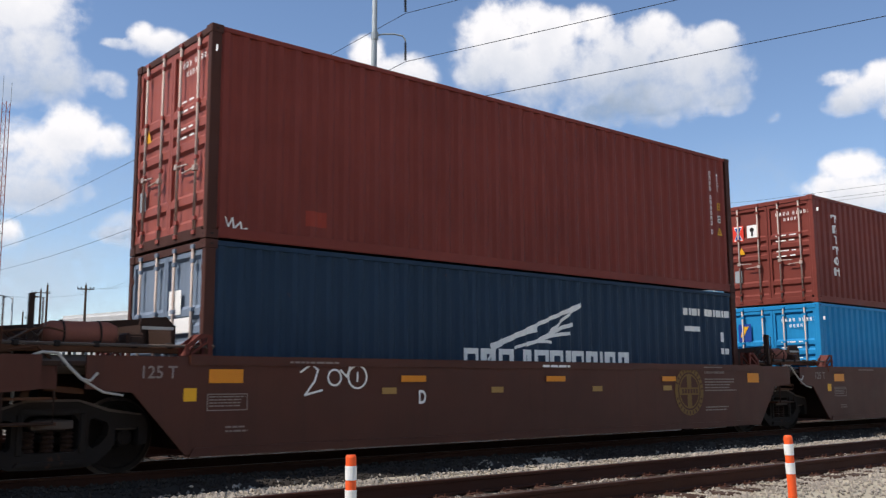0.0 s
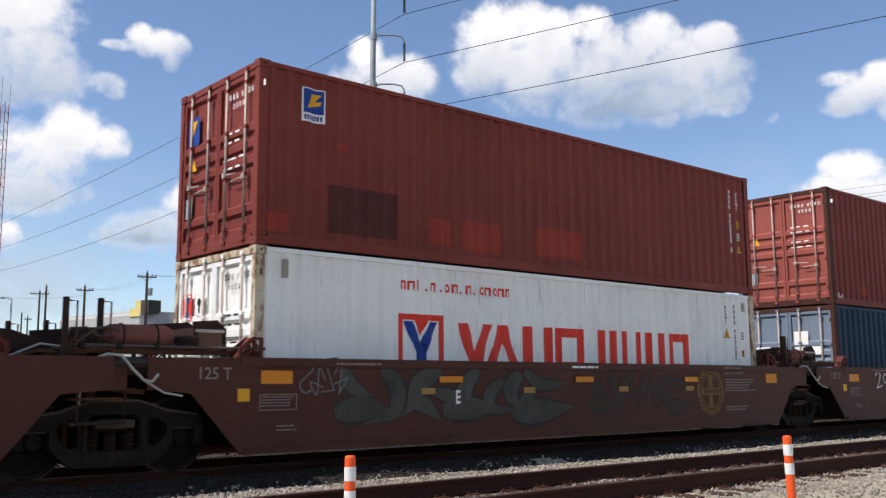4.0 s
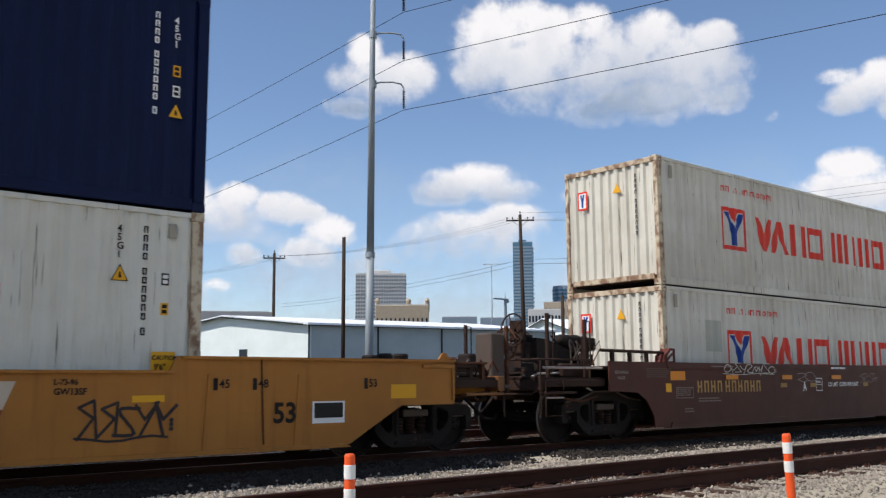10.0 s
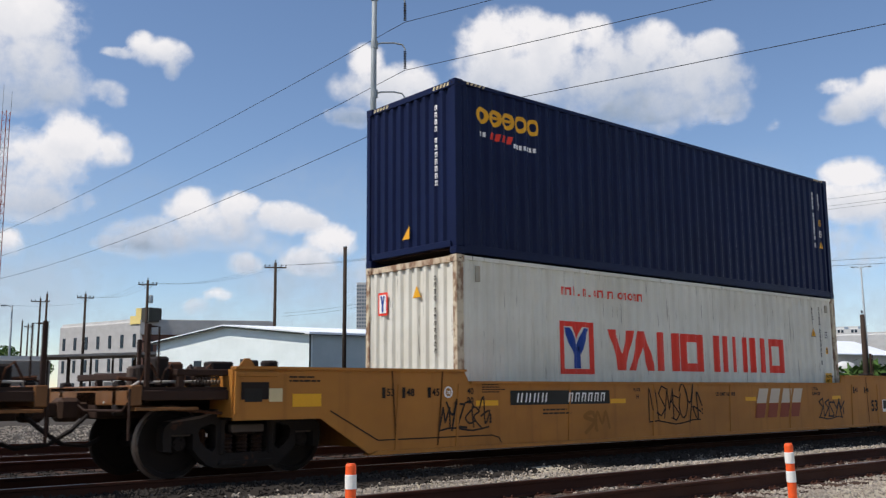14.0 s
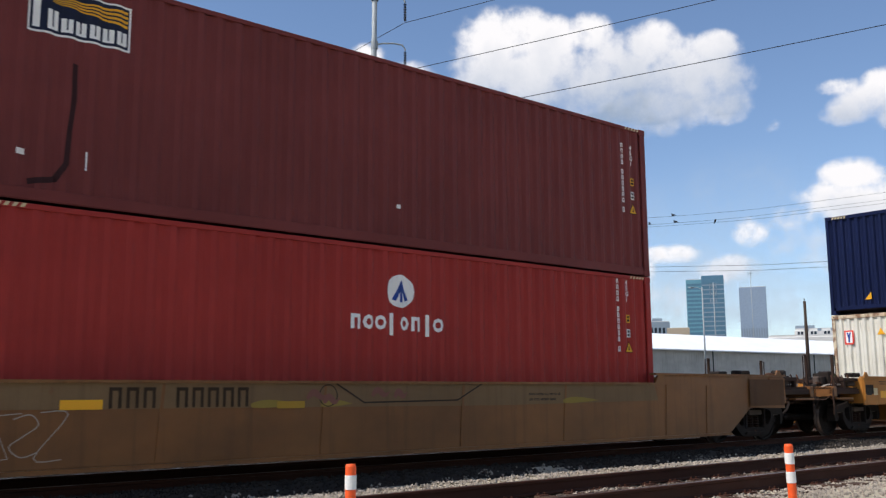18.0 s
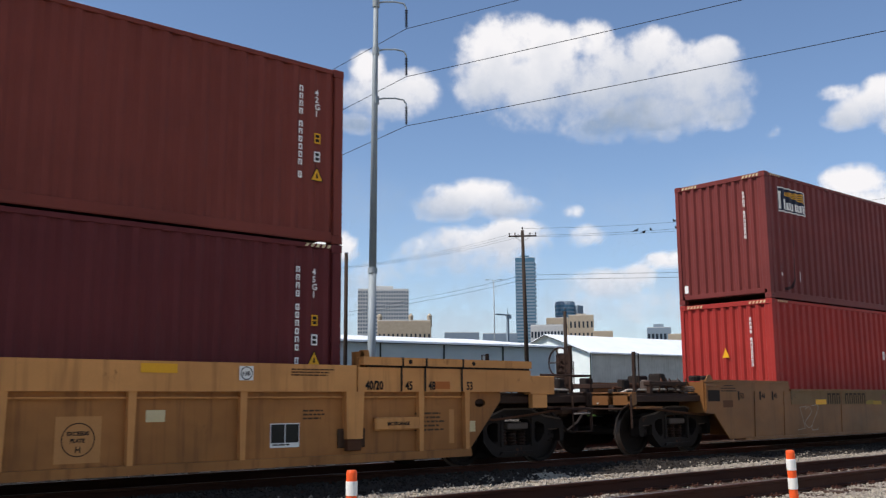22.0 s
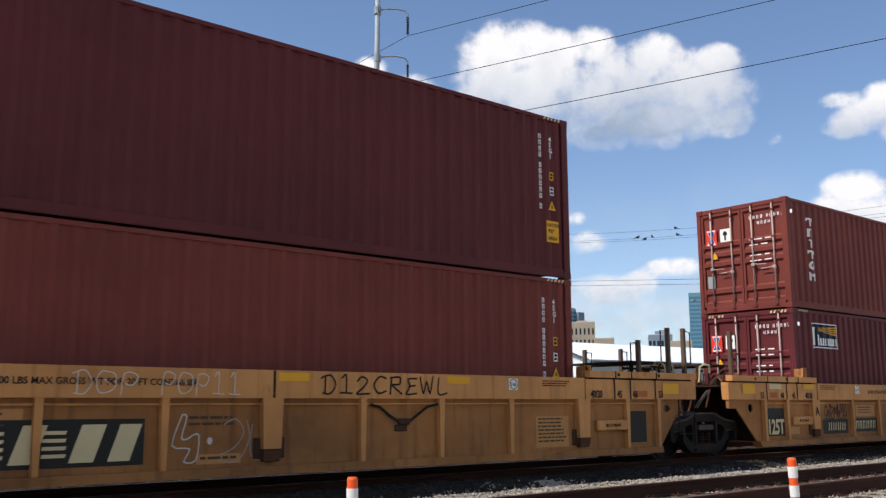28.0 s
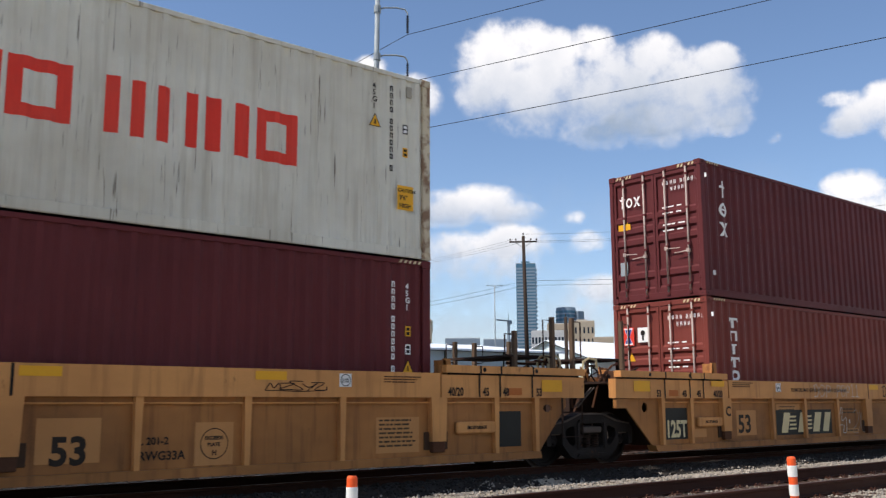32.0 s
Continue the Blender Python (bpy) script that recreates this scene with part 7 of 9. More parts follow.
for c, px in ((car_t, 6.68), (car_b, 6.52), (car_x, 0.66)):
    sticker(c, px, px + 0.72, 0.42, 0.92, TAN_CLEAN, "clean_patch", y=-1.4215)
for c, cx, cz in ((car_b, 8.66, 0.59), (car_t, 8.50, 0.62)):
    sticker(c, cx - 0.26, cx + 0.26, cz - 0.26, cz + 0.26, TAN_CLEAN, "clean_patch", y=-1.4215)
    paint_side(c, "round_stencil", flat_bm(hoop(cx, cz, 0.19, 0.012, 28)), BLACK_MARK, y=-1.424, wavy=False)
    words(c, "EXCEEDS", cx - 0.13, cz + 0.05, 0.06, BLACK_MARK, y=-1.424)
    words(c, "PLATE", cx - 0.09, cz - 0.03, 0.06, BLACK_MARK, y=-1.424)
    words(c, "H", cx - 0.03, cz - 0.14, 0.09, BLACK_MARK, y=-1.424)
sticker(car_t, 0.62, 1.78, 0.40, 0.72, PANEL, "number_panel", y=-1.424)
sticker(car_t, 2.05, 3.22, 0.42, 0.74, PANEL, "number_panel", y=-1.424)
paint_side(car_t, "number_marking", flat_bm([slash(0.85 + 0.21 * i + k, 0.47, 0.035, 0.18, 0.03) for i in range(4) for k in (0, 0.1)] + [slash(2.15 + 0.17 * i + k, 0.49, 0.03, 0.18, 0.03) for i in range(6) for k in (0, 0.08)] + [rect(2.18 + 0.17 * i, 2.27 + 0.17 * i, 0.645, 0.67) for i in range(6)]), CREAM, y=-1.428, wavy=False)
sticker(car_t, 10.96, 11.40, 0.44, 0.75, WHITE_MARK, "window_label", y=-1.424)
sticker(car_t, 10.972, 11.172, 0.50, 0.738, PANEL, "window_label_field", y=-1.428)
sticker(car_t, 11.186, 11.388, 0.50, 0.738, PANEL, "window_label_field", y=-1.428)
small_print(car_t, 11.0, 0.485, 1, 0.025, 0.36, BLACK_MARK, y=-1.428, seed=72)
small_print(car_t, 11.45, 0.92, 3, 0.03, 0.4, FADED_INK, y=-1.424, seed=73)
sticker(car_t, 14.42, 14.55, 0.56, 0.72, CREAM, "small_plate", y=-1.424)
sticker(car_t, 9.28, 9.52, 0.80, 0.94, CREAM, "small_plate", y=-1.424)
small_print(car_t, 13.35, 0.86, 5, 0.035, 0.62, FADED_INK, y=-1.428, seed=71)
sticker(car_t, -1.70, -1.22, 1.38, 1.48, CREAM, "torn_label", y=-1.519)
scrawl(car_t, 0.7, 0.76, 1.0, 0.26, INK, 0.025, 51, 7, y=-1.423)
scrawl(car_t, 3.66, 0.38, 0.8, 0.4, INK, 0.03, 52, 4, y=-1.423)
scrawl(car_t, 4.85, 0.62, 0.8, 0.36, INK, 0.028, 53, 5, y=-1.423)
sticker(car_x, 2.16, 4.53, 0.39, 0.92, PANEL, "black_panel", y=-1.424)
p = [slash(a, 0.44, w, 0.42, 0.14) for a, w in ((2.34, 0.26), (3.02, 0.26), (3.66, 0.28), (4.10, 0.26))]
p += [slash(a, 0.50 + 0.085 * k, w, 0.04, 0.013) for a, w in ((2.68, 0.28), (3.36, 0.26)) for k in range(4)]
paint_side(car_x, "panel_emblem", flat_bm(p), CREAM, y=-1.428, wavy=False, label="cream slanted shapes on black")


def tag(car, x, z, h, pitch, letters, material, width, y, label):
    """Hand-drawn strokes in a row, each mark a set of lines in a unit square."""
    polys = []
    for k, lines in enumerate(letters):
        for ln in lines:
            pts = smooth([(x + pitch * (k + 0.86 * u), z + h * (v + 0.05 * math.sin(2.3 * k))) for u, v in ln], 3)
            polys += stroke(pts, width)
    paint_side(car, "graffiti", flat_bm(polys), material, y=y, wavy=False, label=label)


ROUND_D = [[(0.25, 0.05), (0.28, 0.95)], [(0.0, 0.85), (0.6, 1.0), (0.95, 0.5), (0.6, 0.02), (0.1, 0.05)]]
STEM = [[(0.2, 0.8), (0.5, 1.0), (0.5, 0.02)], [(0.1, 0.03), (0.9, 0.0)]]
HOOK = [[(0.1, 0.75), (0.4, 1.0), (0.8, 0.8), (0.5, 0.4), (0.05, 0.05), (0.95, 0.08)]]
BOW = [[(0.95, 0.85), (0.5, 0.95), (0.1, 0.5), (0.4, 0.02), (0.95, 0.15)]]
LEG = [[(0.1, 0.0), (0.2, 0.95)], [(0.1, 0.9), (0.8, 0.95), (0.75, 0.55), (0.25, 0.5), (0.95, 0.0)]]
COMB = [[(0.9, 0.95), (0.25, 0.9), (0.4, 0.5), (0.1, 0.05), (0.9, 0.1)], [(0.3, 0.5), (0.8, 0.55)]]
ZIG = [[(0.0, 0.95), (0.25, 0.0), (0.5, 0.7), (0.75, 0.0), (1.0, 1.0)]]
ELL = [[(0.3, 1.0), (0.25, 0.05), (0.95, 0.1)]]
BLOB = [[(0.3, 0.95), (0.02, 0.6), (0.2, 0.02), (0.9, 0.2), (0.95, 0.8), (0.3, 0.95)], [(0.4, 0.6), (0.6, 0.45)]]
FLAG = [[(0.1, 0.0), (0.25, 0.95), (0.95, 0.85), (0.7, 0.45), (0.3, 0.5)]]
FOUR = [[(0.35, 1.0), (0.05, 0.35), (0.62, 0.27), (0.45, 0.0), (0.85, 0.03), (0.92, 0.55), (0.68, 0.55), (0.6, 0.5), (0.35, 0.5), (0.5, 0.95), (0.35, 1.0)]]
LOOPS = [[(0.1, 0.1), (0.6, 0.3), (0.9, 0.7), (0.6, 1.05), (0.2, 0.9)], [(0.05, -0.05), (0.7, -0.08), (1.1, 0.5), (1.0, 1.0)], [(1.2, 0.9), (1.15, 0.1), (1.6, -0.05), (1.7, 0.6), (1.5, 1.05)]]
tag(car_x, 6.92, 1.22, 0.25, 0.285, (ROUND_D, STEM, HOOK, BOW, LEG, COMB, ZIG, ELL), INK, 0.026, -1.524, "black marker tag in a row of looped letters")
tag(car_x, 3.62, 1.20, 0.27, 0.27, (ROUND_D, BLOB, FLAG), CHALK, 0.013, -1.524, "thin chalk outlines")
tag(car_x, 4.66, 1.20, 0.27, 0.22, (FLAG, BLOB, FLAG, STEM, STEM), CHALK, 0.013, -1.524, "thin chalk outlines")
tag(car_x, 4.86, 0.40, 0.56, 0.46, (FOUR,), CHALK, 0.016, -1.425, "large chalk outline of a figure")
tag(car_x, 5.48, 0.42, 0.46, 0.46, (LOOPS,), FAINT, 0.014, -1.425, "faint chalk loops")
paint_side(car_x, "chalk_blot", flat_bm([disc(5.37, 0.64, 0.045, 10, 0.8)]), CHALK, y=-1.425, wavy=False)
small_print(car_x, 5.08, 0.94, 2, 0.045, 0.7, FADED_INK, y=-1.424, seed=64)
scrawl(car_b, 9.3, 1.25, 0.9, 0.1, INK, 0.012, 57, 5, y=-1.524)
part("hanging_cable", Shape().pipe([(7.78, -1.46, 1.08), (7.95, -1.47, 1.04), (8.12, -1.47, 0.92), (8.28, -1.47, 0.84), (8.5, -1.47, 0.85), (8.66, -1.47, 0.95), (8.82, -1.47, 1.05), (9.02, -1.46, 1.08)], 0.02), BLACK, car_x)
part("cable_clamp", Shape().box(8.28, 8.48, -1.50, -1.43, 0.79, 0.88, 0.015).box(8.24, 8.46, -1.45, -1.42, 0.70, 0.79, 0.01), DARK_RUST, car_x, "rusty clamp on the slack cable")
# ---- clouds ----
def cloud_material(name, lo, hi, blur, deep, rag=1.0):
    m = bpy.data.materials.new(name)
    m.use_nodes = True
    nt = m.node_tree
    N, L = nt.nodes, nt.links
    N.remove(N["Principled BSDF"])
    co = N.new("ShaderNodeTexCoord").outputs["Object"]
    at = N.new("ShaderNodeAttribute")
    at.attribute_name = "body"

    def fractal(scale, detail, rough=0.55):
        t = N.new("ShaderNodeTexNoise")
        t.inputs["Scale"].default_value, t.inputs["Detail"].default_value, t.inputs["Roughness"].default_value = scale, detail, rough
        L.new(co, t.inputs["Vector"])
        return t.outputs["Fac"]

    def calc(op, a, b):
        k = N.new("ShaderNodeMath")
        k.operation = op
        for i, v in enumerate((a, b)):
            if isinstance(v, (int, float)):
                k.inputs[i].default_value = v
            else:
                L.new(v, k.inputs[i])
        return k.outputs[0]

    big, fine = fractal(0.0072, 6.0, 0.56), fractal(0.024, 5.0, 0.55)
    ragged = calc("ADD", calc("MULTIPLY", calc("SUBTRACT", big, 0.5), 1.7 * rag), calc("MULTIPLY", calc("SUBTRACT", fine, 0.5), 0.55 * rag))
    dens = calc("ADD", calc("MULTIPLY", at.outputs["Fac"], 1.3), calc("MULTIPLY", ragged, calc("MINIMUM", calc("MULTIPLY", at.outputs["Fac"], 2.5), 1.0)))
    mask = N.new("ShaderNodeMapRange")
    mask.interpolation_type = "SMOOTHSTEP"
    mask.inputs["From Min"].default_value, mask.inputs["From Max"].default_value = lo, hi
    L.new(dens, mask.inputs["Value"])
    shade = N.new("ShaderNodeAttribute")
    shade.attribute_name = "foot"
    L.new(calc("ADD", calc("MULTIPLY", shade.outputs["Fac"], blur), hi), mask.inputs["From Max"])
    billow = fractal(0.0035, 5.0, 0.55)
    grey = calc("ADD", calc("MULTIPLY", shade.outputs["Fac"], 0.95), calc("ADD", calc("MULTIPLY", calc("SUBTRACT", big, 0.5), 0.5), calc("MULTIPLY", calc("SUBTRACT", billow, 0.5), 0.8)))
    r = N.new("ShaderNodeValToRGB")
    r.color_ramp.elements[0].position, r.color_ramp.elements[0].color = 0.15, (1.0, 1.0, 1.0, 1)
    r.color_ramp.elements[1].position, r.color_ramp.elements[1].color = 0.85, (0.56, 0.63, 0.73, 1)
    far = r.color_ramp.elements.new(1.0)
    far.color = deep
    L.new(grey, r.inputs[0])
    e = N.new("ShaderNodeEmission")
    e.inputs["Strength"].default_value = 0.98
    L.new(r.outputs[0], e.inputs["Color"])
    tr = N.new("ShaderNodeBsdfTransparent")
    mx = N.new("ShaderNodeMixShader")
    L.new(mask.outputs[0], mx.inputs[0])
    L.new(tr.outputs[0], mx.inputs[1])
    L.new(e.outputs[0], mx.inputs[2])
    L.new(mx.outputs[0], N["Material Output"].inputs["Surface"])
    return m


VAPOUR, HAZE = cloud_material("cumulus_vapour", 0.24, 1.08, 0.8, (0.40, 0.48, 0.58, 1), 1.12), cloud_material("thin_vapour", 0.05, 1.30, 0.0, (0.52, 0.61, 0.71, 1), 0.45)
CLOUD_FAR = [3500.0]


def cloud(puffs, step=0.22, veil=0.0):
    """A far cumulus: puffs of (bearing, elevation, half width, half height, thickness), in degrees, on the dome of the sky."""
    a0, a1 = min(p[0] - p[2] * 1.7 for p in puffs), max(p[0] + p[2] * 1.7 for p in puffs)
    e0, e1 = min(p[1] - p[3] * 1.7 for p in puffs), max(p[1] + p[3] * 1.7 for p in puffs)
    nx, ny = max(12, int((a1 - a0) / step)), max(10, int((e1 - e0) / step))
    A, E = np.meshgrid(np.linspace(a0, a1, nx), np.linspace(e0, e1, ny))
    body, foot = np.zeros_like(A), np.zeros_like(A)
    for a, e, w, h, k in puffs:
        d = np.sqrt(((A - a) / w) ** 2 + ((E - e) / h) ** 2)
        body = np.maximum(body, k * np.clip(1.55 - d, 0, 1.0))
    mid, span = (e0 + e1) / 2, (e1 - e0) / 2
    foot = np.clip(0.5 - 0.75 * (E - mid) / span, 0, 1) * np.clip(body * 1.2, 0, 1)
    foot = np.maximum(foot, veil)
    ra, re = np.radians(A), np.radians(E)
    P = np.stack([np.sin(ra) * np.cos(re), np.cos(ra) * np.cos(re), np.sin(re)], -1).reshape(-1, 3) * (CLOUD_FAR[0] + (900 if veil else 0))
    CLOUD_FAR[0] += 12.0
    f = [(j * nx + i, j * nx + i + 1, j * nx + nx + i + 1, j * nx + nx + i) for j in range(ny - 1) for i in range(nx - 1)]
    me = bpy.data.meshes.new("cloud")
    me.from_pydata(P.tolist(), [], f)
    for nm, val in (("body", body), ("foot", foot)):
        me.attributes.new(nm, "FLOAT", "POINT").data.foreach_set("value", val.ravel().astype(np.float32))
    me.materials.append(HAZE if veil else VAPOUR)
    ob = tagged(new("cloud_backdrop", me), "white cumulus cloud with a grey base in a blue sky", "cloud", kind="structure")
    ob.visible_shadow = False
    return ob


cloud(((15.7, 20.9, 2.88, 1.77, 1), (16.4, 18.7, 1.97, 1.51, 1), (17.5, 17.3, 1.83, 1.38, 1), (15.5, 16.3, 1.33, 0.91, 1), (13.5, 18.6, 1.73, 2.64, 1), (20.3, 17.3, 1.20, 0.57, 0.55), (21.0, 16.7, 0.57, 0.29, 0.6),))
cloud(((16.4, 12.9, 2.84, 1.86, 1), (18.8, 14.3, 1.85, 1.42, 1), (20.5, 14.0, 1.25, 0.96, 1), (16.5, 11.0, 2.68, 1.19, 1), (19.5, 11.0, 0.86, 0.58, 0.6), (13.9, 11.7, 1.71, 2.13, 1),))
cloud(((15.6, 8.4, 0.80, 0.75, 1),))
cloud(((22.3, 20.1, 0.72, 0.63, 1), (23.5, 19.7, 1.39, 0.76, 1), (24.1, 18.9, 0.49, 0.57, 1), (21.2, 19.5, 1.09, 0.28, 0.6),))
cloud(((25.6, 10.9, 1.48, 1.06, 1), (23.7, 9.1, 2.74, 1.05, 1), (27.2, 9.9, 2.33, 1.33, 1), (28.2, 11.0, 1.27, 0.84, 1), (30.9, 10.5, 1.77, 0.84, 1), (32.4, 10.3, 1.03, 0.54, 1), (29.2, 8.9, 1.85, 0.74, 0.55), (21.2, 8.7, 1.09, 0.45, 1),))
cloud(((34.0, 9.1, 1.44, 0.95, 1), (32.8, 8.0, 1.64, 0.82, 1), (28.7, 7.8, 0.93, 0.60, 1), (36.2, 7.4, 2.07, 0.96, 0.6),))
cloud(((27.3, 5.9, 0.85, 0.37, 0.7), (26.1, 5.1, 0.84, 0.50, 0.65),))
cloud(((36.0, 19.8, 1.14, 0.98, 1), (37.1, 18.4, 2.67, 1.33, 1), (38.8, 18.6, 1.35, 1.13, 1), (35.1, 16.6, 1.69, 0.54, 1),))
cloud(((43.9, 20.9, 2.14, 1.69, 1), (45.7, 21.4, 1.96, 1.36, 1), (48.0, 20.9, 1.41, 1.23, 1), (49.9, 21.2, 1.40, 1.09, 1), (43.5, 19.2, 1.96, 1.48, 1), (47.0, 18.8, 4.19, 2.13, 1), (51.2, 18.9, 3.75, 1.95, 1), (53.7, 20.2, 1.62, 1.34, 1), (55.3, 18.6, 2.64, 1.76, 1), (57.5, 19.8, 1.37, 0.88, 1), (57.0, 18.1, 2.27, 1.59, 1), (58.0, 16.6, 1.35, 0.90, 1), (53.5, 16.8, 3.66, 1.37, 1), (51.1, 16.2, 2.72, 0.93, 0.8),))
cloud(((64.2, 16.9, 1.34, 0.43, 0.7), (65.6, 16.0, 1.59, 0.86, 1), (66.8, 16.7, 1.28, 0.84, 1), (64.7, 15.5, 1.23, 0.62, 1), (67.6, 15.6, 1.40, 1.20, 1), (60.5, 15.2, 0.50, 0.38, 0.55),))
cloud(((64.7, 12.0, 1.59, 0.81, 1), (63.6, 10.9, 2.05, 0.82, 0.8), (65.1, 10.3, 1.85, 1.12, 1), (61.2, 9.9, 1.21, 0.83, 0.6), (61.7, 8.1, 1.79, 1.15, 0.6), (64.1, 7.8, 2.29, 1.26, 0.6), (66.8, 9.6, 1.39, 2.15, 0.8),))
cloud(((42.6, 12.2, 2.62, 0.96, 1), (41.0, 11.6, 2.27, 0.75, 1), (44.2, 11.6, 2.16, 0.68, 1),))
cloud(((44.8, 9.7, 2.35, 0.96, 1), (41.9, 9.6, 2.08, 0.89, 1), (42.9, 8.4, 3.11, 1.10, 0.65), (39.8, 8.7, 2.08, 1.03, 0.7), (49.3, 9.7, 1.29, 0.68, 0.6), (48.6, 11.2, 0.68, 0.47, 0.5),))
cloud(((50.7, 6.8, 2.16, 0.88, 1), (52.4, 7.3, 0.92, 0.60, 1), (54.7, 8.1, 1.68, 0.50, 1), (57.6, 7.1, 1.63, 0.72, 0.8), (59.0, 9.2, 0.94, 0.78, 0.7), (49.3, 5.3, 2.34, 1.01, 0.6), (53.3, 5.4, 2.27, 1.00, 0.6),))
# unseen glowing cumulus added round the rest of the sky, to whiten its light
rc = random.Random(8)
for k in range(15):
    a, e = 88 + 19 * k + rc.uniform(-5, 5), rc.choice((14, 24, 36, 48)) + rc.uniform(-4, 4)
    cloud([(a + rc.uniform(-7, 7), e + rc.uniform(-3, 3), rc.uniform(4, 8) / math.cos(radians(e)), rc.uniform(2.5, 4.5), 1) for _ in range(6)], 0.9)
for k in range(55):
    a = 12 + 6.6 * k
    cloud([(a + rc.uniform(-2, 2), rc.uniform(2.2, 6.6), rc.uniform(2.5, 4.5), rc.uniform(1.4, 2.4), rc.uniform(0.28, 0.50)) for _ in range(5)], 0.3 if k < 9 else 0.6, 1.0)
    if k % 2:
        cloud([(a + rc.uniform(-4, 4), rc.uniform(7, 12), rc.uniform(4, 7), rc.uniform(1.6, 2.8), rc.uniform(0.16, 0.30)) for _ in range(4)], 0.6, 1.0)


# ---- poles and wires ----
WIRE = surface("dark_cable", rgb("2b2d30"), rgb("1d1f22"), 0.6)
CERAMIC = surface("dark_insulator_glaze", rgb("33302f"), rgb("241f1f"), 0.3)
GROUND_Z = -0.34


def wire(pts, r, label="thin overhead wire strung between poles"):
    return tagged(part("overhead_wire", Shape().pipe(pts, r, 5), WIRE), label, "wire", "overhead wires")


def sagging(a, b, sag, n=14):
    a, b = Vector(a), Vector(b)
    return [a.lerp(b, i / n) - Vector((0, 0, sag * 4 * (i / n) * (1 - i / n))) for i in range(n + 1)]


def transmission_pole():
    base = on(36.26, 0, 60)
    base.z = GROUND_Z
    t = thing("transmission_pole", Matrix.Translation(base), "tall galvanised steel transmission pole with curved arms and insulators", "utility pole")
    part("shaft", Shape().tube((0, 0, 0), (0.05, -0.03, 9.6), 0.27, 16, 0.25).tube((0.05, -0.03, 9.6), (0.2, -0.1, 33.6), 0.25, 16, 0.14), GALV, t, smooth=True)
    part("flange", Shape().tube((0.05, -0.03, 9.4), (0.05, -0.03, 9.75), 0.31, 16), GALV, t)
    part("foot_plate", Shape().tube((0, 0, 0), (0, 0, 0.12), 0.5, 16), GALV, t)
    side = Vector((0.80, -0.59, 0))
    tips = []
    for z in (27.65, 24.30, 20.92):
        a = Vector((0.17, -0.08, z))
        pts = [a, a + side * 0.5 + Vector((0, 0, 0.14)), a + side * 1.3 + Vector((0, 0, 0.16)), a + side * 1.85 + Vector((0, 0, 0.05)), a + side * 2.02 + Vector((0, 0, -0.2)), a + side * 2.04 + Vector((0, 0, -0.34))]
        arm = part("arm", Shape().pipe(pts, 0.055, 8).tube(a - Vector((0, 0, 0.25)), a + Vector((0, 0, 0.25)), 0.24, 12), GALV, t)
        prof = []
        top = pts[-1]
        for k in range(11):
            o = -0.05 - 0.115 * k
            prof += [(0.03, o), (0.115, o - 0.05), (0.03, o - 0.075)]
        part("insulator", Shape().lathe(prof, 10, "z", top), CERAMIC, arm)
        tips.append(base + top - Vector((0, 0, 1.38)))
    return base, tips


pole_base, pole_tips = transmission_pole()
for tip, slack in zip(pole_tips, (0.9, 1.5, 1.5)):
    wire(sagging(tip, tip + Vector((3.4, 118, 0)), slack), 0.022)
    wire(sagging(tip, tip + Vector((8.7, -27.5, 0.25)), 0.06, 8) + sagging(tip + Vector((8.7, -27.5, 0.25)), tip + Vector((19, -62, 1.3)), 0.4, 8)[1:], 0.022)


def utility_pole(az, top_el, dist, arm, label, arm_turn=0.0, lean=0.0, gear=False, double=False):
    top = on(az, top_el, dist)
    h = top.z - GROUND_Z
    p = thing("utility_pole", Matrix.Translation((top.x, top.y, GROUND_Z)), label, "utility pole", "wooden utility poles")
    a = radians(az)
    across = Vector((math.cos(a + arm_turn), -math.sin(a + arm_turn), 0))
    part("shaft", Shape().tube((-lean, 0, 0), (0, 0, h), 0.19, 10, 0.12), WOODPOLE, p, smooth=True)
    if arm:
        for k, z in enumerate((h - 0.45, h - 1.3) if double else (h - 0.45,)):
            q = part("crossarm", Shape().tube(across * -arm / 2 + Vector((0, 0, z)), across * arm / 2 + Vector((0, 0, z)), 0.065, 4), WOODPOLE, p)
            part("brace", Shape().tube(across * -arm * 0.3 + Vector((0, 0, z)), (0, 0, z - 0.5), 0.022, 4), GALV, q)
            part("brace", Shape().tube(across * arm * 0.3 + Vector((0, 0, z)), (0, 0, z - 0.5), 0.022, 4), GALV, q)
            for f in (-0.47, -0.27, 0.27, 0.47):
                b = across * arm * f + Vector((0, 0, z))
                part("pin_insulator", Shape().lathe([(0.025, 0.05), (0.025, 0.12), (0.06, 0.14), (0.07, 0.2), (0.04, 0.26), (0.01, 0.27)], 8, "z", b), CERAMIC, q)
    part("top_pin", Shape().lathe([(0.02, 0.0), (0.02, 0.1), (0.06, 0.12), (0.06, 0.2), (0.02, 0.26)], 8, "z", (0, 0, h)), CERAMIC, p)
    if gear:
        part("transformer", Shape().lathe([(0.02, 0), (0.2, 0.01), (0.22, 0.06), (0.22, 0.72), (0.18, 0.78), (0.02, 0.82)], 12, "z", (0.34, -0.1, h - 2.3)), GALV, p, smooth=True)
    return top


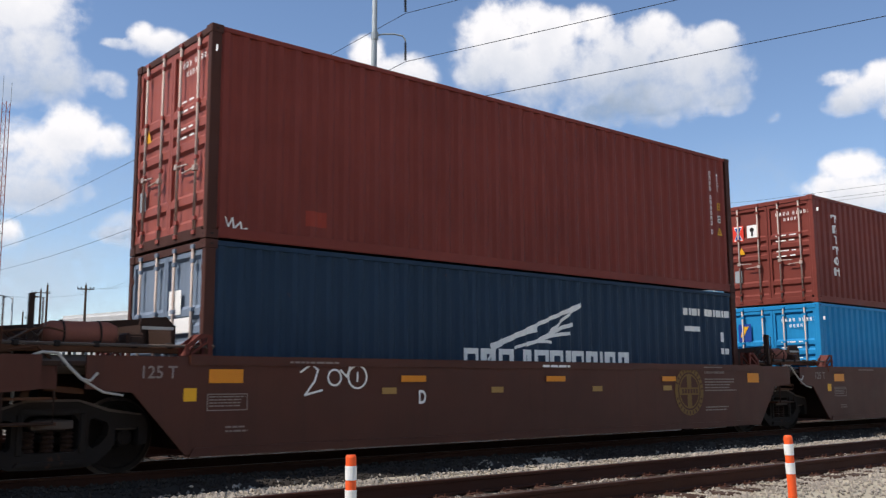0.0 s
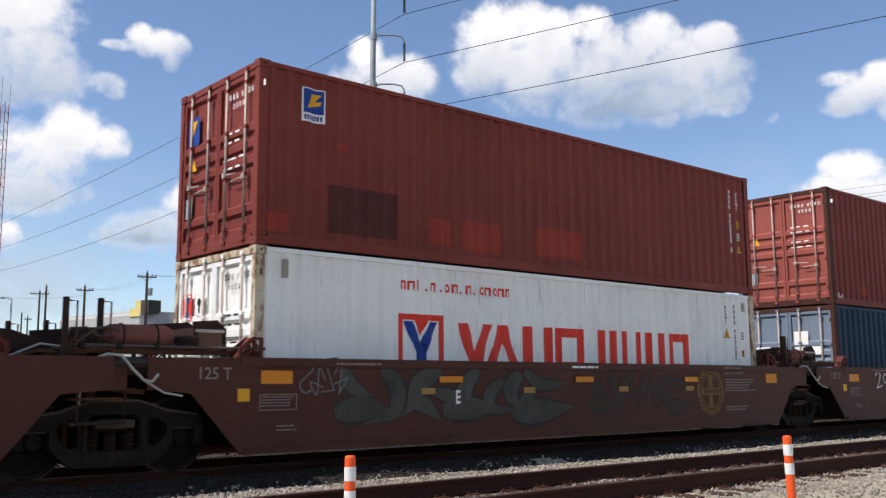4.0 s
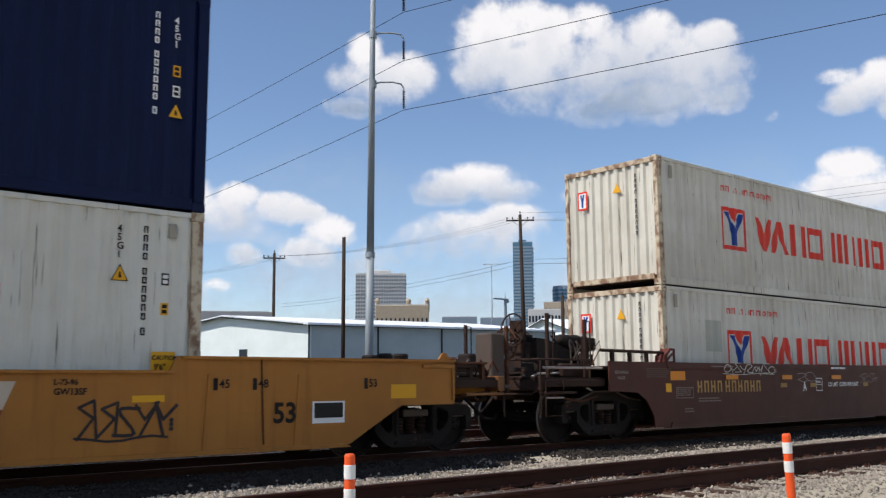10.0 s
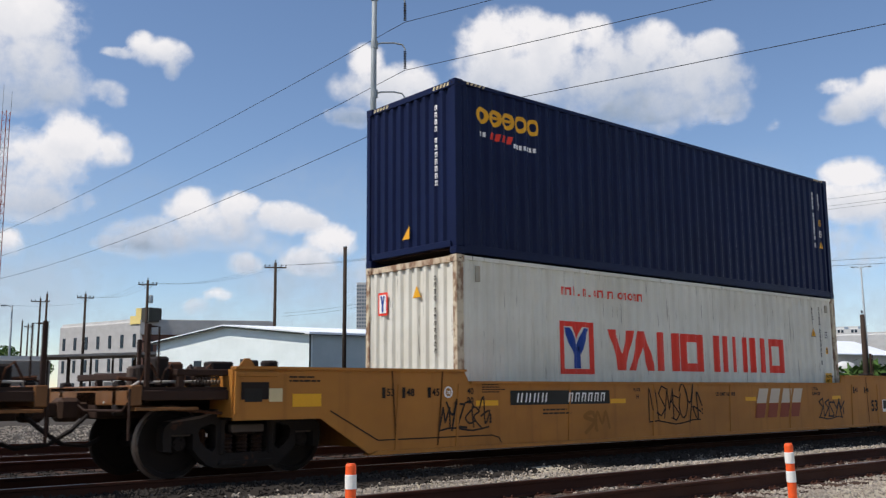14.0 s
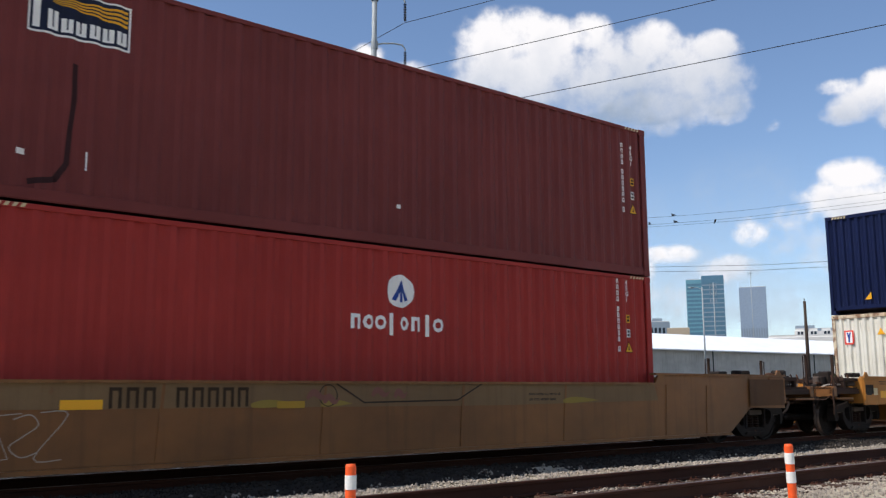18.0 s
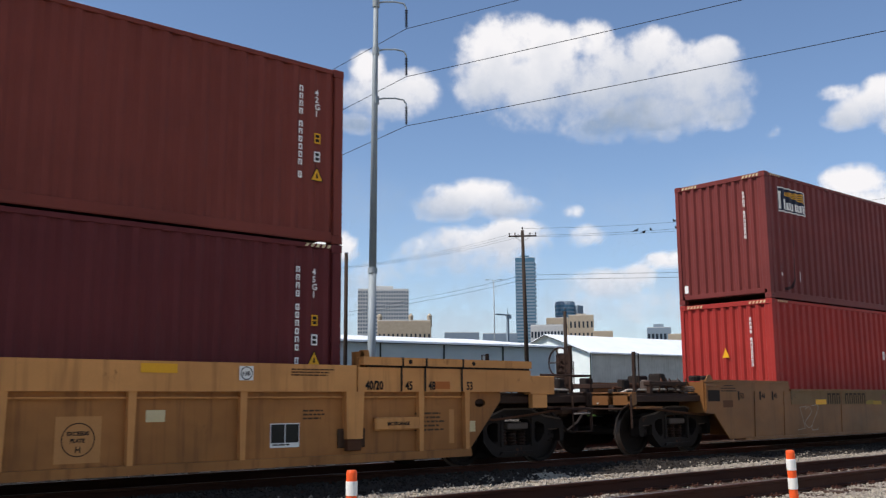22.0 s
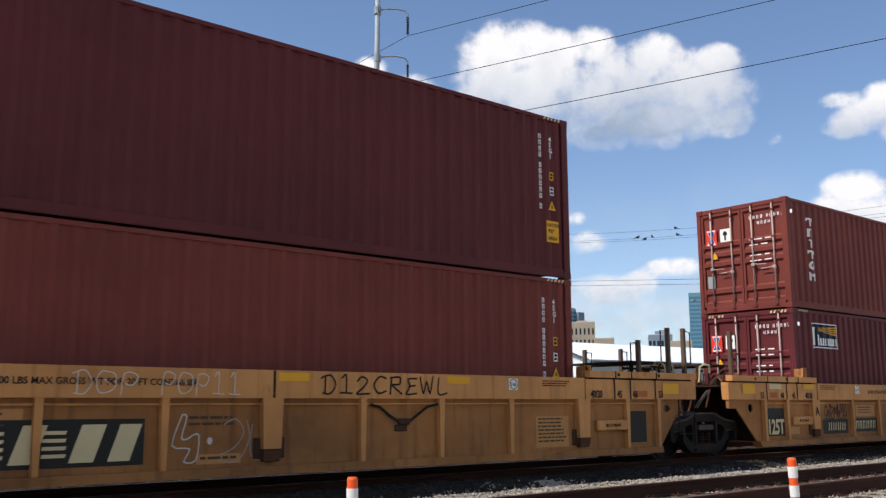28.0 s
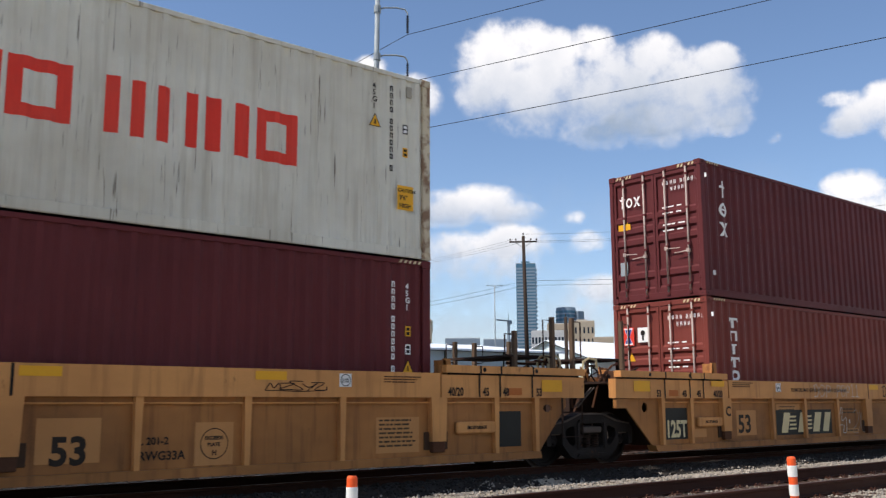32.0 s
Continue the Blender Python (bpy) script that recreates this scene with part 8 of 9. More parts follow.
WOODEN = "dark wooden utility pole with crossarm and wires"
u1 = utility_pole(19.85, 5.74, 110, 1.75, WOODEN)
u2 = utility_pole(23.21, 6.62, 98, 1.8, "dark wooden utility pole with crossarm and hanging gear", gear=True)
u3 = utility_pole(30.54, 7.83, 85, 1.95, WOODEN, lean=-0.05)
u4 = utility_pole(45.52, 10.16, 72, 2.15, "tall dark wooden utility pole with crossarm", double=False, lean=-0.3)
utility_pole(17.50, 5.41, 140, 2.4, "far wooden pole with crossarm in the yard")
utility_pole(17.83, 5.68, 125, 0, "bare wooden pole standing in the yard")
utility_pole(16.64, 4.14, 170, 0, "short far wooden pole in the yard")
utility_pole(16.95, 3.95, 175, 1.2, "short far wooden pole with crossarm")
utility_pole(61.70, 5.08, 90, 0, "bare wooden pole beside the warehouses")
utility_pole(47.98, 5.22, 72, 0, "short brown wooden pole behind the train")
utility_pole(64.64, 4.17, 58, 0, "dark stub pole beside the yard")
for a, b in ((u1, u2), (u2, u3), (u3, u4)):
    for o in (-0.8, 0.0, 0.8):
        v = Vector((o * 0.7, -o * 0.7, -0.25))
        wire(sagging(a + v, b + v, 0.7, 10), 0.008)
beyond = Vector((57.7, 34.0, 13.3))
spans = []
for o, dz in ((-0.9, -0.45), (0.2, 0.15), (0.9, -0.45)):
    v = Vector((o * 0.7, -o * 0.2, dz))
    spans.append(sagging(u4 + v, beyond + v, 0.2, 8))
    wire(spans[-1] + [beyond + v + Vector((1.4, -8, 0.0)), beyond + v + Vector((9, -40, 1.0))], 0.009)
for dz in (0.0, 0.35):
    lowp = Vector((u4.x, u4.y, 10.1 + dz))
    wire([lowp, Vector((57.7, 34.0, 9.2 + dz)), Vector((59.1, 26.0, 8.9 + dz)), Vector((66, -6, 9.4 + dz))], 0.013)
    wire(sagging(lowp, on(39.16, 5.9, 87) + Vector((0, 0, dz)), 0.1, 6) + sagging(on(39.16, 5.9, 87) + Vector((0, 0, dz)), on(31.0, 4.63, 111) + Vector((0, 0, dz)), 0.3, 6)[1:], 0.012)
wire(sagging(u1 + Vector((0, 0, -1)), on(14.5, 5.2, 150), 0.6, 8), 0.01)


def steel_post():
    top = on(34.71, 8.8, 62)
    p = thing("steel_post", Matrix.Translation((top.x, top.y, GROUND_Z)), "plain dark steel post standing beside the warehouse", "post")
    part("shaft", Shape().tube((0, 0, 0), (0, 0, top.z - GROUND_Z), 0.14, 12, 0.12), WOODPOLE, p, smooth=True)
    part("cap", Shape().tube((0, 0, top.z - GROUND_Z), (0, 0, top.z - GROUND_Z + 0.06), 0.13, 12), GALV, p)


steel_post()


def mast_lamp(az, el, dist, label, heads=2, r=0.12, arm=1.2):
    top = on(az, el, dist)
    h = top.z - GROUND_Z
    p = thing("lamp_mast", Matrix.Translation((top.x, top.y, GROUND_Z)), label, "street lamp")
    part("shaft", Shape().tube((0, 0, 0), (0, 0, h), r * 1.4, 10, r * 0.7), GALV, p, smooth=True)
    a = radians(az)
    across = Vector((math.cos(a), -math.sin(a), 0))
    for k in range(heads):
        s = -1 if k % 2 else 1
        q = part("lamp_arm", Shape().pipe([(0, 0, h - 0.3), across * s * arm * 0.5 + Vector((0, 0, h)), across * s * arm + Vector((0, 0, h))], r * 0.35), GALV, p)
        b = across * s * arm + Vector((0, 0, h))
        part("lamp_head", Shape().box(b.x - 0.3, b.x + 0.3, b.y - 0.18, b.y + 0.18, b.z - 0.12, b.z + 0.06, 0.04), GALV, q)


mast_lamp(43.72, 7.2, 220, "tall grey lamp mast with twin heads", 2, 0.16, 1.6)
mast_lamp(64.76, 6.83, 150, "tall grey lamp mast with twin heads", 2, 0.16, 1.1)
mast_lamp(56.11, 6.11, 120, "grey street lamp with a single arm", 1, 0.1, -1.3)
mast_lamp(16.08, 4.96, 130, "wooden yard lamp pole with single lamp", 1, 0.14, -1.0)


def antenna_mast(az, el, dist, label, panels):
    top = on(az, el, dist)
    h = top.z - GROUND_Z
    p = thing("antenna_mast", Matrix.Translation((top.x, top.y, GROUND_Z)), label, "antenna mast")
    part("shaft", Shape().tube((0, 0, 0), (0, 0, h), 0.35, 10, 0.2), GALV, p, smooth=True)
    for k in range(panels):
        z = h - 1.5 - 3.2 * (k // 3)
        a = 2.1 * (k % 3) + 0.4
        q = part("antenna_arm", Shape().tube((0, 0, z), (1.5 * math.cos(a), 1.5 * math.sin(a), z), 0.08, 6), GALV, p)
        part("antenna_panel", Shape().box(1.5 * math.cos(a) - 0.2, 1.5 * math.cos(a) + 0.2, 1.5 * math.sin(a) - 0.12, 1.5 * math.sin(a) + 0.12, z - 1.1, z + 1.1, 0.03), SLATE, q)


def lattice_mast():
    top = on(15.15, 15.6, 120)
    h = top.z - GROUND_Z
    p = thing("lattice_mast", Matrix.Translation((top.x, top.y, GROUND_Z)), "slender red and white lattice radio mast", "radio mast")
    red = surface("faded_red_mast_paint", rgb("a85a4a"), rgb("7d4a40"), 0.6)
    corners = [(0.5 * math.cos(t), 0.5 * math.sin(t)) for t in (0.3, 2.394, 4.489)]
    for x, y in corners:
        part("leg", Shape().tube((x, y, 0), (x, y, h), 0.045, 6), red, p)
    n = int(h / 1.1)
    for i in range(n):
        z = h * i / n
        s = Shape()
        for k in range(3):
            a, b = corners[k], corners[(k + 1) % 3]
            s.tube((a[0], a[1], z), (b[0], b[1], z + h / n), 0.022, 4).tube((a[0], a[1], z), (b[0], b[1], z), 0.02, 4)
        part("bracing", s, red if (i // 5) % 2 == 0 else GALV, p)
    part("antenna", Shape().tube((0.5, 0, h), (0.5, 0, h + 2.5), 0.03, 6).tube((-0.4, 0.2, h), (-0.4, 0.2, h + 3.2), 0.03, 6), GALV, p)


lattice_mast()

# ---- birds on the wires ----
BIRD = surface("black_feathers", rgb("1b1b1d"), rgb("101012"), 0.7)


def bird(at, seed):
    r = random.Random(seed)
    b = thing("bird", Matrix.Translation(at) @ pose(0, 0, 0, 0, 0, r.uniform(0, 360)), "small black bird perched on a wire", "bird", "birds on the wires")
    part("body", Shape().lathe([(0.01, -0.16), (0.05, -0.1), (0.075, 0.0), (0.06, 0.08), (0.02, 0.12)], 10, "x", (0, 0, 0.1)), BIRD, b, smooth=True)
    part("head", Shape().lathe([(0.01, -0.05), (0.045, -0.02), (0.045, 0.03), (0.01, 0.05)], 8, "z", (0.1, 0, 0.19)), BIRD, b, smooth=True)
    part("tail", Shape().slab([(-0.14, 0.08), (-0.34, 0.0), (-0.34, -0.03), (-0.14, 0.04)], -0.03, 0.03), BIRD, b)
    part("beak", Shape().tube((0.13, 0, 0.19), (0.19, 0, 0.18), 0.012, 5, 0.002), BIRD, b)


for i, (az, k) in enumerate(((52.41, 0), (53.25, 0), (52.84, 2), (54.65, 1), (54.76, 0), (57.04, 2))):
    for a, b in zip(spans[k], spans[k][1:]):
        za, zb = (math.degrees(math.atan2(q.x, q.y)) for q in (a, b))
        if za <= az < zb:
            bird(a.lerp(b, (az - za) / (zb - za)) + Vector((0, 0, -0.015)), i)


# ---- buildings ----
ROOF_WHITE = surface("bright_white_metal_roof", rgb("eef1f2"), rgb("d5dadd"), 0.5)
WALL_SHADED = surface("shaded_pale_siding", rgb("b8c2c2"), rgb("9aa5a6"), 0.6, streak=0.25)
TRIM_DARK = surface("dark_green_trim", rgb("2c3a36"), rgb("1f2a27"), 0.6)
PLASTER = surface("pale_grey_render", rgb("b9b7b3"), rgb("948f89"), 0.9, streak=0.35)
PLASTER_Y = surface("sunlit_yellow_render", rgb("e5cf86"), rgb("c7ae66"), 0.9)
BRICK = surface("dull_brown_brick", rgb("75554a"), rgb("544038"), 0.95, grain=0.1)
GLASS = surface("dark_window_glass", rgb("27323c"), rgb("18202a"), 0.15)
# skyline glass and slate are lightened: distance haze and sky reflection mixed into the colours
GLASS_BLUE = surface("blue_curtain_glass", rgb("5c8297"), rgb("4a6d82"), 0.2, 0.2)
GLASS_TEAL = surface("teal_curtain_glass", rgb("6d9dab"), rgb("578795"), 0.2, 0.2)
GLASS_FAR = surface("pale_hazy_glass", rgb("76818a"), rgb("66717a"), 0.3)
STONE = surface("beige_tower_stone", rgb("b7a892"), rgb("94866f"), 0.9)
STONE_PALE = surface("pale_concrete", rgb("c9c8c4"), rgb("a9a8a4"), 0.9)
SLATE = surface("slate_grey_cladding", rgb("86949f"), rgb("6e7c87"), 0.6)
FENCE = surface("weathered_grey_boards", rgb("8a8177"), rgb("655d55"), 0.95, streak=0.5)
BLOCK = surface("concrete_block", rgb("a9a49a"), rgb("857f76"), 0.95, grain=0.1)
LEAF = surface("dusty_green_foliage", rgb("4c6630"), rgb("2c4220"), 0.8, island=0.4)


def gable_house(name, left, right, far, eave, ridge, walls, side_walls, roof, label, bays=6, door=True):
    """A shed of parallelogram plan: the gable stands from left to right, the long side runs from right to far."""
    L, R, F = (Vector((*p, GROUND_Z)) for p in (left, right, far))
    b = thing(name, Matrix.Translation(R), label, "warehouse")
    l, f, z = L - R, F - R, eave - GROUND_Z
    peak = l / 2 + Vector((0, 0, ridge - GROUND_Z))
    up = Vector((0, 0, z))
    inn = l.normalized() * 0.25
    # gable wall, with thickness
    s = Shape()
    g = [Vector(), l, l + up, peak, up]
    t = f.normalized() * 0.25
    s.add(g + [p + t for p in g], [(0, 1, 2, 3, 4), (9, 8, 7, 6, 5)] + [(i, (i + 1) % 5, (i + 1) % 5 + 5, i + 5) for i in range(5)])
    part("gable_wall", s, walls, b)
    s = Shape()
    g = [p + f - t for p in g]
    s.add(g + [p + t for p in g], [(0, 1, 2, 3, 4), (9, 8, 7, 6, 5)] + [(i, (i + 1) % 5, (i + 1) % 5 + 5, i + 5) for i in range(5)])
    part("gable_wall", s, walls, b)
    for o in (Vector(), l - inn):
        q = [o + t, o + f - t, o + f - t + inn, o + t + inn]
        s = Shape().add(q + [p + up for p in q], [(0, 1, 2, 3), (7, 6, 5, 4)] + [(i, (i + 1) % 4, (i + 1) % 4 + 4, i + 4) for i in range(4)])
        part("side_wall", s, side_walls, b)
    # two roof slopes with an overhang
    over = f.normalized() * 0.4
    for e in (up, l + up):
        d = (e - peak).normalized() * 0.5
        q = [peak - over, peak + f + over, e + d + f + over, e + d - over]
        lift = Vector((0, 0, 0.16))
        s = Shape().add(q + [p + lift for p in q], [(0, 1, 2, 3), (7, 6, 5, 4)] + [(i, (i + 1) % 4, (i + 1) % 4 + 4, i + 4) for i in range(4)])
        part("roof_slope", s, roof, b)
    # dark eaves trim and the posts between the bays
    o = l.normalized() * -0.06
    a, c = up + o + Vector((0, 0, 0.02)), up + f + o + Vector((0, 0, 0.02))
    part("eaves_trim", Shape().tube(a, c, 0.10, 4), TRIM_DARK, b)
    for e in (up, l + up):
        part("verge_trim", Shape().tube(peak - over - t * 0.2, e - over - t * 0.2, 0.06, 4), TRIM_DARK, b)
    for i in range(bays + 1):
        p = f * (i / bays) + o
        part("downpipe", Shape().tube(p, p + up, 0.07, 6), TRIM_DARK, b)
    if door:
        for q in (0.385, 0.696):
            w, k = l * q - t * 0.2, l.normalized() * 0.48
            sash = [w - k, w + k, w + k + t * 0.3, w - k + t * 0.3]
            low, tall = Vector((0, 0, 2.6 - GROUND_Z)), Vector((0, 0, 1.25))
            part("window", Shape().add([v + low for v in sash] + [v + low + tall for v in sash], [(3, 2, 1, 0), (4, 5, 6, 7)] + [(i, (i + 1) % 4, (i + 1) % 4 + 4, i + 4) for i in range(4)]), GLASS, b)
        p = f * 0.40 + o * 1.5
        n = f.normalized()
        part("door", Shape().tube(p + Vector((0, 0, 1.2)), p + n * 0.9 + Vector((0, 0, 1.2)), 0.02, 4).add([p + o * 0.5, p + n * 1.1 + o * 0.5, p + n * 1.1 + o * 0.5 + Vector((0, 0, 2.6)), p + o * 0.5 + Vector((0, 0, 2.6)), p, p + n * 1.1, p + n * 1.1 + Vector((0, 0, 2.6)), p + Vector((0, 0, 2.6))], [(0, 1, 2, 3), (7, 6, 5, 4), (0, 4, 5, 1), (1, 5, 6, 2), (2, 6, 7, 3), (3, 7, 4, 0)]), GLASS, b)
    return b


# the long wall's grey is shade put into its colour; the gable stays white
gable_house("warehouse", (34.8, 78.7), (38.3, 59.8), (61.4, 56.4), 5.5, 6.5, surface("white_corrugated_wall", rgb("e6eeea"), rgb("ccd6d0"), 0.6, streak=0.2), WALL_SHADED, ROOF_WHITE,
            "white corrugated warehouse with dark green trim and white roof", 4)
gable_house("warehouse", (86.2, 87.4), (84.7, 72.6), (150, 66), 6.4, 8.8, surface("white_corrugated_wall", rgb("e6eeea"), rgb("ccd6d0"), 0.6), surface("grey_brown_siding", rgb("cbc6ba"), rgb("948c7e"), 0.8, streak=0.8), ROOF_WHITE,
            "long grey warehouse with a broad white roof", 3, False)


def block(name, az0, az1, el, dist, deep, label, walls, glass=None, rows=0, cols=0, crown=0.0, category="building", band=False, inset=0.25, dist1=None):
    """A tower or block seen from az0 to az1; windows stand in rows and columns on its two visible faces."""
    a, b = on(az0, 0, dist), on(az1, 0, dist1 or dist)
    a.z = b.z = GROUND_Z
    u = (b - a)
    w = u.length
    u.normalize()
    v = Vector((-u.y, u.x, 0))
    h = on(0, el, dist).z - GROUND_Z
    m = Matrix(((u.x, v.x, 0, a.x), (u.y, v.y, 0, a.y), (0, 0, 1, a.z), (0, 0, 0, 1)))
    t = thing(name, m, label, category)
    part("wall", Shape().box(0, w, 0, deep, 0, h, 0.3 if dist > 150 else 0.05), walls, t)
    part("roof", Shape().box(0.4, w - 0.4, 0.4, deep - 0.4, h, h + 0.5), STONE_PALE, t)
    if crown:
        part("rooftop_plant", Shape().box(w * 0.28, w * 0.7, deep * 0.2, deep * 0.7, h, h + crown, 0.2), walls, t)
    if rows and band:
        for i in range(rows):
            z = h * (0.12 + 0.86 * i / rows)
            part("window_band", Shape().box(0.6, w - 0.6, -0.12, 0.2, z, z + h * 0.86 / rows * 0.55), glass, t)
    elif rows:
        cw, rh = w / cols, h / (rows + 0.4)
        pane = Shape().box(-cw * inset, cw * inset, -0.12, 0.25, 0, rh * 0.55)
        me = pane.mesh("window")
        me.materials.append(glass)
        if rows * cols <= 60:
            for i in range(rows):
                for j in range(cols):
                    part("window", me, glass, t, at=((j + 0.5) * cw, 0, (i + 0.3) * rh))
        else:
            for i in range(rows):
                s = Shape()
                for j in range(cols):
                    x = (j + 0.5) * cw
                    s.box(x - cw * inset, x + cw * inset, -0.12, 0.25, (i + 0.3) * rh, (i + 0.85) * rh)
                tagged(part("storey_glazing", s, glass, t), kind="stuff")
    return t, w, h


# the grey three-storey block with its yellow stair tower
old, ow_, oh_ = block("office_block", 18.57, 22.95, 3.83, 224, 20, "grey rendered three-storey industrial block with a yellow stair tower", PLASTER, GLASS, 3, 7, dist1=200, inset=0.11)
wing, ww_, wh_ = block("office_wing", 22.98, 30.4, 4.22, 200, 30, "long brown brick industrial wing with grey roof edge", BRICK, GLASS, 2, 9, inset=0.3)
part("parapet", Shape().box(-0.3, ww_ + 0.3, -0.4, 0.4, wh_ - 2.6, wh_ + 0.3), PLASTER, wing)
part("roof_screen", Shape().box(ww_ * 0.25, ww_, 6, 6.4, wh_, wh_ + 0.5), SLATE, wing)
part("stair_tower", Shape().box(ow_ - 1.7, ow_ + 0.06, -0.2, 3, oh_ - 0.7, oh_ + 2.5), PLASTER_Y, old, "yellow rendered stair tower")
part("yellow_bay", Shape().box(ow_ - 3.5, ow_ - 1.7, -0.2, 3, oh_ - 0.7, oh_ + 1.0), PLASTER_Y, old)
part("tower_side", Shape().box(ow_ + 0.07, ow_ + 2.5, -0.15, 2.9, oh_ - 0.3, oh_ + 2.5), surface("dark_louvre", rgb("4b4a44"), rgb("36352f"), 0.7), old)


antenna_mast(56.75, 6.35, 420, "grey antenna mast with panel aerials", 9)
antenna_mast(58.85, 6.90, 700, "slender grey spire mast on the skyline", 3)


def canopy_shed():
    a, b = on(17.9, 0, 92), on(23.9, 0, 92)
    u = (b - a).normalized()
    v = Vector((-u.y, u.x, 0))
    m = Matrix(((u.x, v.x, 0, a.x), (u.y, v.y, 0, a.y), (0, 0, 1, GROUND_Z), (0, 0, 0, 1)))
    t = thing("open_shed", m, "low open shed with a thin pale roof", "shed")
    w = (b - a).length
    part("roof", Shape().slab([(-0.3, 4.75), (w, 5.1), (w, 5.35), (-0.3, 4.95)], -1.5, 6), surface("dull_tin_roof", rgb("9c958c"), rgb("6e675f"), 0.7), t)
    for i in range(6):
        for y in (0, 5):
            part("post", Shape().box(w * i / 5 - 0.08, w * i / 5 + 0.08, y - 0.08, y + 0.08, 0, 4.8), WOODPOLE, t)
    for i in range(9):
        for k in range(2):
            x0 = w * 0.42 + i * 0.95
            blk = thing("concrete_block", m @ Matrix.Translation((x0, -3.0 + 0.03 * ((i * 7 + k * 3) % 5), 1.3 * k)), "pale concrete block stacked in a row", "block", "stacked concrete blocks")
            part("body", Shape().box(0, 0.92, 0, 0.9, 0, 1.29, 0.04), BLOCK, blk)
            part("lifting_loop", Shape().pipe([(0.36, 0.45, 1.29), (0.40, 0.45, 1.30 + (0.08 if k else 0.0)), (0.52, 0.45, 1.30 + (0.08 if k else 0.0)), (0.56, 0.45, 1.29)], 0.012, 5), RUST, blk)
    return t


canopy_shed()
block("storage_building", 13.5, 18.2, 1.95, 110, 12, "low weathered grey storage building", FENCE, GLASS, 1, 5, inset=0.1)
# the skyline
block("office_tower", 35.42, 38.52, 6.66, 900, 40, "pale concrete office tower with rows of windows", STONE_PALE, GLASS_FAR, 30, 20, crown=4, inset=0.34)
hall, hw_, hh_ = block("stone_hall", 36.63, 39.89, 4.75, 620, 30, "beige stone hall with domed corner turrets", STONE, GLASS, 3, 12, inset=0.18)
for x in (hw_ * 0.04, hw_ * 0.62, hw_ * 0.97):
    part("turret", Shape().lathe([(1.6, hh_ - 4), (1.6, hh_ + 2.5), (1.8, hh_ + 2.8), (1.3, hh_ + 3.9), (0.6, hh_ + 4.6), (0.05, hh_ + 5.0)], 12, "z", (x, 2, 0)), STONE, hall)
block("low_office", 40.68, 42.8, 4.02, 800, 25, "low glazed office block with flat roof", SLATE, GLASS, 2, 12, inset=0.4)
slim, sw_, sh_ = block("glass_tower", 45.04, 46.24, 8.5, 1000, 22, "slim blue glass tower with balcony ribs", GLASS_BLUE, SLATE, 38, 1, band=True, crown=3)
for i in range(30):
    z = sh_ * (0.1 + 0.88 * i / 30)
    part("balcony", Shape().box(sw_, sw_ + 1.3, 0.3, 10, z, z + 1.4), SLATE, slim)
block("office_block", 48.2, 49.69, 4.98, 950, 30, "beige stone office block on the skyline", STONE, GLASS, 7, 6, inset=0.2, crown=2)
block("office_block", 46.85, 48.18, 4.84, 955, 30, "beige stone office block with a flat roof", STONE, GLASS, 7, 5, inset=0.2)
def round_tower():
    b = on(48.0, 0, 1030)
    t = thing("round_tower", Matrix.Translation((b.x, b.y, GROUND_Z)), "dark glass round office tower on the skyline", "building")
    h = on(0, 5.78, 1030).z - GROUND_Z
    part("wall", Shape().lathe([(11, 0), (11, h - 3), (10.2, h), (0.1, h + 0.5)], 20, "z"), SLATE, t)
    for i in range(14):
        z = h * (0.42 + 0.04 * i)
        part("window_band", Shape().lathe([(11.15, z), (11.15, z + h * 0.024)], 20, "z"), GLASS_BLUE, t)
    part("rooftop_plant", Shape().box(4, 14, -14, -4, h * 0.6, h - 4, 0.4), SLATE, t)


round_tower()
block("apartment_block", 45.9, 47.87, 4.42, 900, 25, "white apartment block with square windows", STONE_PALE, GLASS, 6, 10, inset=0.3)
block("office_block", 49.6, 50.8, 4.0, 940, 25, "low beige office block on the skyline", STONE, GLASS, 3, 6, inset=0.3)
block("low_office", 43.0, 45.1, 3.95, 850, 25, "low grey office block behind the warehouse", SLATE, GLASS, 2, 8, inset=0.3)
teal, tw_, th_ = block("glass_tower", 55.2, 57.32, 6.55, 1000, 35, "broad teal glass tower on the skyline", GLASS_TEAL, GLASS_BLUE, 24, 1, band=True, crown=0)
part("side_wing", Shape().box(tw_ * 0.42, tw_ + 0.5, -3.0, 20, 0, th_ + 3.5, 0.4), GLASS_BLUE, teal, "darker glass wing")
for i in range(22):
    part("floor_line", Shape().box(tw_ * 0.42 + 0.4, tw_ + 0.2, -3.2, -3.0, th_ * (0.1 + 0.04 * i), th_ * (0.1 + 0.04 * i) + 1.2), SLATE, teal)
block("office_tower", 52.78, 54.18, 4.15, 1000, 30, "brown and grey stepped office tower", SLATE, GLASS, 6, 6, inset=0.3, crown=4)
block("low_office", 54.0, 55.3, 3.75, 950, 25, "low tan office block on the skyline", STONE, GLASS, 3, 6, inset=0.3)
# this tower's cladding colour includes the blue of the haze
block("office_tower", 58.17, 59.66, 6.0, 1000, 35, "slate grey ribbed office tower", surface("hazy_blue_grey_cladding", rgb("8fa0b2"), rgb("7b8c9e"), 0.5), SLATE, 1, 11, inset=0.3)
par, pw_, ph_ = block("parapet_building", 61.07, 64.6, 3.46, 320, 25, "long pale building with paired windows under the roof", STONE_PALE)
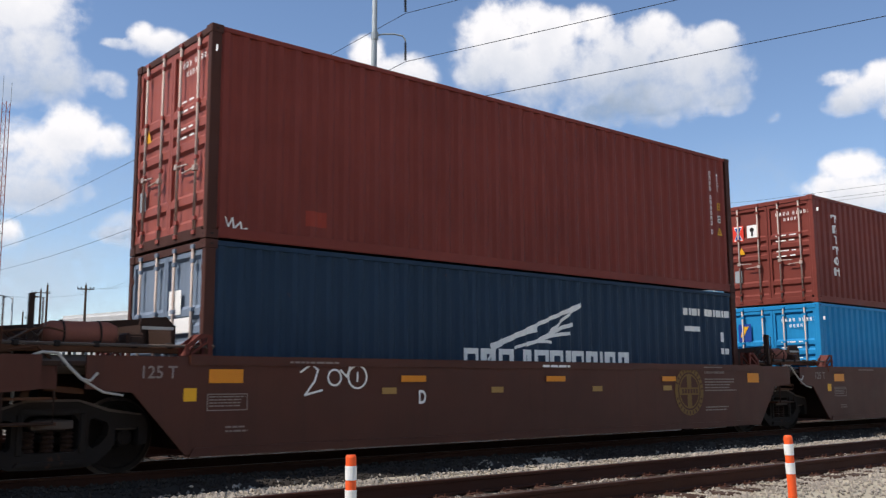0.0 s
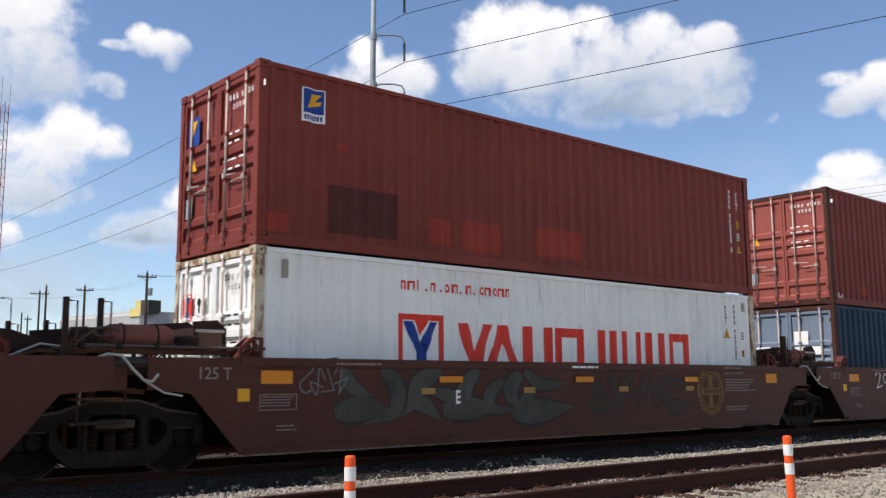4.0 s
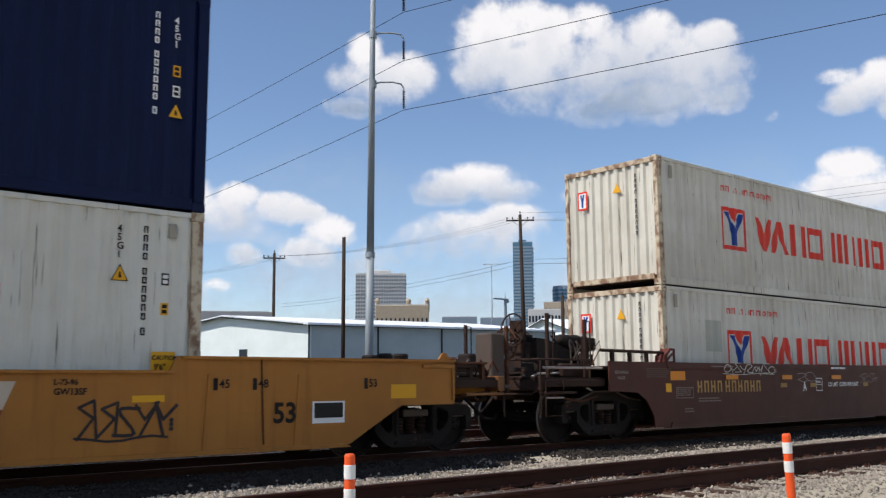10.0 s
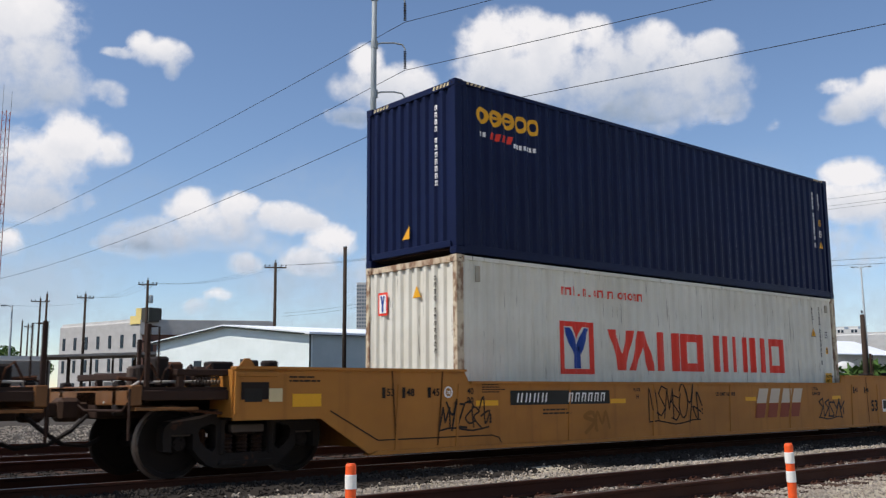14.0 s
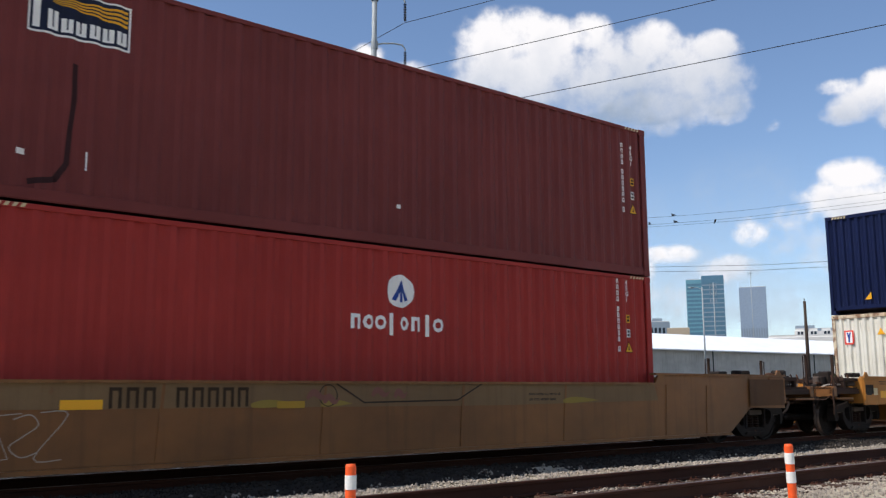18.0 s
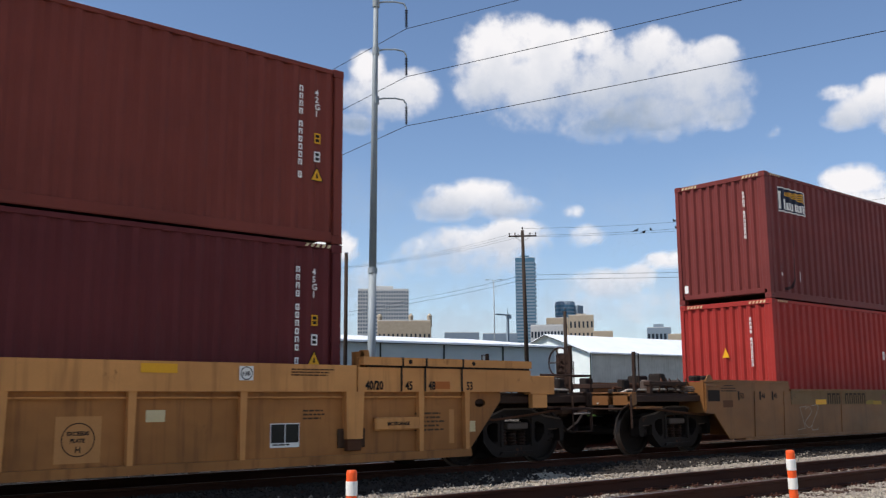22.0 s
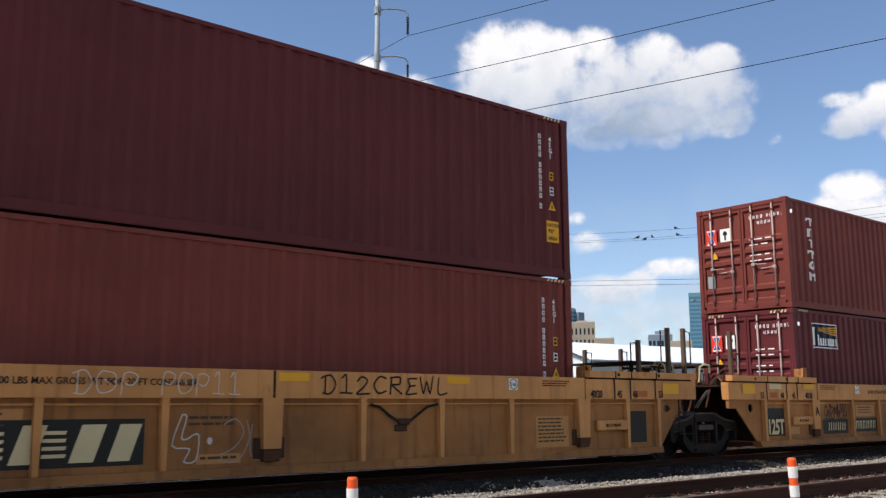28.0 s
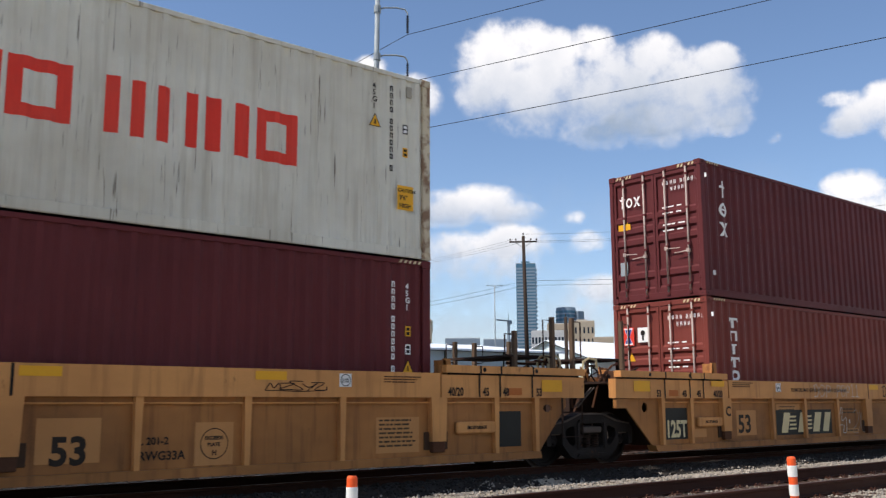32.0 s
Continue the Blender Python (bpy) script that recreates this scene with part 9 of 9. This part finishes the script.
for i in range(5):
    for k in (0, 1.0):
        part("window", Shape().box(0.9 + 3.9 * i + k, 1.6 + 3.9 * i + k, -0.1, 0.2, ph_ - 1.5, ph_ - 0.55), GLASS, par)
    part("roof_box", Shape().box(2.9 + 3.9 * i, 4.0 + 3.9 * i, -0.1, 2.0, ph_ - 0.4, ph_ + (1.3 if i == 0 else 0.4)), SLATE, par)
part("roof_screen", Shape().box(0.2, 6.0, 3, 3.4, ph_, ph_ + 1.55), SLATE, par)
block("long_shed", 59.6, 68.0, 3.1, 300, 20, "long low shed with a pale roof behind the warehouse", STONE_PALE)


def crane():
    top = on(44.53, 5.09, 700)
    t = thing("tower_crane", Matrix.Translation((top.x, top.y, GROUND_Z)), "distant grey tower crane on the skyline", "crane")
    h = top.z - GROUND_Z
    part("mast", Shape().box(-0.8, 0.8, -0.8, 0.8, 0, h), SLATE, t)
    part("jib", Shape().box(-12, 3, -0.5, 0.5, h - 1.0, h), SLATE, t)
    part("cab", Shape().box(0.8, 3, -1, 1, h - 3, h - 1), SLATE, t)
    part("apex", Shape().tube((0, 0, h), (0, 0, h + 5), 0.5, 4, 0.1), SLATE, t)


crane()


def foliage(name, places, leaf, count, seed, label, category):
    """A crown of many small leaf clumps round the given balls of (x, y, z, radius)."""
    rng = np.random.default_rng(seed)
    V, F = [], []
    for x, y, z, r in places:
        n = int(count * r * r)
        d = rng.normal(size=(n, 3))
        d /= np.linalg.norm(d, axis=1)[:, None]
        p = np.array((x, y, z)) + d * (r * rng.uniform(0.45, 1.08, n) ** 0.6)[:, None] * np.array((1, 1, 0.8))
        for q in p:
            a, b = rng.normal(size=3), rng.normal(size=3)
            a /= np.linalg.norm(a)
            b -= a * (a @ b)
            b /= np.linalg.norm(b)
            k = leaf * rng.uniform(0.6, 1.4)
            i = len(V)
            V += [tuple(q - a * k), tuple(q + b * k * 0.5), tuple(q + a * k), tuple(q - b * k * 0.5 + a * k * 0.2)]
            F.append((i, i + 1, i + 2, i + 3))
    s = Shape()
    s.v, s.f = V, F
    return s


def tree(az, dist, h, seed, label="dusty green tree behind the yard"):
    b = on(az, 0, dist)
    t = thing("tree", Matrix.Translation((b.x, b.y, GROUND_Z)), label, "tree", "trees behind the yard")
    r = random.Random(seed)
    tr = Shape().tube((0, 0, 0), (0.1, 0, h * 0.45), 0.28, 8, 0.18)
    balls = []
    for k in range(6):
        an = k * 1.05 + r.uniform(0, 0.6)
        e = (math.cos(an) * h * 0.25, math.sin(an) * h * 0.25, h * r.uniform(0.55, 0.82))
        tr.tube((0.1, 0, h * 0.42), e, 0.12, 6, 0.04)
        balls.append((*e, h * r.uniform(0.16, 0.24)))
    part("trunk", tr, WOODPOLE, t)
    part("crown", foliage("crown", balls, 0.35, 70, seed, "", ""), LEAF, t)


for i, (az, d, h) in enumerate(((15.2, 190, 10.5), (16.1, 200, 9.0), (17.3, 230, 9.5), (14.0, 200, 11))):
    tree(az, d, h, i)
for i, (az, d, h) in enumerate(((65.0, 62, 3.4), (62.6, 66, 2.6), (63.6, 95, 3.6))):
    tree(az, d, h, 20 + i, "low green shrubby tree beside the yard")


def weeds(az, dist, seed):
    b = on(az, 0, dist)
    s = foliage("weeds", [(0, 0, 0.5, 0.7), (0.7, 0.2, 0.6, 0.8), (1.5, 0, 0.4, 0.6)], 0.16, 260, seed, "", "")
    ob = tagged(part("weeds", s, LEAF, at=(b.x, b.y, GROUND_Z + 0.2)), "clump of tall green weeds beside the warehouse", "weeds", kind="stuff")
    return ob


for i, az in enumerate((49.3, 50.2, 62.0, 63.0, 65.8)):
    weeds(az, 48 + 2 * i, 40 + i)


def pickup(az, dist, turn, label):
    b = on(az, 0, dist)
    t = thing("pickup_truck", Matrix.Translation((b.x, b.y, GROUND_Z)) @ pose(0, 0, 0, 0, 0, turn), label, "pickup truck")
    white = surface("white_car_paint", rgb("e6e6e6"), rgb("cfcfcf"), 0.3, coat=0.5)
    part("body", Shape().slab([(-2.7, 0.5), (2.7, 0.5), (2.7, 1.05), (1.3, 1.15), (-2.7, 1.15)], -0.95, 0.95), white, t)
    part("cab", Shape().slab([(-0.7, 1.12), (1.25, 1.12), (0.75, 1.78), (-0.5, 1.80)], -0.85, 0.85), white, t)
    part("windscreen", Shape().slab([(1.22, 1.16), (1.26, 1.16), (0.80, 1.74), (0.76, 1.74)], -0.75, 0.75), GLASS, t)
    for sy in (-0.86, 0.84):
        part("side_window", Shape().slab([(-0.5, 1.2), (1.0, 1.2), (0.65, 1.68), (-0.4, 1.70)], sy, sy + 0.02), GLASS, t)
    for wx in (-1.7, 1.75):
        for sy in (-0.98, 0.74):
            w = part("wheel", Shape().lathe([(0.05, 0), (0.3, 0.01), (0.38, 0.05), (0.38, 0.2), (0.3, 0.24), (0.05, 0.24)], 16, "y", (wx, sy, 0.38)), BLACK, t)
            part("rim", Shape().lathe([(0.02, -0.01), (0.2, -0.012), (0.22, 0.02), (0.02, 0.03)], 12, "y", (wx, sy, 0.38)), GALV, w)
    part("bumper", Shape().box(2.68, 2.8, -0.9, 0.9, 0.5, 0.72, 0.03), GALV, t)


pickup(28.3, 52, 170, "white pickup truck parked beside the warehouse")


def water_tank():
    b = on(63.57, 0, 100)
    t = thing("storage_tank", Matrix.Translation((b.x, b.y, GROUND_Z)), "small white round tank on a stand", "tank")
    part("vessel", Shape().lathe([(0.05, 2.2), (0.9, 2.25), (1.05, 2.5), (1.05, 3.6), (0.8, 4.0), (0.3, 4.2), (0.05, 4.22)], 18, "z"), STONE_PALE, t, smooth=True)
    for x, y in ((-0.7, -0.7), (0.7, -0.7), (-0.7, 0.7), (0.7, 0.7)):
        part("leg", Shape().tube((x, y, 0), (x, y, 2.5), 0.08, 6), GALV, t)


water_tank()

# ---- marker posts ----
P_ORANGE = surface("fluorescent_orange_plastic", rgb("f4602c"), rgb("d84a1e"), 0.5)
P_WHITE = surface("white_reflective_band", rgb("eceae4"), rgb("c9c5bd"), 0.35)


def marker_post(az, dist, top_el, r, lean, label):
    top = on(az, top_el, dist)
    g = ground_height(top.x, top.y) - 0.01
    h = top.z - g
    t = thing("marker_post", Matrix.Translation((top.x, top.y, g)) @ pose(0, 0, 0, 0, lean, 0), label, "marker post", "orange marker posts")
    part("tube", Shape().lathe([(r, 0.02), (r, h - 0.012), (r - 0.006, h), (0.004, h)], 16, "z"), P_ORANGE, t, smooth=False)
    for k in range(2):
        z = h - 0.135 - 0.128 * k
        part("reflective_band", Shape().lathe([(r + 0.0015, z), (r + 0.0025, z + 0.002), (r + 0.0025, z + 0.074), (r + 0.0015, z + 0.076)], 16, "z"), P_WHITE, t)
    part("foot", Shape().lathe([(0.10, 0.0), (0.10, 0.015), (0.05, 0.03), (0.035, 0.06), (0.004, 0.06)], 16, "z"), BLACK, t)


marker_post(35.16, 5.3, -4.05, 0.030, 0.0, "slim orange marker post with two white bands")
marker_post(60.58, 7.15, -2.86, 0.030, -3.0, "leaning orange marker post with two white bands")


# ---- what moves ----
def motions():
    """The whole train rolls towards +x; its wheels turn with it."""
    travel = (
        (0, 0.00), (0.5, 2.09), (1, 4.15), (2, 8.24), (3, 12.35), (3.5, 14.43), (5.5, 22.55), (6, 24.60),
        (7, 28.66), (8, 32.82), (9, 36.96), (10, 41.06), (11, 45.17), (12, 49.27), (13, 53.42), (14, 57.56),
        (14.5, 59.62), (16.5, 68.11), (17, 70.19), (18, 74.34), (19, 78.45), (20, 82.57), (21, 86.70), (22, 90.85),
        (23, 94.91), (24, 98.91), (25, 102.93), (25.5, 104.96), (27.5, 113.39), (28, 115.38), (29, 119.39), (30, 123.50),
        (31, 127.58), (32, 131.69),
    )
    for ob in CARS + BOXES:
        x, y, z = ob.location
        walk(ob, [(t, pose(x + s, y, z)) for t, s in travel])
    times = [0.16 * i for i in range(201)]
    for w in WHEELS:
        x, y, z = w.location
        rows = []
        for t in times:
            s = np.interp(t, [q[0] for q in travel], [q[1] for q in travel])
            rows.append((t, pose(x, y, z, 0, math.degrees(s / 0.44), 0)))
        walk(w, rows)


motions()
